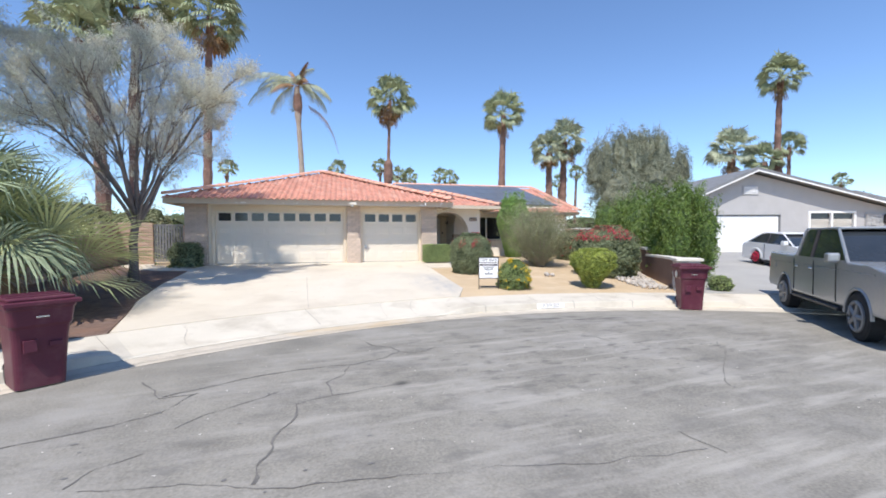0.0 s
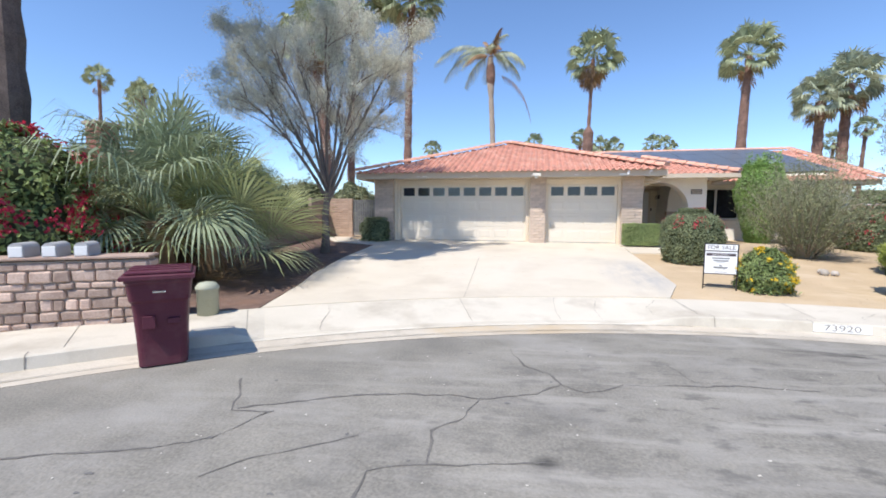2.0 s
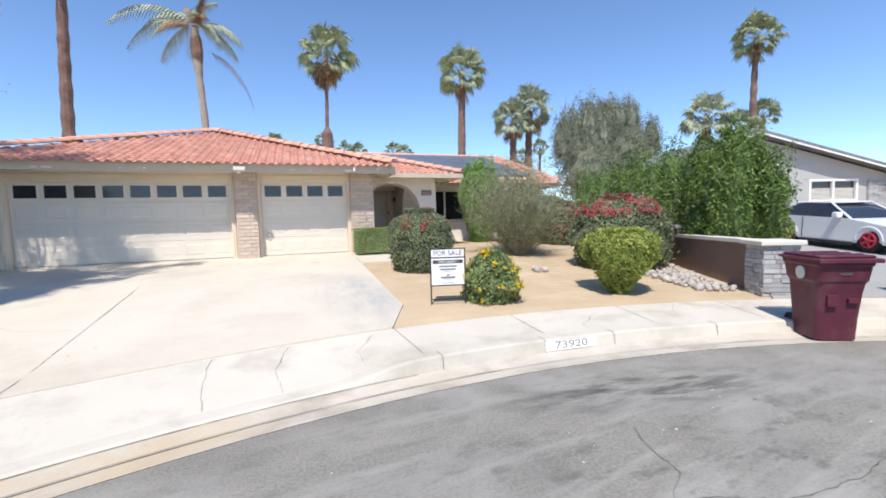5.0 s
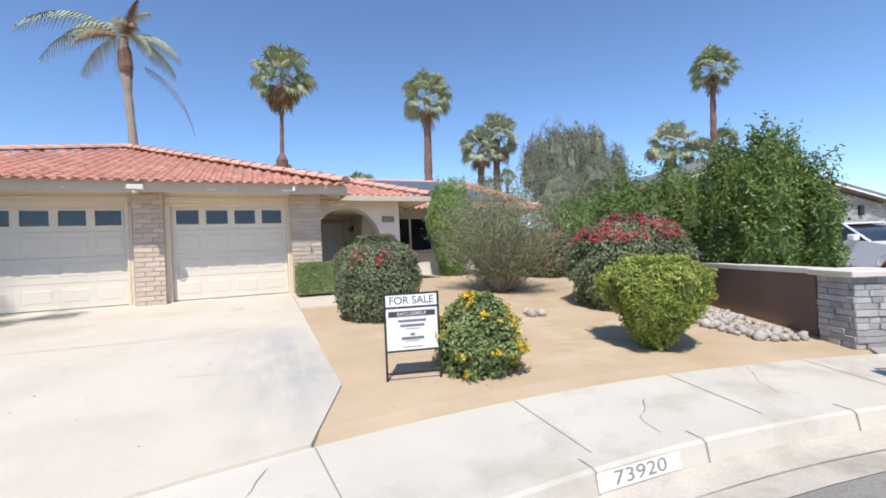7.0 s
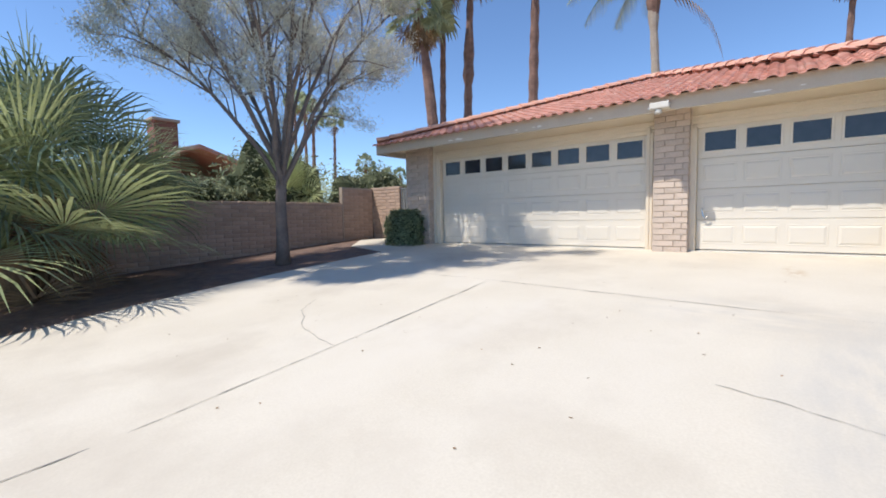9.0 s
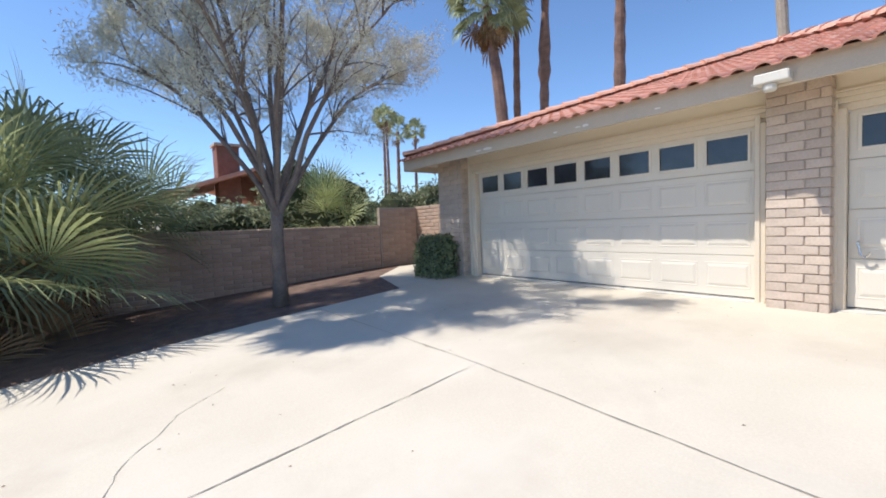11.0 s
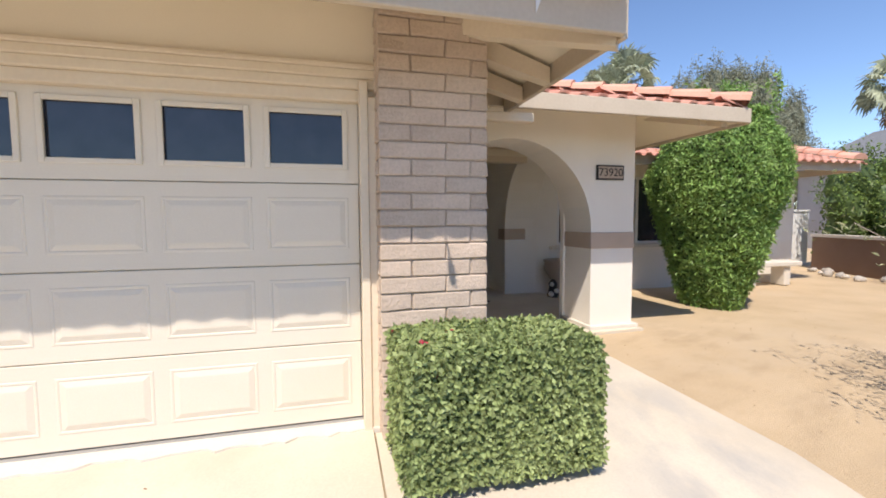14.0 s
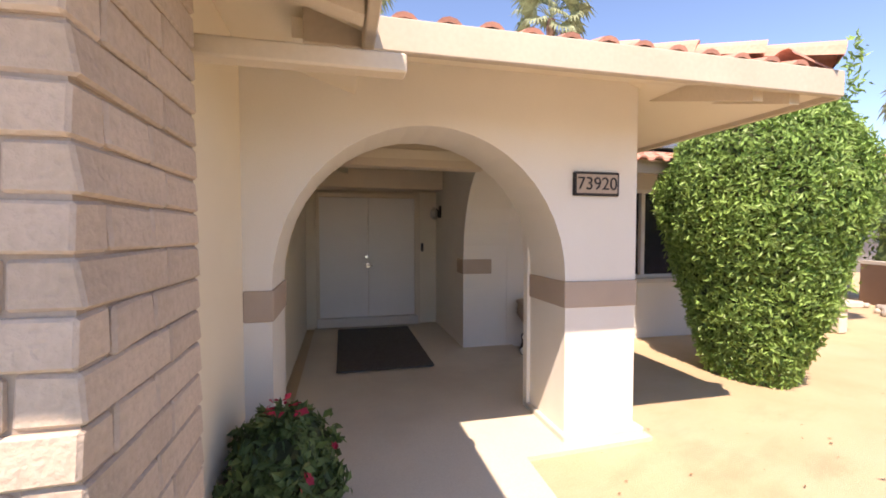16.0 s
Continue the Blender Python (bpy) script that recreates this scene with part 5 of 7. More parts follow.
def airy_tree(x, y, z0, centre, radii, seed, fork, label, nleaf=150, size=0.125):
    """A broad open tree: a short trunk, limbs fanning up into a rounded crown, twigs, and wispy narrow leaves."""
    rnd = random.Random(seed)
    t = thing("desert_tree", (x, y, z0), label, "tree")
    C, R = Vector(centre), Vector(radii)
    bt, bl, bw = bmesh.new(), bmesh.new(), bmesh.new()
    O = Vector((x + 0.12, y, fork))
    tube(bt, [(x, y, z0 - 0.1), (x + 0.03, y, z0 + 0.5), (x + 0.02, y, z0 + 1.2), tuple(O)], [0.17, 0.125, 0.11, 0.105], 9)

    def hold(p, f=1.0):
        """Keep a place inside the uneven outline of the crown."""
        e = Vector(((p.x - C.x) / R.x, (p.y - C.y) / R.y, (p.z - C.z) / R.z))
        lim = f * lump(e.normalized(), seed, 0.34, 2.4)
        q = p if e.length < lim else C + Vector((e.x * R.x, e.y * R.y, e.z * R.z)) * (lim / e.length) * rnd.uniform(0.93, 1.0)
        return q

    def bow(p, q, sag, n=5):
        return [p.lerp(q, i / n) + Vector((rnd.gauss(0, 0.03), rnd.gauss(0, 0.03), sag * math.sin(math.pi * i / n))) * (1 if 0 < i < n else 0) for i in range(n + 1)]

    P = []
    for i in range(13):
        az = i * 2.39996 + 0.4
        s = math.sqrt((i + 0.5) / 13) * 1.12
        u = Vector((math.cos(az) * math.sin(s), math.sin(az) * math.sin(s), math.cos(s)))
        tip = hold(O + Vector((u.x * 4.6, u.y * 4.6, u.z * 5.6)), 0.9)
        base = O - Vector((0, 0, rnd.uniform(0.0, 0.6) if i > 4 else 0))
        main = bow(base, tip, 0.15 + 0.35 * s, 7)
        tube(bl, main, [0.056 - 0.0066 * k for k in range(8)], 6, False)
        for j in range(13):
            k = 0.30 + 0.70 * (j + rnd.random()) / 13
            p = main[min(7, int(k * 7))]
            out = (p - Vector((C.x, C.y, C.z - 2.4))).normalized()
            q = hold(p + (out * 0.9 + Vector((rnd.gauss(0, 0.6), rnd.gauss(0, 0.6), rnd.gauss(0.25, 0.5)))).normalized() * rnd.uniform(0.8, 1.8))
            sub = bow(p, q, 0.08, 4)
            tube(bl, sub, [0.02, 0.016, 0.012, 0.009, 0.005], 4, False)
            for _ in range(7):
                a = sub[rnd.randint(2, 4)]
                way = (out * 0.7 + Vector((rnd.gauss(0, 0.5), rnd.gauss(0, 0.5), rnd.gauss(0.15, 0.45)))).normalized()
                e = hold(a + way * rnd.uniform(0.35, 0.85), 1.06)
                tube(bw, [a, (a + e) / 2 + Vector((0, 0, 0.04)), e], [0.006, 0.005, 0.003], 3, False)
                f = Vector(((e.x - C.x) / R.x, (e.y - C.y) / R.y, (e.z - C.z) / R.z)).length
                full = nleaf * min(1.35, max(0.12, (f - 0.3) * 1.7)) * (1.0 + 0.7 * noise.noise(e * 0.9))
                for _ in range(int(full)):
                    h = rnd.random() ** 0.6
                    P.append(tuple(a.lerp(e, h) + Vector((rnd.gauss(0, 0.085), rnd.gauss(0, 0.085), rnd.gauss(0.0, 0.085)))))
    part("trunk", bt, BARKD, t, "", True)
    part("limb", bl, BARKD, t, "", True)
    part("twig", bw, TWIGP, t, "pale fine twigs", True)
    rng = np.random.default_rng(seed)
    P = np.array(P)
    V, F = leaves(P, rng.normal(size=P.shape), size, 0.13, 0.5, 0.5, rng)
    tagged(raw("crown", V, F, LEAFT, t), kind="stuff")
    return t


airy_tree(-5.6, 14.75, 0.47, (-5.45, 14.8, 5.2), (3.05, 3.5, 2.95), 5, 2.45, "airy grey-leaved desert tree with a dark forked trunk", 130, 0.09)


def crown_tree(x, y, z0, blobs, seed, n, size, label, name, leafmat, trunk_r=0.3, slim=0.4, core=0.86, inner=None):
    """A dense tree: stem, solid inner core and leaves over several uneven lobes (x, y, z, rx, rz)."""
    rng = np.random.default_rng(seed)
    t = thing(name, (x, y, z0), label, "tree")
    bm = bmesh.new()
    zt = max(b[2] for b in blobs)
    tube(bm, [(x, y, z0 - 0.1), (x + 0.1, y, (z0 + zt) / 2), (x, y, zt)], [trunk_r, trunk_r * 0.7, trunk_r * 0.3], 8)
    for b in blobs:
        tube(bm, [(x, y, z0 + (zt - z0) * 0.25), (b[0], b[1], b[2] - b[4] * 0.3), (b[0], b[1], b[2] + b[4] * 0.3)], [trunk_r * 0.5, trunk_r * 0.3, 0.03], 6)
    part("trunk", bm, BARKT, t)
    V, F, off = [], [], 0
    vol = np.array([b[3] ** 2 * b[4] for b in blobs]) ** 0.67
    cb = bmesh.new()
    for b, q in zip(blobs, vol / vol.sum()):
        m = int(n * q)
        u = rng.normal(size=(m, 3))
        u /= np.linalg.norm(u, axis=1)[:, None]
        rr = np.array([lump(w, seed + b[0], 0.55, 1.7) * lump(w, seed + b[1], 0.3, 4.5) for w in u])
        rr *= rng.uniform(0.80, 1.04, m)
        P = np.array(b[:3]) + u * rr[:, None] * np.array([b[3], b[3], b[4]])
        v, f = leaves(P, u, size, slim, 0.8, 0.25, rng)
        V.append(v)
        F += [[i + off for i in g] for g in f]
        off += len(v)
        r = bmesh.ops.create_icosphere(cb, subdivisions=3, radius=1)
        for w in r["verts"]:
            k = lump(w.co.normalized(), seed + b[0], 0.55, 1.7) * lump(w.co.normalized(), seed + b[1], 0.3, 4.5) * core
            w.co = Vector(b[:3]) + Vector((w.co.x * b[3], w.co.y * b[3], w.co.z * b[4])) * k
    # the default core colour is dark, painting shade between the leaves
    part("twig_mass", cb, inner or SHADECORE, t)
    tagged(raw("crown", np.concatenate(V), F, leafmat, t), kind="stuff")
    return t


er = random.Random(31)
plumes = [(29.7 + 1.45 * i + er.uniform(-0.3, 0.3), 44 + er.uniform(-0.8, 0.8), 9.4 + (1.9 if 1 < i < 7 else 0.3) + er.uniform(-0.5, 0.5), er.uniform(0.95, 1.25), er.uniform(2.9, 3.7)) for i in range(9)]
crown_tree(35.5, 44.0, 0.7, plumes + [(32.5, 43, 6.2, 3.0, 3.6), (36.2, 43, 6.5, 3.4, 4.2), (39.6, 43.4, 6.0, 3.0, 3.4)], 61, 90000, 0.24, "broad grey-green eucalyptus grove with upright plumes", "eucalyptus_tree", LEAFE, 0.5, 0.3, 0.68, LEAFE)
for i, (x, y, r, top, n) in enumerate(((11.95, 12.4, 1.06, 3.7, 52000), (13.2, 14.9, 1.15, 3.7, 30000), (14.3, 17.4, 1.25, 3.75, 22000), (15.7, 20.2, 1.3, 3.8, 12000), (17.8, 23.4, 1.5, 4.1, 11000))):
    zc = lot(x, y)
    hh = (top - zc) / 2
    lr = random.Random(i)
    # LEAFD on the core paints the laurels' shaded interior
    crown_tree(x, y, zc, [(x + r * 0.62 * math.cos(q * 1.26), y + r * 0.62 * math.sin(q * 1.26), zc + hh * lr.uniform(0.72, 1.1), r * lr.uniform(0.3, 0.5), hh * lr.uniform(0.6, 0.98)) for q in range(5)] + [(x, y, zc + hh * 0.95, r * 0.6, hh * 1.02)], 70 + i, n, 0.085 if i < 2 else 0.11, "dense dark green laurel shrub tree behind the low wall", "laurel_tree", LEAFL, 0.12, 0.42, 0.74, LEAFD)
for i, (x, y, r, h) in enumerate(((-10.6, 14.6, 1.5, 1.75), (-11.0, 17.4, 1.6, 2.5), (-10.9, 11.2, 1.5, 1.9), (-10.7, 21.6, 1.7, 2.3), (-9.6, 25.5, 1.6, 2.2))):
    crown_tree(x, y, 0.5, [(x, y, 0.5 + h * 0.55, r, h * 0.75), (x + 0.3, y + 0.9, 0.5 + h * 0.7, r * 0.7, h * 0.5)], 90 + i, 6000, 0.17, "dull green shrub mass behind the garden wall", "shrub", LEAFS, 0.1, 0.35, 0.85)
far_rnd = random.Random(5)
for i in range(26):
    a = radians(-64 + i * 5.1)
    d = far_rnd.uniform(62, 95)
    x, y = d * math.sin(a), d * math.cos(a)
    r = far_rnd.uniform(3.0, 5.5)
    crown_tree(x, y, 0.7, [(x, y, 2.6, r, 2.4), (x + r * 0.8, y, 2.2, r * 0.7, 2.0)], 120 + i, 1500, 0.55, "distant dark green tree on the skyline", "tree", LEAFD, 0.3, 0.5, 0.92)


# ---- garden shrubs ----
def bush(name, x, y, z0, rx, ry, h, seed, n, size, label, leafmat, flowers=None, profile=None, amp=0.10, slim=0.5, core=0.9, flower_zone=None, fsize=0.045, stems=True, tilt=0.6, droop=0.1):
    """A clipped or loose shrub: short stems, a solid core coloured as inner shade, a shell of leaves, and flowers.
    profile(k): width at height k of 0..1."""
    rng = np.random.default_rng(seed)
    t = thing(name, (x, y, z0), label, "shrub")
    prof = profile or (lambda k: math.sqrt(max(0.0, 1 - (2 * k - 1) ** 2)) ** 0.7)

    def shell(k, a, f=1.0):
        w = prof(k) * f
        u = Vector((math.cos(a), math.sin(a), 2 * k - 1))
        q = lump(u, seed, amp * 2, 2.2) * lump(u, seed + 3, amp, 6)
        return Vector((x + rx * w * q * math.cos(a), y + ry * w * q * math.sin(a), z0 + h * k * (1 + 0.35 * amp * (q - 1))))

    bm = bmesh.new()
    for i in range(6):
        a = i * 1.05
        tube(bm, [(x + 0.08 * rx * math.cos(a), y + 0.08 * ry * math.sin(a), z0 - 0.03), (x + 0.25 * rx * math.cos(a), y + 0.25 * ry * math.sin(a), z0 + h * 0.25), tuple(shell(0.5, a, 0.5))], [0.03, 0.025, 0.01], 5)
    part("stem", bm, BARKT, t)
    # solid core in a dark colour that stands for the shaded inside
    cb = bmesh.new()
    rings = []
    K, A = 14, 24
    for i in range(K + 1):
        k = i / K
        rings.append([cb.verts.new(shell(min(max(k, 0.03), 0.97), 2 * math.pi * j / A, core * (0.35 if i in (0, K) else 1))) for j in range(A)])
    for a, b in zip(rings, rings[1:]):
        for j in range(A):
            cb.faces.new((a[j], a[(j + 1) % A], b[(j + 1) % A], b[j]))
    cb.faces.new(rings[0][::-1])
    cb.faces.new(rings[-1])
    part("twig_mass", cb, SHADECORE, t)
    ks = rng.uniform(0.0, 1.0, n * 3)
    wts = np.array([prof(k) + 0.12 for k in ks])
    ks = ks[rng.uniform(0, wts.max(), n * 3) < wts][:n]
    # leaves over the top as well
    P, N = [], []
    for k in ks:
        a = rng.uniform(0, 2 * math.pi)
        f = rng.uniform(0.90, 1.03)
        p = shell(k, a, f)
        e = (prof(min(k + 0.02, 1)) - prof(max(k - 0.02, 0))) / 0.04
        P.append(p)
        N.append((math.cos(a), math.sin(a), -e * rx / h))
    for _ in range(n // 4):
        a, f = rng.uniform(0, 2 * math.pi), math.sqrt(rng.uniform(0, 1))
        p = shell(0.96, a, f)
        P.append((p.x, p.y, z0 + h * (0.985 + 0.03 * rng.uniform(-1, 1)) - (1 - prof(0.96)) * h * 0.0))
        N.append((0, 0, 1))
    P, N = np.array([tuple(p) for p in P]), np.array([tuple(q) for q in N], float)
    N /= np.linalg.norm(N, axis=1)[:, None]
    V, F = leaves(P, N, size, slim, tilt, droop, rng)
    tagged(raw("foliage", V, F, leafmat, t), kind="stuff")
    if flowers:
        m, fm, flab = flowers
        zone = flower_zone or (lambda p: p[2] > z0 + 0.6 * h)
        sel = [i for i in rng.permutation(len(P)) if zone(P[i])][:m]
        if sel:
            fv, ff = [], []
            for i in sel:
                for _ in range(4):
                    fv.append(P[i] + N[i] * 0.03 + rng.normal(scale=fsize * 0.35, size=3))
                    ff.append(N[i])
            V, F = leaves(np.array(fv), np.array(ff), fsize, 0.8, 0.5, 0.0, rng)
            tagged(raw("flower", V, F, fm, t, flab), kind="stuff")
    return t


boxy = lambda k: 0.93 + 0.07 * math.sin(math.pi * k) if 0.02 < k < 0.985 else 0.8
roundy = lambda k: (0.72 + 0.28 * math.sin(math.pi * min(1, k * 0.85 + 0.12))) * (1 if k < 0.75 else math.sqrt(max(0.02, 1 - ((k - 0.75) / 0.255) ** 2)))
bush("bougainvillea_bush", 5.15, 15.0, lot(5, 15), 0.75, 0.75, 1.42, 201, 15000, 0.055, "clipped round green bush with red flowers on top", LEAFG, (330, REDF, "small red flowers"), roundy, 0.07, flower_zone=lambda p: p[2] > 1.42 and noise.noise(Vector(p) * 3) > 0.0, fsize=0.03)
bush("bougainvillea_bush", 9.85, 13.6, lot(9, 13.6), 1.08, 1.1, 1.72, 202, 18000, 0.07, "large clipped bush with a crown of red bracts", LEAFG, (1300, REDF, "crimson bracts over the top"), roundy, 0.09, flower_zone=lambda p: p[2] > 1.66 and noise.noise(Vector(p) * 2) > -0.15, fsize=0.038)
bush("bougainvillea_bush", 11.6, 18.4, lot(11, 18), 1.0, 1.0, 1.4, 203, 7000, 0.085, "clipped reddish bush near the far wall", LEAFG, (420, REDF, "dull red bracts"), roundy, 0.09, flower_zone=lambda p: p[2] > 0.9, fsize=0.04)
lime_p = lambda k: (0.2 + 0.81 * min(1, k / 0.6)) * (1 if k < 0.75 else math.sqrt(max(0.03, 1 - ((k - 0.75) / 0.26) ** 2)))
bush("lime_shrub", 7.85, 11.4, lot(7, 11.2), 0.62, 0.6, 1.15, 204, 16000, 0.066, "lime green rounded shrub on a short stem", LEAFY, None, lime_p, 0.17, slim=0.32, core=0.84)
bush("lantana_bush", 5.42, 11.72, lot(5.4, 11.7), 0.47, 0.44, 0.82, 205, 6500, 0.055, "loose green lantana bush with yellow flowers", LEAFH, (330, YELF, "bright yellow flower heads"), lambda k: (0.78 + 0.22 * math.sin(math.pi * min(1, k + 0.2))) * (1 if k < 0.6 else math.sqrt(max(0.03, 1 - ((k - 0.6) / 0.41) ** 2))), 0.2, core=0.82, flower_zone=lambda p: (p[0] > 5.6 and noise.noise(Vector(p) * 6) > -0.1) or noise.noise(Vector(p) * 7) > 0.3, fsize=0.042)
vase = lambda k: (0.42 + 0.6 * min(1, (k / 0.62)) ** 0.8) * (1 if k < 0.72 else 1 - 0.42 * ((k - 0.72) / 0.28) ** 1.8)
bush("ficus_topiary", 9.55, 21.2, 0.73, 0.78, 1.0, 2.95, 206, 42000, 0.075, "tall glossy green vase-shaped ficus topiary", LEAF, None, vase, 0.06, slim=0.34, core=0.9, tilt=0.8)
tuft = thing("ficus_shoot", (9.6, 21.2, 3.7), "pale young shoots rising from the topiary", "shrub")
rg = np.random.default_rng(4)
spr = np.stack([9.55 + rg.normal(scale=0.3, size=26), 21.2 + rg.normal(scale=0.36, size=26)], 1)
pick, up = rg.integers(0, 26, 2600), rg.uniform(0, 1, 2600)
tall = rg.uniform(0.25, 0.75, 26)[pick]
P = np.stack([spr[pick, 0] + rg.normal(scale=0.05, size=2600), spr[pick, 1] + rg.normal(scale=0.05, size=2600), 3.5 + tall * up], 1)
V, F = leaves(P, rg.normal(size=(2600, 3)), 0.09, 0.34, 0.6, 0.0, rg)
tagged(raw("foliage", V, F, LEAF, tuft), kind="stuff")
bm = bmesh.new()
for i in range(9):
    a = i * 0.7
    tube(bm, [(9.6, 21.2, 3.2), (9.6 + 0.2 * math.cos(a), 21.2 + 0.2 * math.sin(a), 3.7 + 0.06 * i)], [0.015, 0.005], 5)
part("stem", bm, BARKT, tuft)
bush("dark_shrub", -5.2, 18.05, 0.70, 0.62, 0.36, 0.88, 208, 4500, 0.075, "dark clipped shrub at the garage corner", LEAFG, None, lambda k: 0.9 if k < 0.8 else 0.9 - 1.6 * (k - 0.8), 0.16)
bush("red_flower_shrub", 4.80, 19.75, 0.74, 0.25, 0.3, 0.6, 209, 2600, 0.07, "leafy green shrub with red flowers by the brick pier", LEAFD, (10, REDF, "red flowers"), roundy, 0.26, core=0.78)
bush("bougainvillea_bush", -7.9, 7.4, 0.21, 1.7, 1.5, 2.9, 210, 11000, 0.10, "tall loose bougainvillea with crimson flowers", LEAFH, (1300, REDF, "crimson bracts"), roundy, 0.2, core=0.82, flower_zone=lambda p: noise.noise(Vector(p) * 1.6) > 0.25, fsize=0.06)
bush("dark_shrub", -10.2, 5.2, 0.21, 1.6, 1.4, 2.0, 211, 6000, 0.1, "dark shrub beside the low stone wall", LEAFD, None, roundy, 0.2)
bush("dark_shrub", 11.15, 10.05, 0.2, 0.3, 0.3, 0.42, 212, 900, 0.06, "small green shrub at the foot of the stone pier", LEAFH, None, roundy, 0.15)

# the clipped box hedge
hx0, hx1, hy0, hy1, hz0, hz1 = 3.99, 5.10, 17.68, 18.29, 0.735, 1.45
hedge = thing("box_hedge", (4.55, 17.98, 0.735), "low clipped box hedge beside the garage door", "hedge")
# solid dark block, coloured as the shade inside the hedge
part("twig_mass", boxbm(hx0 + 0.06, hy0 + 0.06, hz0 - 0.02, hx1 - 0.06, hy1 - 0.06, hz1 - 0.06, bevel=0.06, seg=2), SHADECORE, hedge)
rg = np.random.default_rng(12)
P, N = [], []
for (a, b, nn, m) in ((("x", hx0, hx1), ("y", hy0, hy1), (0, 0, 1), 11500), (("x", hx0, hx1), ("z", hz0, hz1), (0, -1, 0), 12500), (("y", hy0, hy1), ("z", hz0, hz1), (1, 0, 0), 6500), (("y", hy0, hy1), ("z", hz0, hz1), (-1, 0, 0), 3600), (("x", hx0, hx1), ("z", hz0, hz1), (0, 1, 0), 1600)):
    for _ in range(m):
        p = {"x": hx1 if nn[0] > 0 else hx0, "y": hy1 if nn[1] > 0 else hy0, "z": hz1}
        p[a[0]], p[b[0]] = rg.uniform(a[1], a[2]), rg.uniform(b[1], b[2])
        c = Vector((p["x"], p["y"], p["z"]))
        cen = Vector(((hx0 + hx1) / 2, (hy0 + hy1) / 2, (hz0 + hz1) / 2))
        e = (c - cen)
        q = max(0, abs(e.x) - 0.45) ** 2 + max(0, abs(e.y) - 0.2) ** 2 + max(0, abs(e.z) - 0.26) ** 2
        c -= e.normalized() * min(0.085, q * 1.1)
        c += Vector(nn) * (0.03 * noise.noise(c * 4) + rg.uniform(-0.035, 0.022))
        P.append(tuple(c))
        N.append(nn)
V, F = leaves(np.array(P), np.array(N, float), 0.035, 0.68, 0.85, 0.1, rg)
tagged(raw("foliage", V, F, LEAFB, hedge), kind="stuff")
V, F = leaves(np.array([(4.1, 17.8, 1.47), (4.12, 17.81, 1.48), (4.3, 18.0, 1.47), (4.31, 18.0, 1.48), (4.0, 18.1, 1.47), (4.16, 17.7, 1.35)] * 3), np.array([(0, 0, 1.0)] * 18), 0.03, 0.8, 0.6, 0.0, rg)
tagged(raw("flower", V, F, REDF, hedge, "small red flowers"), kind="stuff")

# the loose desert shrub: many thin upright stems
desert = thing("desert_shrub", (8.6, 16.35, lot(8, 16.35)), "airy grey-green desert shrub with thin upright stems", "shrub")
rnd, rg = random.Random(15), np.random.default_rng(15)
bm, P = bmesh.new(), []
for i in range(230):
    a, s = rnd.uniform(0, 6.28), abs(rnd.gauss(0, 0.30))
    p = Vector((8.6 + 0.14 * math.cos(a), 16.35 + 0.14 * math.sin(a), lot(8, 16.35) - 0.04))
    d = Vector((math.cos(a) * s * 1.5, math.sin(a) * s * 1.5, 1)).normalized()
    L = rnd.uniform(1.5, 2.95) * (1.0 - 0.2 * s)
    pts = [p]
    for k in range(6):
        d = (d + Vector((rnd.gauss(0, 0.09), rnd.gauss(0, 0.09), -0.01))).normalized()
        pts.append(pts[-1] + d * L / 6)
        if k > 0 or i % 4 == 0:
            for _ in range(42):
                P.append(tuple(pts[-1] + Vector((rnd.gauss(0, 0.11), rnd.gauss(0, 0.11), rnd.gauss(0, 0.12)))))
    tube(bm, pts, [0.016, 0.013, 0.01, 0.008, 0.006, 0.004, 0.003], 4, False)
part("stem", bm, BARKG, desert)
P = np.array(P)
V, F = leaves(P, rg.normal(size=P.shape), 0.062, 0.3, 0.5, 0.0, rg)
tagged(raw("foliage", V, F, LEAFS, desert), kind="stuff")


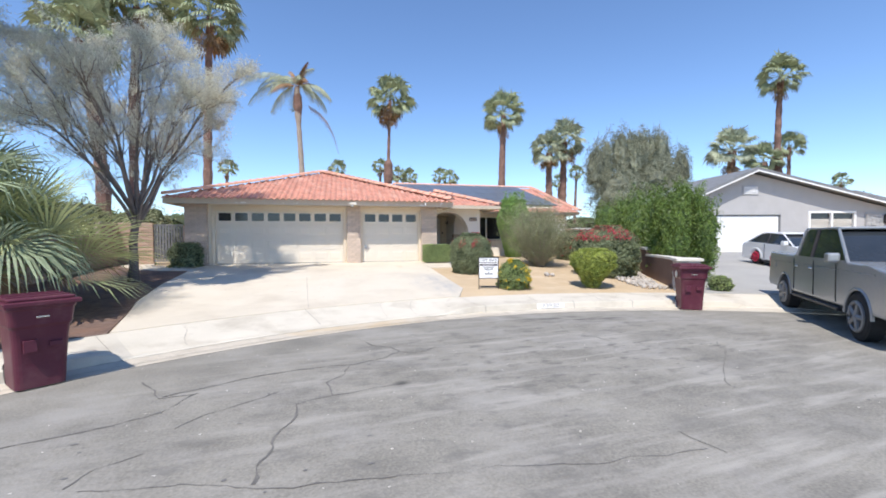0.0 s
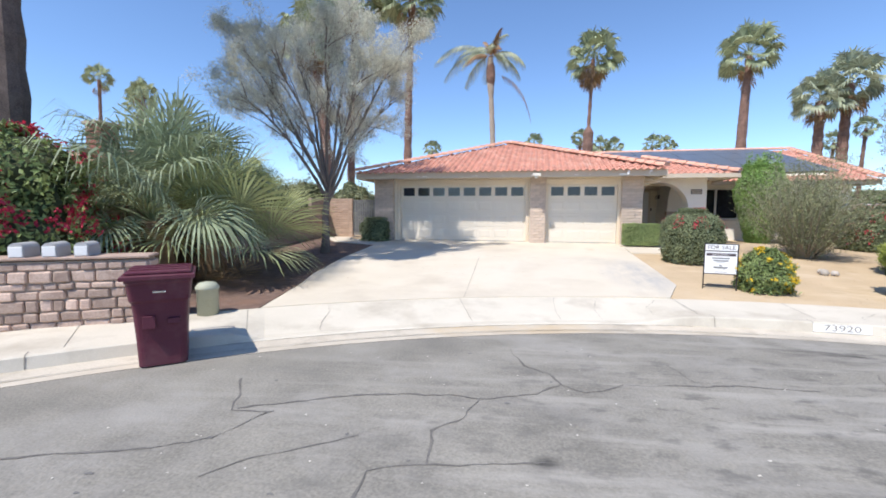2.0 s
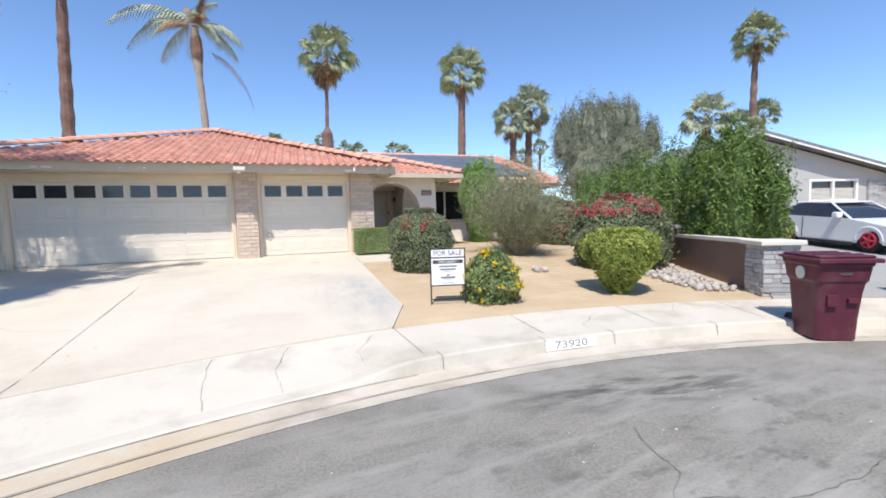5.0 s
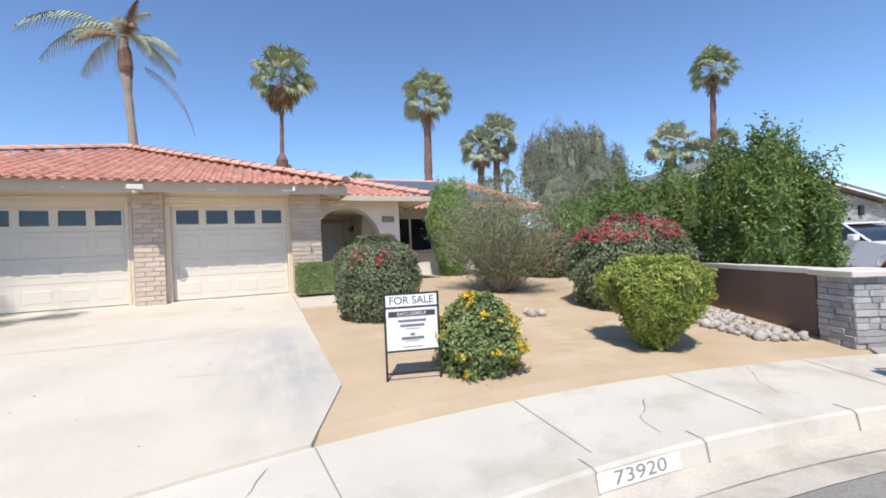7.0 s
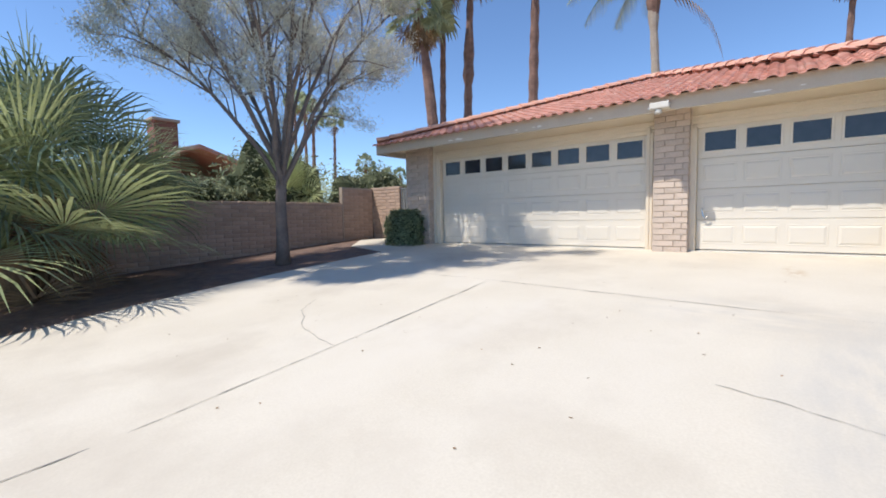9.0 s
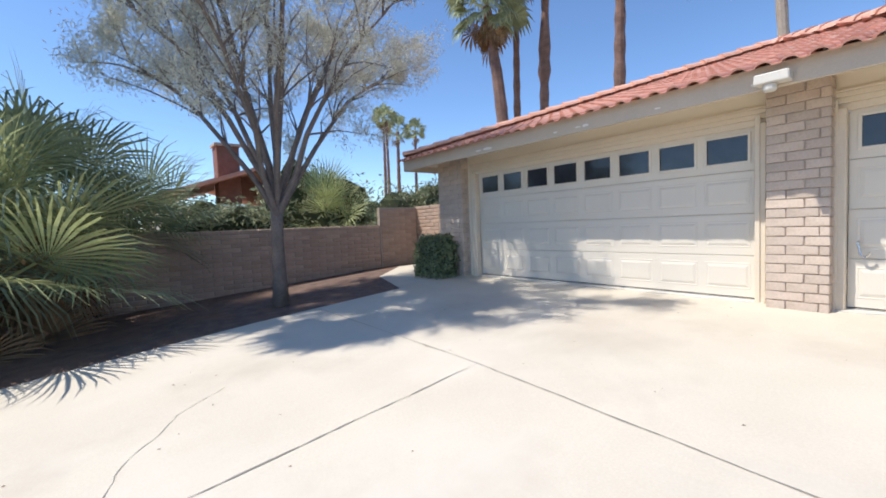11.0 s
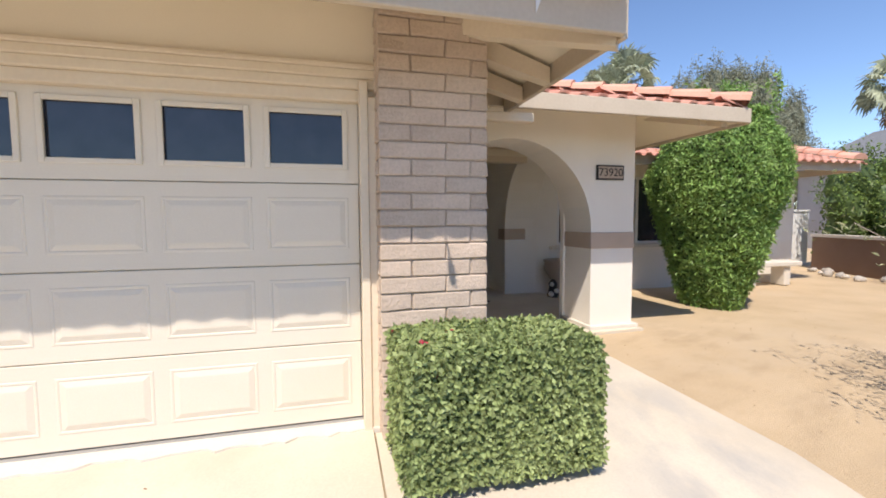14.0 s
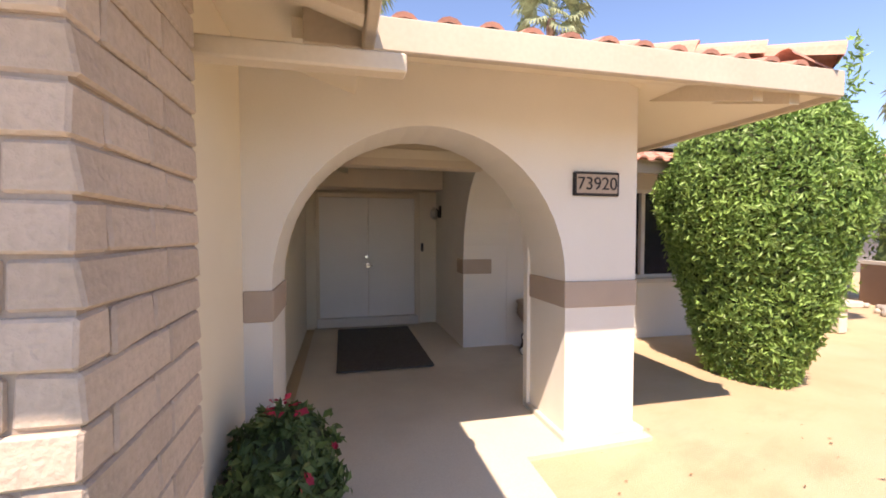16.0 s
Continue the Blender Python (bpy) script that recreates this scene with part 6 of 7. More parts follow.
# ---- garden walls, gate ----
def block_run(name, a, b, h0, h1, th, label, near, seed, base):
    """A wall of slump blocks along a line, from height h0 to h1, each near block a piece of its own."""
    a, b = Vector((*a, 0)), Vector((*b, 0))
    d = (b - a).normalized()
    L = (b - a).length
    ang = math.atan2(d.y, d.x)
    w = tagged(raw_box(name, a, d, L, th - 0.03, h0 - 0.4, h1 - 0.01, MORTAR), label, "wall", "", "structure")
    rnd = random.Random(seed)
    mes = []
    for k in range(3):
        bm = boxbm(-0.195, -th / 2, -0.0465, 0.195, th / 2, 0.0465, bevel=0.013)
        for v in bm.verts:
            v.co += 0.007 * Vector([noise.noise(v.co * 8 + Vector((k * 3, seed, j))) for j in range(3)])
        me = finish(bm, "block")
        me.materials.append(BLOCK)
        mes.append(me)
    half = boxbm(-0.092, -th / 2, -0.0465, 0.092, th / 2, 0.0465, bevel=0.013)
    hm = finish(half, "block")
    hm.materials.append(BLOCK)
    z, row, count = h0, 0, 0
    V, F = [], []
    while z + 0.1 < h1 + 0.03:
        s = 0.0
        while s < L - 0.06:
            ln = 0.2 if (row % 2 and s == 0) else 0.405
            if s + ln > L + 0.02:
                ln = 0.2
            c = a + d * (s + ln / 2)
            if z + 0.05 > base(c.x, c.y) - 0.06:
                me = hm if ln < 0.3 else mes[rnd.randrange(3)]
                m = Matrix.Translation((c.x, c.y, z + 0.05)) @ Matrix.Rotation(ang, 4, "Z")
                if count < near:
                    ob = new("block", me)
                    ob.parent = w
                    ob.matrix_basis = m
                    count += 1
                else:
                    off = sum(len(q) for q in V)
                    V.append([m @ v.co for v in me.vertices])
                    F += [[i + off for i in p.vertices] for p in me.polygons]
            s += ln
        z += 0.103
        row += 1
    if V:
        tagged(raw("block_field", [tuple(p) for q in V for p in q], F, BLOCK, w), kind="stuff")
    return w


def raw_box(name, a, d, L, th, z0, z1, material, parent=None):
    s = Vector((-d.y, d.x, 0)) * th / 2
    P = [a - s, a + d * L - s, a + d * L + s, a + s]
    V = [(p.x, p.y, z) for z in (z0, z1) for p in P]
    F = [(0, 3, 2, 1), (4, 5, 6, 7), (0, 1, 5, 4), (1, 2, 6, 5), (2, 3, 7, 6), (3, 0, 4, 7)]
    return raw(name, V, F, material, parent)


block_run("wall_west", (-8.2, 18.35), (-8.2, 8.6), 0.16, 1.88, 0.16, "tan slump block garden wall in shade", 290, 5, lot)
block_run("wall_west_end", (-8.2, 19.62), (-8.2, 18.37), 0.6, 2.4, 0.17, "higher end of the tan block garden wall", 60, 6, lot)
block_run("wall_gate", (-8.28, 19.72), (-6.98, 19.72), 0.66, 2.42, 0.16, "tan slump block wall beside the gate", 120, 7, lot)
block_run("wall_gate_pier", (-5.78, 19.72), (-5.32, 19.72), 0.66, 2.3, 0.16, "tan slump block pier at the garage", 60, 8, lot)
gate = thing("metal_gate", (-6.4, 19.72, 0.75), "closed grey metal slat gate between block walls", "gate")
bm = bmesh.new()
for q in ((-6.96, 0.78, -6.91, 2.36), (-5.85, 0.78, -5.80, 2.36), (-6.91, 0.82, -5.85, 0.87), (-6.91, 2.3, -5.85, 2.35)):
    box(bm, q[0], 19.69, q[1], q[2], 19.74, q[3], bevel=0.004)
part("gate_frame", bm, GREYROOF, gate)
for i in range(10):
    x = -6.89 + i * 0.104
    part("slat", boxbm(x, 19.705, 0.87, x + 0.075, 19.72, 2.3, bevel=0.003), GREYROOF, gate)

# brown rendered wall of the plot, stepping up towards the back
WALL = [(10.3, 10.72, 1.08), (11.3, 13.1, 1.08), (13.4, 17.2, 1.3), (16.7, 24.5, 1.6)]
low = thing("low_wall", (11.5, 13.1, 0.3), "low brown stucco wall with a cream cap", "wall", kind="structure")
for (x0, y0, z0), (x1, y1, z1) in zip(WALL, WALL[1:]):
    a, b = Vector((x0, y0, 0)), Vector((x1, y1, 0))
    d = (b - a).normalized()
    raw_box("wall_run", a, d, (b - a).length, 0.2, 0.0, z1, BROWNW, low)
    raw_box("wall_cap", a - d * 0.02, d, (b - a).length + 0.04, 0.29, z1 + 0.003, z1 + 0.075, CAP, low)
pier = thing("stone_pier", (10.18, 10.3, 0.2), "grey ledger stone pier with a pale cap", "pillar")
PM = Matrix.Translation((10.18, 10.3, 0)) @ Matrix.Rotation(radians(-28), 4, "Z")
part("core", boxbm(-0.26, -0.26, 0.1, 0.26, 0.26, 1.08, m=PM), LEDGER, pier)
rnd = random.Random(31)
for k in range(11):
    z = 0.19 + k * 0.081
    for side in range(4):
        R = PM @ Matrix.Rotation(side * math.pi / 2, 4, "Z")
        c = -0.28
        while c < 0.27:
            w = min(rnd.uniform(0.12, 0.3), 0.28 - c)
            if w < 0.06:
                break
            p = rnd.uniform(0.005, 0.035)
            part("stone", boxbm(c + 0.003, -0.262 - p, z + 0.003, c + w - 0.003, -0.25, z + 0.078, bevel=0.006, m=R), LEDGER, pier)
            c += w
part("cap", boxbm(-0.35, -0.35, 1.08, 0.35, 0.35, 1.16, bevel=0.012, m=PM), CAP, pier)

ROCK_ME = []
for k in range(7):
    bm = bmesh.new()
    bmesh.ops.create_icosphere(bm, subdivisions=2, radius=1)
    for v in bm.verts:
        u = v.co.normalized()
        v.co = u * (1 + 0.28 * noise.noise(u * 1.3 + Vector((k * 9, 0, 0))) + 0.08 * noise.noise(u * 4 + Vector((k, 5, 0))))
        v.co.z *= 0.62
    me = finish(bm, "rock", True)
    me.materials.append(PEBBLE)
    ROCK_ME.append(me)


def rock(x, y, z, r, seed, group="river rocks along the wall", label="smooth pale river rock on the sand"):
    rn = random.Random(seed)
    ob = new("river_rock", ROCK_ME[rn.randrange(7)])
    ob.matrix_basis = Matrix.Translation((x, y, z)) @ Euler((rn.uniform(-0.3, 0.3), rn.uniform(-0.3, 0.3), rn.uniform(0, 6.28))).to_matrix().to_4x4() @ Matrix.Diagonal((r * rn.uniform(0.85, 1.25), r * 0.85, r * rn.uniform(0.95, 1.35), 1))
    return tagged(ob, label, "rock", group)


rnd = random.Random(8)
count = 0
stones = []
while count < 250:
    t, s = rnd.random(), rnd.random()
    a, b = Vector((10.0, 10.6)), Vector((11.4, 13.6))
    p = a + (b - a) * t
    nrm = Vector((-(b - a).y, (b - a).x)).normalized()
    p += nrm * (0.12 + 1.1 * s * (0.55 + 0.45 * math.sin(math.pi * t)))
    r = rnd.uniform(0.03, 0.068) * (1.35 if s > 0.8 or t < 0.12 else 1)
    if any((p - q).length < 0.97 * (r + e) for q, e in stones) and rnd.random() < 0.97:
        continue
    stones.append((p.copy(), r))
    rock(p.x, p.y, lot(p.x, p.y) + r * 0.5, r, count)
    count += 1
for i in range(40):
    t = rnd.random()
    x, y = 13.4 + 3.0 * t - rnd.uniform(0.2, 0.9), 17.2 + 6.8 * t
    rock(x, y, lot(x, y) + 0.04, rnd.uniform(0.06, 0.13), 500 + i)
for i, (x, y, r) in enumerate(((7.55, 13.7, 0.11), (7.72, 13.62, 0.08), (7.6, 13.9, 0.07))):
    rock(x, y, lot(x, y) + 0.05, r, 700 + i, "stones on the sand", "pale broken stone lying on the sand")

# bits of twig and dry leaf on the sand and drive
rg = np.random.default_rng(44)
n = 500
X, Y = rg.uniform(3.9, 10.5, n), rg.uniform(10.9, 20.5, n)
keep = (Y > 10.9 + 0.0 * X) & ~((X < 4.1) & (Y < 16.5)) & ~((X < 6.4) & (Y > 16.3))
X, Y = X[keep], Y[keep]
P = np.stack([X, Y, np.array([lot(a, b) for a, b in zip(X, Y)]) + 0.002], 1)
V, F = leaves(P, np.tile((0, 0, 1.0), (len(P), 1)), 0.028, 0.4, 0.12, 0.0, rg)
tagged(raw("leaf_litter", V, F, SKIRT), "dry leaf crumbs scattered on the sand", "litter", "", "stuff")
X, Y = rg.uniform(-4.0, 3.8, 90), rg.uniform(11, 18.3, 90)
P = np.stack([X, Y, np.array([lot(a, b) for a, b in zip(X, Y)]) + 0.017], 1)
V, F = leaves(P, np.tile((0, 0, 1.0), (90, 1)), 0.03, 0.5, 0.08, 0.0, rg)
tagged(raw("leaf_litter", V, F, SKIRT), "dry leaf crumbs scattered on the driveway", "litter", "", "stuff")

# ---- sale sign ----
sign = thing("sale_sign", (4.64, 11.74, 0.28), "white for-sale board in a dark metal frame", "sign")
SM = Matrix.Translation((4.645, 11.745, 0)) @ Matrix.Rotation(math.atan2(-0.12, 0.55), 4, "Z")
for x in (-0.285, 0.285):
    part("post", boxbm(x - 0.011, -0.011, 0.2, x + 0.011, 0.011, 1.2, bevel=0.003, m=SM), DARK, sign)
for z in (1.178, 1.035, 0.575, 0.345):
    part("rail", boxbm(-0.274, -0.01, z, 0.274, 0.01, z + 0.018, bevel=0.002, m=SM), DARK, sign)
part("rider_board", boxbm(-0.272, -0.006, 1.055, 0.272, 0.006, 1.176, m=SM), SIGNW, sign)
part("board", boxbm(-0.272, -0.006, 0.595, 0.272, 0.006, 1.033, m=SM), SIGNW, sign)
face = lambda x, z, dy=-0.0075: SM @ Matrix.Translation((x, dy, z)) @ Matrix.Rotation(math.pi / 2, 4, "X")
text("FOR SALE", 0.112, INK, sign, face(0, 1.114), "lettering", depth=0.001)
part("banner", boxbm(-0.25, -0.0085, 0.945, 0.25, -0.0055, 1.005, m=SM), INK, sign, "dark banner")
text("EXCLUSIVELY", 0.052, SIGNW, sign, face(0, 0.973, -0.0095), "banner_lettering", depth=0.001)
for z, w, h in ((0.90, 0.30, 0.026), (0.85, 0.26, 0.026), (0.815, 0.16, 0.006), (0.755, 0.05, 0.025), (0.715, 0.24, 0.03), (0.685, 0.16, 0.006), (0.625, 0.22, 0.008)):
    part("text_line", boxbm(-w / 2, -0.0085, z - h / 2, w / 2, -0.0058, z + h / 2, m=SM), GREYROOF, sign, "grey line of small print")


# ---- wheeled bins ----
def wheeled_bin(x, y, z, ang, label):
    """A two-wheeled cart: tapered body with a collar, hinged lid, rear bar and wheels. Front looks along -y of its own."""
    t = thing("wheeled_bin", (x, y, z), label, "bin", "maroon wheeled bins")
    M = Matrix.Translation((x, y, z)) @ Matrix.Rotation(ang, 4, "Z")
    bm = bmesh.new()
    rings = []
    for k, (hw, hd, zz, off) in enumerate(((0.235, 0.25, 0.02, 0.02), (0.245, 0.26, 0.3, 0.015), (0.262, 0.29, 0.62, 0.01), (0.272, 0.305, 0.74, 0.0), (0.29, 0.33, 0.78, 0.0), (0.305, 0.36, 0.96, 0.0), (0.32, 0.375, 0.98, 0.0), (0.32, 0.375, 1.03, 0.0))):
        r = 0.07
        ring_p = []
        for cx, cy, a0 in ((hw - r, hd - r, 0), (-hw + r, hd - r, 90), (-hw + r, -hd + r, 180), (hw - r, -hd + r, 270)):
            for s in range(5):
                a = radians(a0 + 22.5 * s)
                ring_p.append(bm.verts.new(M @ Vector((cx + r * math.cos(a), cy + r * math.sin(a) + off, zz))))
        rings.append(ring_p)
    for a, b in zip(rings, rings[1:]):
        for j in range(20):
            bm.faces.new((a[j], a[(j + 1) % 20], b[(j + 1) % 20], b[j]))
    bm.faces.new(rings[0][::-1])
    bm.faces.new(rings[-1])
    body = part("body", bm, MAROON, t)
    for f in body.data.polygons:
        f.use_smooth = False
    lb = bmesh.new()
    box(lb, -0.345, -0.41, 1.032, 0.345, 0.40, 1.065, bevel=0.012, m=M)
    box(lb, -0.31, -0.36, 1.063, 0.31, 0.36, 1.10, bevel=0.025, m=M, seg=2)
    box(lb, -0.345, -0.425, 1.012, 0.345, -0.40, 1.06, bevel=0.006, m=M)
    lid = part("lid", lb, MAROON, t, "ridged maroon lid, shut")
    for k in range(3):
        part("lid_rib", boxbm(-0.28, -0.2 + 0.2 * k, 1.098, 0.28, -0.17 + 0.2 * k, 1.112, bevel=0.004, m=M), MAROON, lid)
    hb = bmesh.new()
    tube(hb, [M @ Vector((-0.24, 0.40, 1.0)), M @ Vector((-0.24, 0.47, 1.02)), M @ Vector((0.24, 0.47, 1.02)), M @ Vector((0.24, 0.40, 1.0))], [0.018] * 4, 8)
    part("handle", hb, MAROON, t)
    for s in (-1, 1):
        wb = bmesh.new()
        tube(wb, [M @ Vector((s * 0.165, 0.30, 0.13)), M @ Vector((s * 0.225, 0.30, 0.13))], [0.13, 0.13], 18)
        wh = part("wheel", wb, RUBBER, t)
        cb = bmesh.new()
        tube(cb, [M @ Vector((s * 0.22, 0.30, 0.13)), M @ Vector((s * 0.232, 0.30, 0.13))], [0.07, 0.06], 14)
        part("rim", cb, DARK, wh)
    part("catch_bar", boxbm(-0.06, -0.345, 0.86, 0.06, -0.335, 0.885, bevel=0.004, m=M @ Matrix.Translation((0, -0.01, 0))), CHROME, t, "small pale label plate")
    for q in ((-0.17, 0.46, -0.05, 0.6), (0.06, 0.5, 0.18, 0.56)):
        part("moulded_mark", boxbm(q[0], -0.31, q[1], q[2], -0.272, q[3], bevel=0.004, m=M), MAROON, t)
    return t, M


wheeled_bin(-3.22, 6.38, 0.0, radians(42), "maroon plastic wheeled bin standing in the gutter")
b2, BM2 = wheeled_bin(8.78, 8.74, 0.0, radians(-28), "maroon plastic wheeled bin near the neighbour's drive")
bm = bmesh.new()
tube(bm, [BM2 @ Vector((-0.315, -0.02, 0.86)), BM2 @ Vector((-0.303, -0.02, 0.86))], [0.085, 0.085], 20)
part("round_emblem", bm, CAP, b2, "round pale emblem on the side")

# ---- stone letterbox wall and pedestal ----
mail = thing("stone_letterbox_wall", (-4.9, 6.75, 0.2), "low rubble stone wall carrying letterboxes", "wall")
a, b = Vector((-6.1, 6.02, 0)), Vector((-4.3, 7.2, 0))
d = (b - a).normalized()
MM = Matrix.Translation(a) @ Matrix.Rotation(math.atan2(d.y, d.x), 4, "Z")
LW = (b - a).length
part("core", boxbm(0.02, 0.03, 0.1, LW - 0.02, 0.45, 1.08, m=MM), MORTAR, mail)
rnd = random.Random(14)
z = 0.18
while z < 1.05:
    h = rnd.uniform(0.09, 0.17)
    h = min(h, 1.1 - z)
    x = 0.0
    while x < LW - 0.03:
        w = min(rnd.uniform(0.12, 0.36), LW - x)
        if LW - x - w < 0.08:
            w = LW - x
        p = rnd.uniform(0, 0.03)
        bm = boxbm(x + 0.008, -p, z + 0.007, x + w - 0.008, 0.06, z + h - 0.007, bevel=0.018, m=MM)
        for v in bm.verts:
            v.co += 0.010 * Vector([noise.noise(v.co * 7 + Vector((j * 3, 1, 2))) for j in range(3)])
        part("stone", bm, RUBBLE, mail)
        x += w
    bm = boxbm(LW - 0.06, 0.04, z + 0.007, LW + rnd.uniform(0, 0.03), 0.46, z + h - 0.007, bevel=0.015, m=MM)
    part("stone", bm, RUBBLE, mail)
    z += h
part("cap", boxbm(-0.03, -0.03, 1.1, LW + 0.03, 0.48, 1.14, bevel=0.012, m=MM), RUBBLE, mail)
for i in range(3):
    x = 0.62 + i * 0.34
    lb = thing("letterbox", MM @ Vector((x + 0.1, 0.2, 1.14)), "grey metal letterbox on the stone wall", "letterbox", "letterboxes on the wall")
    bm = bmesh.new()
    prof = [(-0.08, 1.14), (0.08, 1.14), (0.08, 1.26)] + [(0.08 * math.cos(radians(q)), 1.26 + 0.07 * math.sin(radians(q))) for q in range(20, 180, 20)] + [(-0.08, 1.26)]
    prism(bm, [MM @ Vector((x + 0.1 + u, 0.02, v)) for u, v in prof], MM.to_3x3() @ Vector((0, 0.4, 0)))
    part("body", bm, GREYSTUCCO, lb)
    part("door", boxbm(x + 0.03, 0.005, 1.15, x + 0.17, 0.018, 1.28, bevel=0.004, m=MM), WHITE, lb)
ped = thing("cable_pedestal", (-3.83, 7.75, 0.2), "pale green plastic cable pedestal", "utility box")
bm = bmesh.new()
lathe(bm, -3.83, 7.75, [(0.15, 0.15), (0.15, 0.58), (0.165, 0.585), (0.165, 0.62), (0.12, 0.68), (0.03, 0.7)], 18)
part("body", bm, mat("pale_green_plastic", (0.42, 0.43, 0.33), (0.36, 0.37, 0.28), 0.6, 4, 60, 0.1), ped, "", True)
bigp = palm(-8.35, 8.3, 13.5, 0.24, 2.6, 60, "big fan palm with a dark thick trunk", (0, 0), 40, 0.8, BARKT, None, 0.21)

# ---- porch things ----
MATF = mat("grey_brown_matting", (0.12, 0.108, 0.10), (0.08, 0.072, 0.068), 0.95, 20, 140, 0.6)
mt = thing("door_mat", (5.6, 23.2, 0.76), "dark ribbed door mat before the entry door", "mat")
part("rug", boxbm(5.03, 22.17, 0.757, 6.14, 24.25, 0.772, bevel=0.004), MATF, mt)
pot = thing("plant_urn", (7.66, 22.72, 0.73), "tan urn beside the porch wall", "urn")
bm = bmesh.new()
lathe(bm, 7.66, 22.72, [(0.13, 0.72), (0.1, 0.8), (0.08, 0.95), (0.16, 1.08), (0.24, 1.2), (0.22, 1.32), (0.25, 1.37), (0.2, 1.38)], 18)
part("body", bm, BAND, pot, "", True)
orn = thing("garden_ornament", (7.42, 22.42, 0.73), "small black and white garden ornament", "ornament")
bm = bmesh.new()
lathe(bm, 7.42, 22.42, [(0.08, 0.725), (0.1, 0.78), (0.07, 0.9), (0.08, 0.98), (0.03, 1.05)], 12)
part("body", bm, DARK, orn, "", True)
for dx, dy, z, r in ((-0.07, -0.06, 0.8, 0.05), (0.02, -0.09, 0.86, 0.045), (-0.05, -0.05, 0.97, 0.04)):
    bm = bmesh.new()
    bmesh.ops.create_icosphere(bm, subdivisions=2, radius=r, matrix=Matrix.Translation((7.42 + dx, 22.42 + dy, z)))
    part("white_patch", bm, WHITE, orn, "white painted patch", True)
bench = thing("garden_bench", (12.5, 22.5, 0.73), "plain concrete bench against the white wall", "bench")
part("seat", boxbm(11.6, 22.3, 1.12, 13.1, 22.72, 1.22, bevel=0.015), CAP, bench)
for x in (11.8, 12.7):
    part("leg", boxbm(x, 22.36, 0.72, x + 0.16, 22.66, 1.12, bevel=0.012), CAP, bench)
bp = block_run("wall_far_pier", (14.4, 25.2), (15.4, 25.2), 0.66, 2.35, 0.2, "tan block pier beside a white gate", 90, 9, lot)
wg = thing("white_gate", (16.2, 25.3, 0.73), "white panel gate beside the block pier", "gate")
part("panel", boxbm(15.42, 25.2, 0.76, 17.4, 25.26, 2.3, bevel=0.01), WHITE, wg)
part("top_rail", boxbm(15.42, 25.17, 2.303, 17.4, 25.29, 2.36, bevel=0.006), WHITE, wg)


# ---- neighbouring houses ----
NM = Matrix.Translation((7.26, 27.64, 0)) @ Matrix.Rotation(radians(-14.07), 4, "Z")
nh = thing("grey_house", NM @ Vector((22, 0, 0.45)), "grey stucco house with a low gable and white trim", "house")
NO = lambda *a, **k: boxbm(*a, m=NM, **k)


def quad_prism(pts, push):
    bm = bmesh.new()
    prism(bm, [NM @ Vector(p) for p in pts], NM.to_3x3() @ Vector(push))
    return bm


part("wall", quad_prism([(16.75, 0, 0.3), (17.38, 0, 0.3), (17.38, 0, 3.22), (22.68, 0, 3.22), (22.68, 0, 0.3), (24.55, 0, 0.3), (24.55, 0, 3.4), (27.65, 0, 3.4), (27.65, 0, 0.3), (31.5, 0, 0.3), (31.5, 0, 3.25), (20.6, 0, 6.0), (16.75, 0, 4.25)], (0, 0.25, 0)), GREYSTUCCO, nh)
part("wall", NO(24.55, 0, 0.3, 27.65, 0.25, 2.15), GREYSTUCCO, nh)
part("wall", NO(16.75, 0.25, 0.3, 16.95, 8, 4.1), GREYSTUCCO, nh)
part("wall", NO(31.3, 0.25, 0.3, 31.5, 8, 3.6), GREYSTUCCO, nh)
part("wall", NO(16.75, 7.9, 0.3, 31.5, 8, 3.6), GREYSTUCCO, nh)
part("roof", quad_prism([(16.3, -0.7, 4.2), (20.6, -0.7, 6.12), (20.6, -0.7, 6.3), (16.3, -0.7, 4.38)], (0, 9, 0)), GREYROOF, nh, "flat grey concrete roof tiles")
part("roof", quad_prism([(20.6, -0.7, 6.12), (32.6, -0.7, 3.1), (32.6, -0.7, 3.28), (20.6, -0.7, 6.3)], (0, 9, 0)), GREYROOF, nh)
part("rake_board", quad_prism([(16.3, -0.74, 4.1), (20.6, -0.74, 6.02), (20.6, -0.74, 6.11), (16.3, -0.74, 4.19)], (0, 0.04, 0)), WHITE, nh)
part("rake_board", quad_prism([(20.6, -0.74, 6.02), (32.6, -0.74, 3.0), (32.6, -0.74, 3.09), (20.6, -0.74, 6.11)], (0, 0.04, 0)), WHITE, nh)
ngd = part("garage_door", NO(17.45, 0.12, 0.42, 22.6, 0.2, 3.15), WHITE, nh, "white garage door, closed")
for k in range(4):
    part("leaf", NO(17.46, 0.1, 0.45 + k * 0.675, 22.59, 0.125, 0.45 + k * 0.675 + 0.665, bevel=0.006), WHITE, ngd)
nv = part("gable_vent", NO(20.05, -0.05, 4.55, 21.15, 0.0, 5.15, bevel=0.01), GREYSTUCCO, nh, "pale louvred gable vent")
for k in range(5):
    part("slat", NO(20.15, -0.075, 4.62 + k * 0.1, 21.05, -0.045, 4.68 + k * 0.1), WHITE, nv)
nw = part("window", NO(24.6, 0.1, 2.2, 27.6, 0.12, 3.36), GLASS, nh, "white framed window with pale blinds")
bm = bmesh.new()
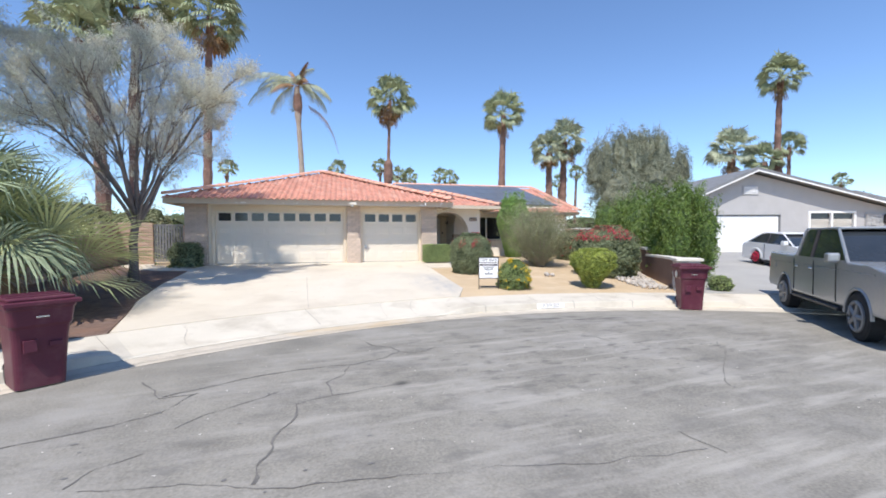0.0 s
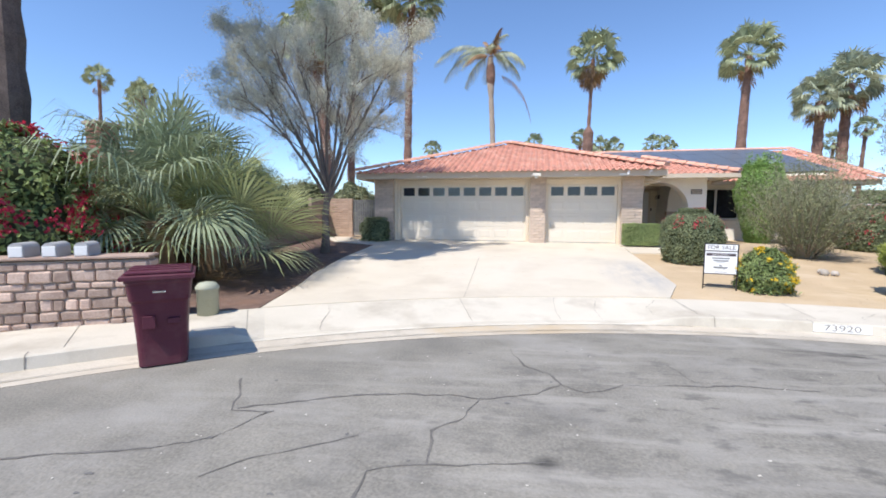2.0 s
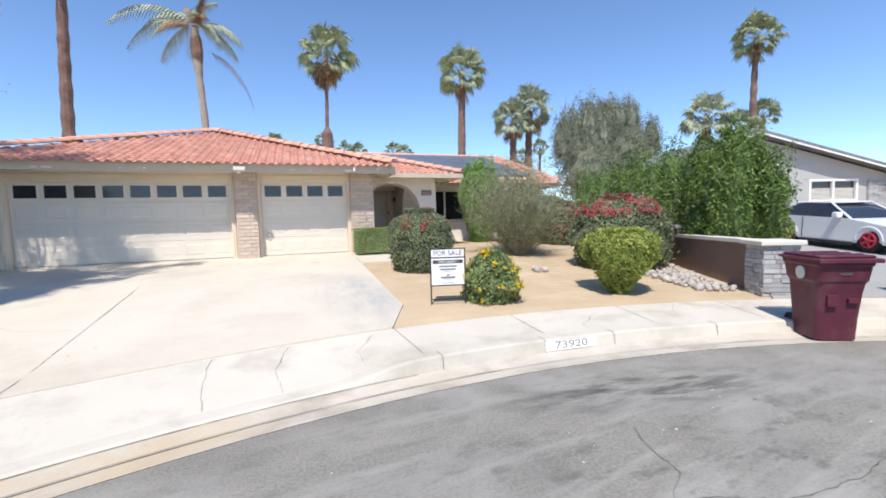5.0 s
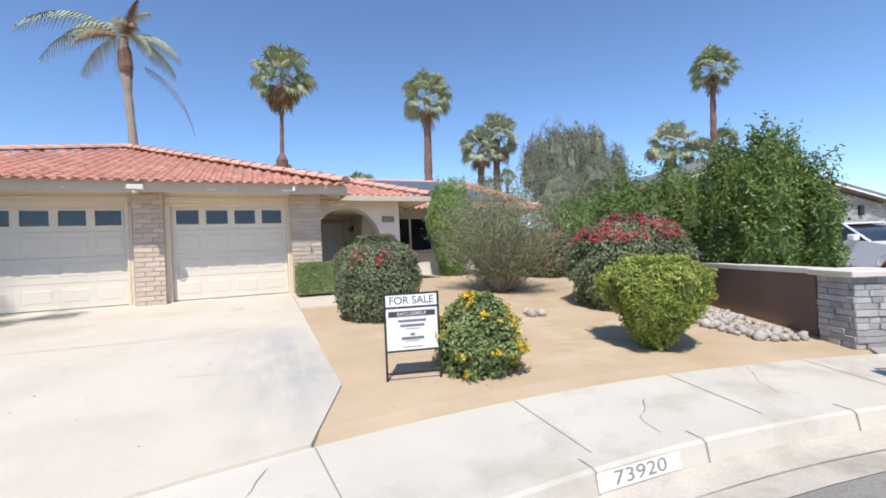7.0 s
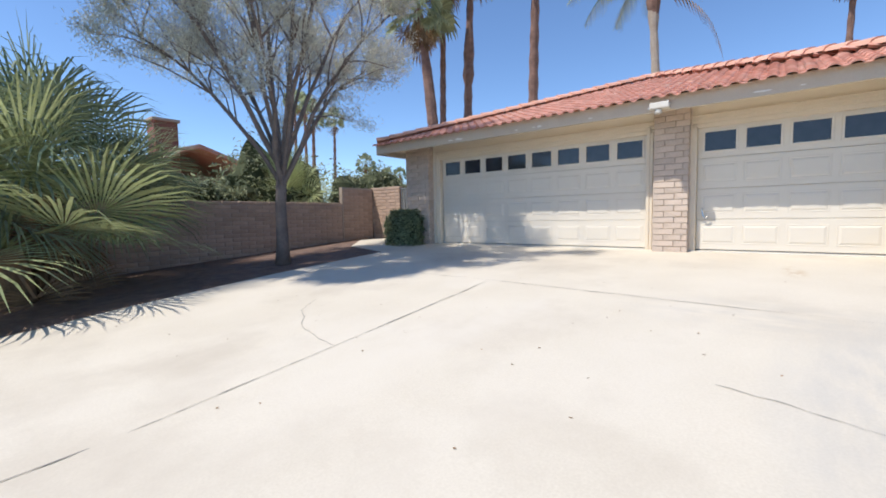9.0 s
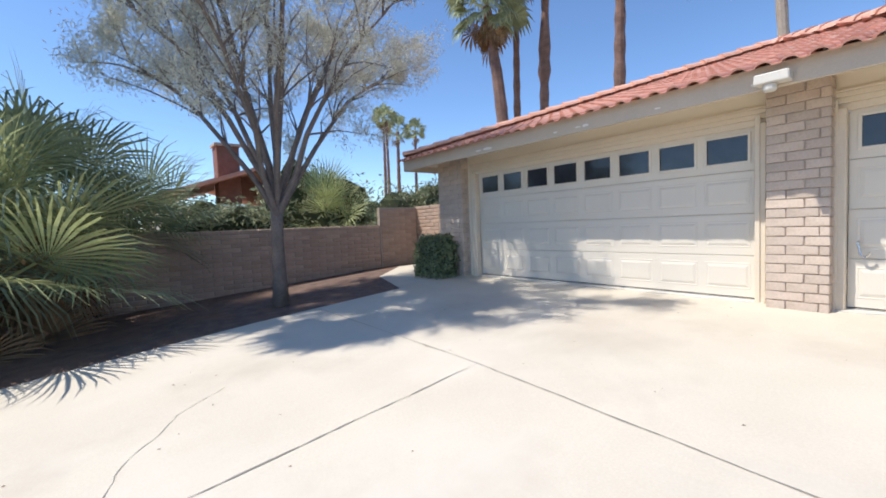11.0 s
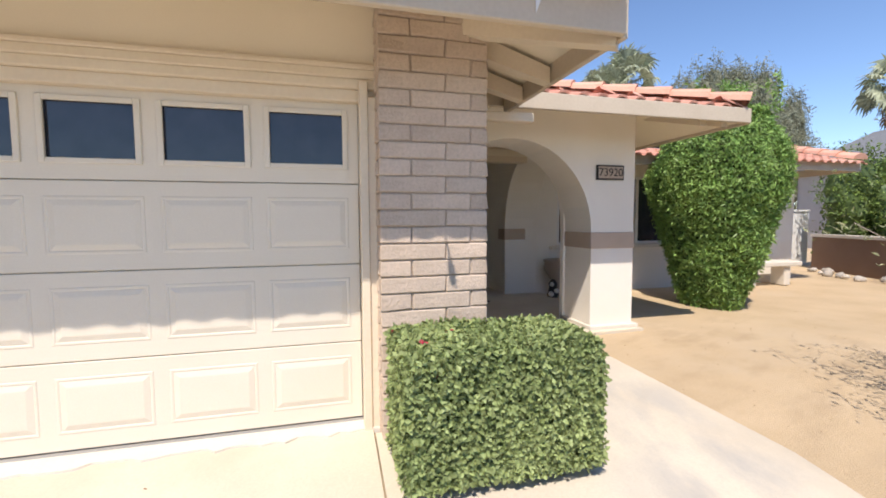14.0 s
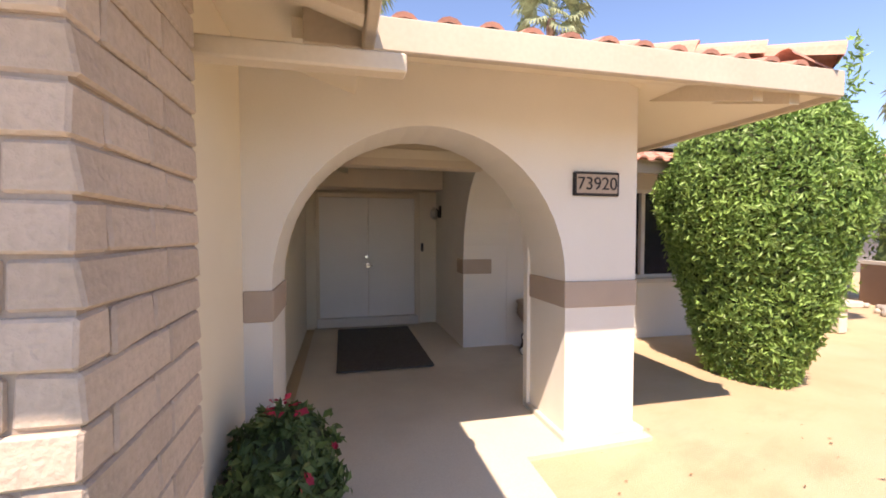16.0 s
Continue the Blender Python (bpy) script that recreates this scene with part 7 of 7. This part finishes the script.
for q in ((24.5, 2.1, 24.64, 3.45), (27.56, 2.1, 27.7, 3.45), (26.02, 2.24, 26.14, 3.32), (24.64, 2.1, 27.56, 2.24), (24.64, 3.32, 27.56, 3.45)):
    box(bm, q[0], -0.05, q[1], q[2], 0.12, q[3], m=NM)
part("window_frame", bm, WHITE, nw)
for k in range(9):
    for q in ((24.7, 25.98), (26.2, 27.5)):
        part("blind", NO(q[0], 0.075, 2.26 + k * 0.075, q[1], 0.095, 2.31 + k * 0.075), CAP, nw)
st = part("stone_cladding", NO(28.3, -0.09, 0.3, 31.5, -0.005, 3.3), LEDGER, nh, "grey ledger stone cladding")
rnd = random.Random(3)
for k in range(25):
    x = 28.3
    while x < 31.4:
        w = min(rnd.uniform(0.25, 0.7), 31.5 - x)
        part("stone", NO(x + 0.01, -0.12 - rnd.uniform(0, 0.04), 0.5 + k * 0.112, x + w - 0.01, -0.088, 0.5 + k * 0.112 + 0.1), LEDGER, st)
        x += w
part("wall_lantern", NO(29.4, -0.32, 2.6, 29.7, -0.13, 3.2, bevel=0.04), DARK, nh, "dark wall lantern")
part("roof", quad_prism([(25.0, 7.5, 4.3), (40.0, 7.5, 4.3), (40.0, 12.5, 6.0), (25.0, 12.5, 6.0)], (0, 0, 0.18)), GREYROOF, nh, "grey tiled roof of the rear wing")
part("wall", NO(25.3, 8.1, 0.3, 39.7, 12.4, 4.4), GREYSTUCCO, nh)

oh = thing("red_roofed_house", (-18.2, 17.8, 0.6), "shaded house with red tile roof and chimney beyond the wall", "house")
part("wall", boxbm(-24.2, 13.8, 0.4, -15.4, 20.2, 2.9), STUCCO, oh)
bm = bmesh.new()
prism(bm, [(-25.2, 13.0, 2.9), (-14.8, 13.0, 2.9), (-14.8, 17.0, 4.2), (-25.2, 17.0, 4.2)], (0, 0, 0.15))
prism(bm, [(-25.2, 17.0, 4.2), (-14.8, 17.0, 4.2), (-14.8, 21.0, 2.9), (-25.2, 21.0, 2.9)], (0, 0, 0.15))
part("roof", bm, TILE, oh)
part("chimney", boxbm(-16.4, 15.8, 3.0, -15.65, 16.6, 5.2, bevel=0.02), REDBRICK, oh, "red brick chimney")
part("chimney_cap", boxbm(-16.47, 15.73, 5.2, -15.58, 16.67, 5.3), MORTAR, oh)


# ---- vehicles ----
PAINTW = mat("white_car_paint", (0.78, 0.78, 0.78), (0.76, 0.76, 0.76), 0.22, 2, 20, 0.0, spec=0.6)
PAINTS = mat("silver_truck_paint", (0.36, 0.37, 0.375), (0.33, 0.34, 0.345), 0.27, 2, 20, 0.0, metal=0.5, spec=0.6)
CARGLASS = mat("tinted_car_glass", (0.03, 0.035, 0.042), (0.02, 0.025, 0.03), 0.05, 1, 5, 0.0, spec=0.7)
ALLOY = mat("dull_alloy_wheel", (0.30, 0.30, 0.30), (0.24, 0.24, 0.24), 0.45, 5, 40, 0.0, metal=0.5)
REDRIM = mat("red_wheel", (0.50, 0.035, 0.07), (0.40, 0.025, 0.05), 0.35, 5, 40, 0.0)


def arch_outline(profile, wheels, r, z0):
    """A side outline whose sill is cut by round wheel arches. profile: the upper line from front to rear."""
    pts = []
    xf, xr = profile[0][0], profile[-1][0]
    pts.append((xr, z0))
    for wx in sorted(wheels):
        for k in range(11):
            a = math.pi - math.pi * k / 10
            pts.append((wx + r * math.cos(a), max(z0, 0.0) + r * math.sin(a) * 1.02))
    pts.append((xf, z0))
    return pts + list(profile)


def vehicle(name, M, label, cat, paint, outline, half, cabin, wheels, wr, rimmat, lights, extra=None, tumble=0.16):
    """A car in its own frame: x forward, y left, z up. cabin: side points of the glasshouse, low line then roof."""
    t = thing(name, M.translation, label, cat)
    bm = bmesh.new()
    prism(bm, [(x, -half, z) for x, z in outline], (0, 2 * half, 0))
    es = [e for e in bm.edges if abs(e.verts[0].co.y - e.verts[1].co.y) < 1e-6]
    bmesh.ops.bevel(bm, geom=es, offset=0.06, segments=3, affect="EDGES", profile=0.5)
    bmesh.ops.transform(bm, matrix=M, verts=bm.verts)
    part("body", bm, paint, t, "", False)

    def cab(shrink, z_add, pts):
        bm = bmesh.new()
        zb, zt = min(z for _, z in pts), max(z for _, z in pts)
        L, R = [], []
        for x, z in pts:
            w = half - 0.05 - tumble * (z - zb) / (zt - zb) - shrink
            L.append(bm.verts.new((x, w, z + z_add)))
            R.append(bm.verts.new((x, -w, z + z_add)))
        n = len(pts)
        bm.faces.new(L)
        bm.faces.new(R[::-1])
        for i in range(n):
            bm.faces.new((L[i], R[i], R[(i + 1) % n], L[(i + 1) % n]))
        bmesh.ops.transform(bm, matrix=M, verts=bm.verts)
        return bm

    part("glasshouse", cab(0.0, 0, cabin), CARGLASS, t, "tinted windows")
    zb, zt = min(z for _, z in cabin), max(z for _, z in cabin)
    top = [p for p in cabin if p[1] > zt - 0.1]
    xf, xr = max(p[0] for p in top), min(p[0] for p in top)
    wt = half - 0.05 - tumble
    part("roof", boxbm(xr - 0.05, -wt - 0.01, zt - 0.02, xf + 0.05, wt + 0.01, zt + 0.035, bevel=0.03, m=M, seg=2), paint, t)
    fx, rx = max(p[0] for p in cabin), min(p[0] for p in cabin)
    for s in (-1, 1):
        w0 = s * (half - 0.045)
        w1 = s * (wt + 0.006)
        mid = (xf + xr) / 2
        for (a0, a1) in ((fx, xf), (mid - 0.05, mid - 0.1), (rx, xr)):
            pb = bmesh.new()
            tube(pb, [M @ Vector((a0, w0, zb)), M @ Vector((a1, w1, zt))], [0.032, 0.028], 6)
            part("pillar", pb, DARK if a0 == mid - 0.05 else paint, t)
        for wx in wheels:
            wb = bmesh.new()
            tube(wb, [M @ Vector((wx, s * (half - 0.24), wr)), M @ Vector((wx, s * (half - 0.22), wr)), M @ Vector((wx, s * (half - 0.02), wr)), M @ Vector((wx, s * half, wr))], [wr * 0.9, wr, wr, wr * 0.9], 24)
            wh = part("wheel", wb, RUBBER, t, "black tyre")
            rb = bmesh.new()
            tube(rb, [M @ Vector((wx, s * (half - 0.03), wr)), M @ Vector((wx, s * (half + 0.006), wr))], [wr * 0.64, wr * 0.6], 20)
            part("rim", rb, DARK, wh)
            for k in range(5):
                a = k * 1.2566
                sb = bmesh.new()
                tube(sb, [M @ Vector((wx, s * (half + 0.004), wr)), M @ Vector((wx + wr * 0.6 * math.cos(a), s * (half + 0.012), wr + wr * 0.6 * math.sin(a)))], [0.05, 0.035], 6)
                part("spoke", sb, rimmat, wh)
            ob = bmesh.new()
            n = 24
            tube(ob, [M @ Vector((wx + wr * 0.6 * math.cos(2 * math.pi * k / n), s * (half + 0.008), wr + wr * 0.6 * math.sin(2 * math.pi * k / n))) for k in range(n + 1)], [0.03] * (n + 1), 6)
            part("rim_edge", ob, rimmat, wh)
        for wx in wheels:
            fb = bmesh.new()
            tube(fb, [M @ Vector((wx + wr * 1.15 * math.cos(math.pi * k / 14), s * (half - 0.012), wr + wr * 1.15 * math.sin(math.pi * k / 14))) for k in range(15)], [0.032] * 15, 6)
            part("wheel_arch", fb, paint, t)
        part("mirror", boxbm(fx - 0.42, s * (half + 0.08) - 0.1, zb + 0.02, fx - 0.22, s * (half + 0.08) + 0.1, zb + 0.2, bevel=0.04, m=M, seg=2), paint, t)
    for nm, q, mt_ in lights:
        part(nm, boxbm(*q, bevel=0.02, m=M), mt_, t)
    return t


d = Vector((-0.61, -0.79, 0)).normalized()
left = Vector((-d.y, d.x, 0))
half = 1.0
o = Vector((11.2, 8.3, 0.0)) + left * half
TM = Matrix(((d.x, left.x, 0, o.x), (d.y, left.y, 0, o.y), (0, 0, 1, o.z), (0, 0, 0, 1)))
up_line = [(4.55, 0.5), (4.64, 0.78), (4.62, 1.12), (4.5, 1.24), (4.0, 1.29), (3.25, 1.33), (3.15, 1.28), (0.62, 1.28), (0.6, 1.34), (-1.15, 1.36), (-1.2, 0.6)]
LAMPM = mat("lamp_lens", (0.75, 0.76, 0.78), (0.6, 0.61, 0.63), 0.12, 4, 20, 0.0, spec=0.7)
truck = vehicle("pickup_truck", TM, "silver four-door pickup truck parked at the kerb", "truck", PAINTS, arch_outline(up_line, (0.0, 3.65), 0.47, 0.48), half, [(3.2, 1.27), (2.75, 1.6), (2.35, 1.86), (2.1, 1.92), (1.0, 1.93), (0.74, 1.88), (0.62, 1.27)], (0.0, 3.65), 0.41, ALLOY, [("headlight", (4.3, -0.98, 0.92, 4.585, -0.62, 1.14), LAMPM), ("headlight", (4.3, 0.62, 0.92, 4.585, 0.98, 1.14), LAMPM), ("grille", (4.5, -0.6, 0.78, 4.63, 0.6, 1.12), DARK), ("bumper", (4.5, -0.97, 0.48, 4.72, 0.97, 0.72), PAINTS), ("bumper", (-1.35, -0.95, 0.5, -1.18, 0.95, 0.72), CHROME), ("door_handle", (1.55, -1.03, 1.08, 1.75, -0.995, 1.12), CHROME), ("door_handle", (0.75, -1.03, 1.08, 0.95, -0.995, 1.12), CHROME), ("door_seam", (1.78, -1.004, 0.55, 1.79, -0.99, 1.26), DARK), ("door_seam", (2.82, -1.004, 0.55, 2.83, -0.99, 1.26), DARK), ("side_step", (0.7, -1.05, 0.4, 3.0, -0.9, 0.47), DARK), ("belt_crease", (-0.9, -1.008, 1.15, 4.2, -0.992, 1.165), PAINTS), ("fuel_flap", (-0.75, -1.006, 0.98, -0.6, -0.99, 1.12), PAINTS), ("door_seam", (0.66, -1.004, 0.55, 0.67, -0.99, 1.26), DARK), ("valance", (0.55, -0.99, 0.42, 3.1, -0.93, 0.53), RUBBER), ("tail_light", (-1.21, -1.0, 0.95, -1.1, -0.85, 1.25), REDRIM)])
part("chassis", boxbm(-1.0, -0.75, 0.32, 4.3, 0.75, 0.55, m=TM), RUBBER, truck)

d = Vector((-0.30, -0.954, 0)).normalized()
left = Vector((-d.y, d.x, 0))
half = 0.9
o = Vector((18.8, 15.3, 0.53)) + left * half
tilt = math.atan2(0.42 - 0.56, 2.75)
CM = Matrix(((d.x, left.x, 0, o.x), (d.y, left.y, 0, o.y), (0, 0, 1, o.z), (0, 0, 0, 1))) @ Matrix.Rotation(-tilt, 4, "Y")
car_line = [(3.6, 0.28), (3.68, 0.5), (3.6, 0.68), (3.2, 0.82), (2.1, 0.95), (1.0, 0.96), (-0.3, 0.98), (-0.85, 0.95), (-0.98, 0.8), (-0.95, 0.3)]
car = vehicle("coupe_car", CM, "white low coupe with red wheels on the drive", "car", PAINTW, arch_outline(car_line, (0.0, 2.75), 0.37, 0.22), half, [(2.15, 0.94), (1.7, 1.18), (1.3, 1.34), (0.95, 1.40), (0.45, 1.41), (0.1, 1.37), (-0.3, 1.23), (-0.75, 0.97)], (0.0, 2.75), 0.34, REDRIM, [("headlight", (3.2, -0.9, 0.6, 3.6, -0.55, 0.72), GLASS), ("headlight", (3.2, 0.55, 0.6, 3.6, 0.9, 0.72), GLASS), ("grille", (3.55, -0.45, 0.42, 3.69, 0.45, 0.6), DARK), ("air_intake", (3.5, -0.85, 0.28, 3.67, -0.5, 0.42), DARK), ("air_intake", (3.5, 0.5, 0.28, 3.67, 0.85, 0.42), DARK), ("door_seam", (0.55, -0.904, 0.3, 0.56, -0.89, 0.95), DARK), ("sill", (0.45, -0.93, 0.16, 2.3, -0.8, 0.24), DARK)], None, 0.2)
part("chassis", boxbm(-0.7, -0.7, 0.14, 3.3, 0.7, 0.3, m=CM), RUBBER, car)
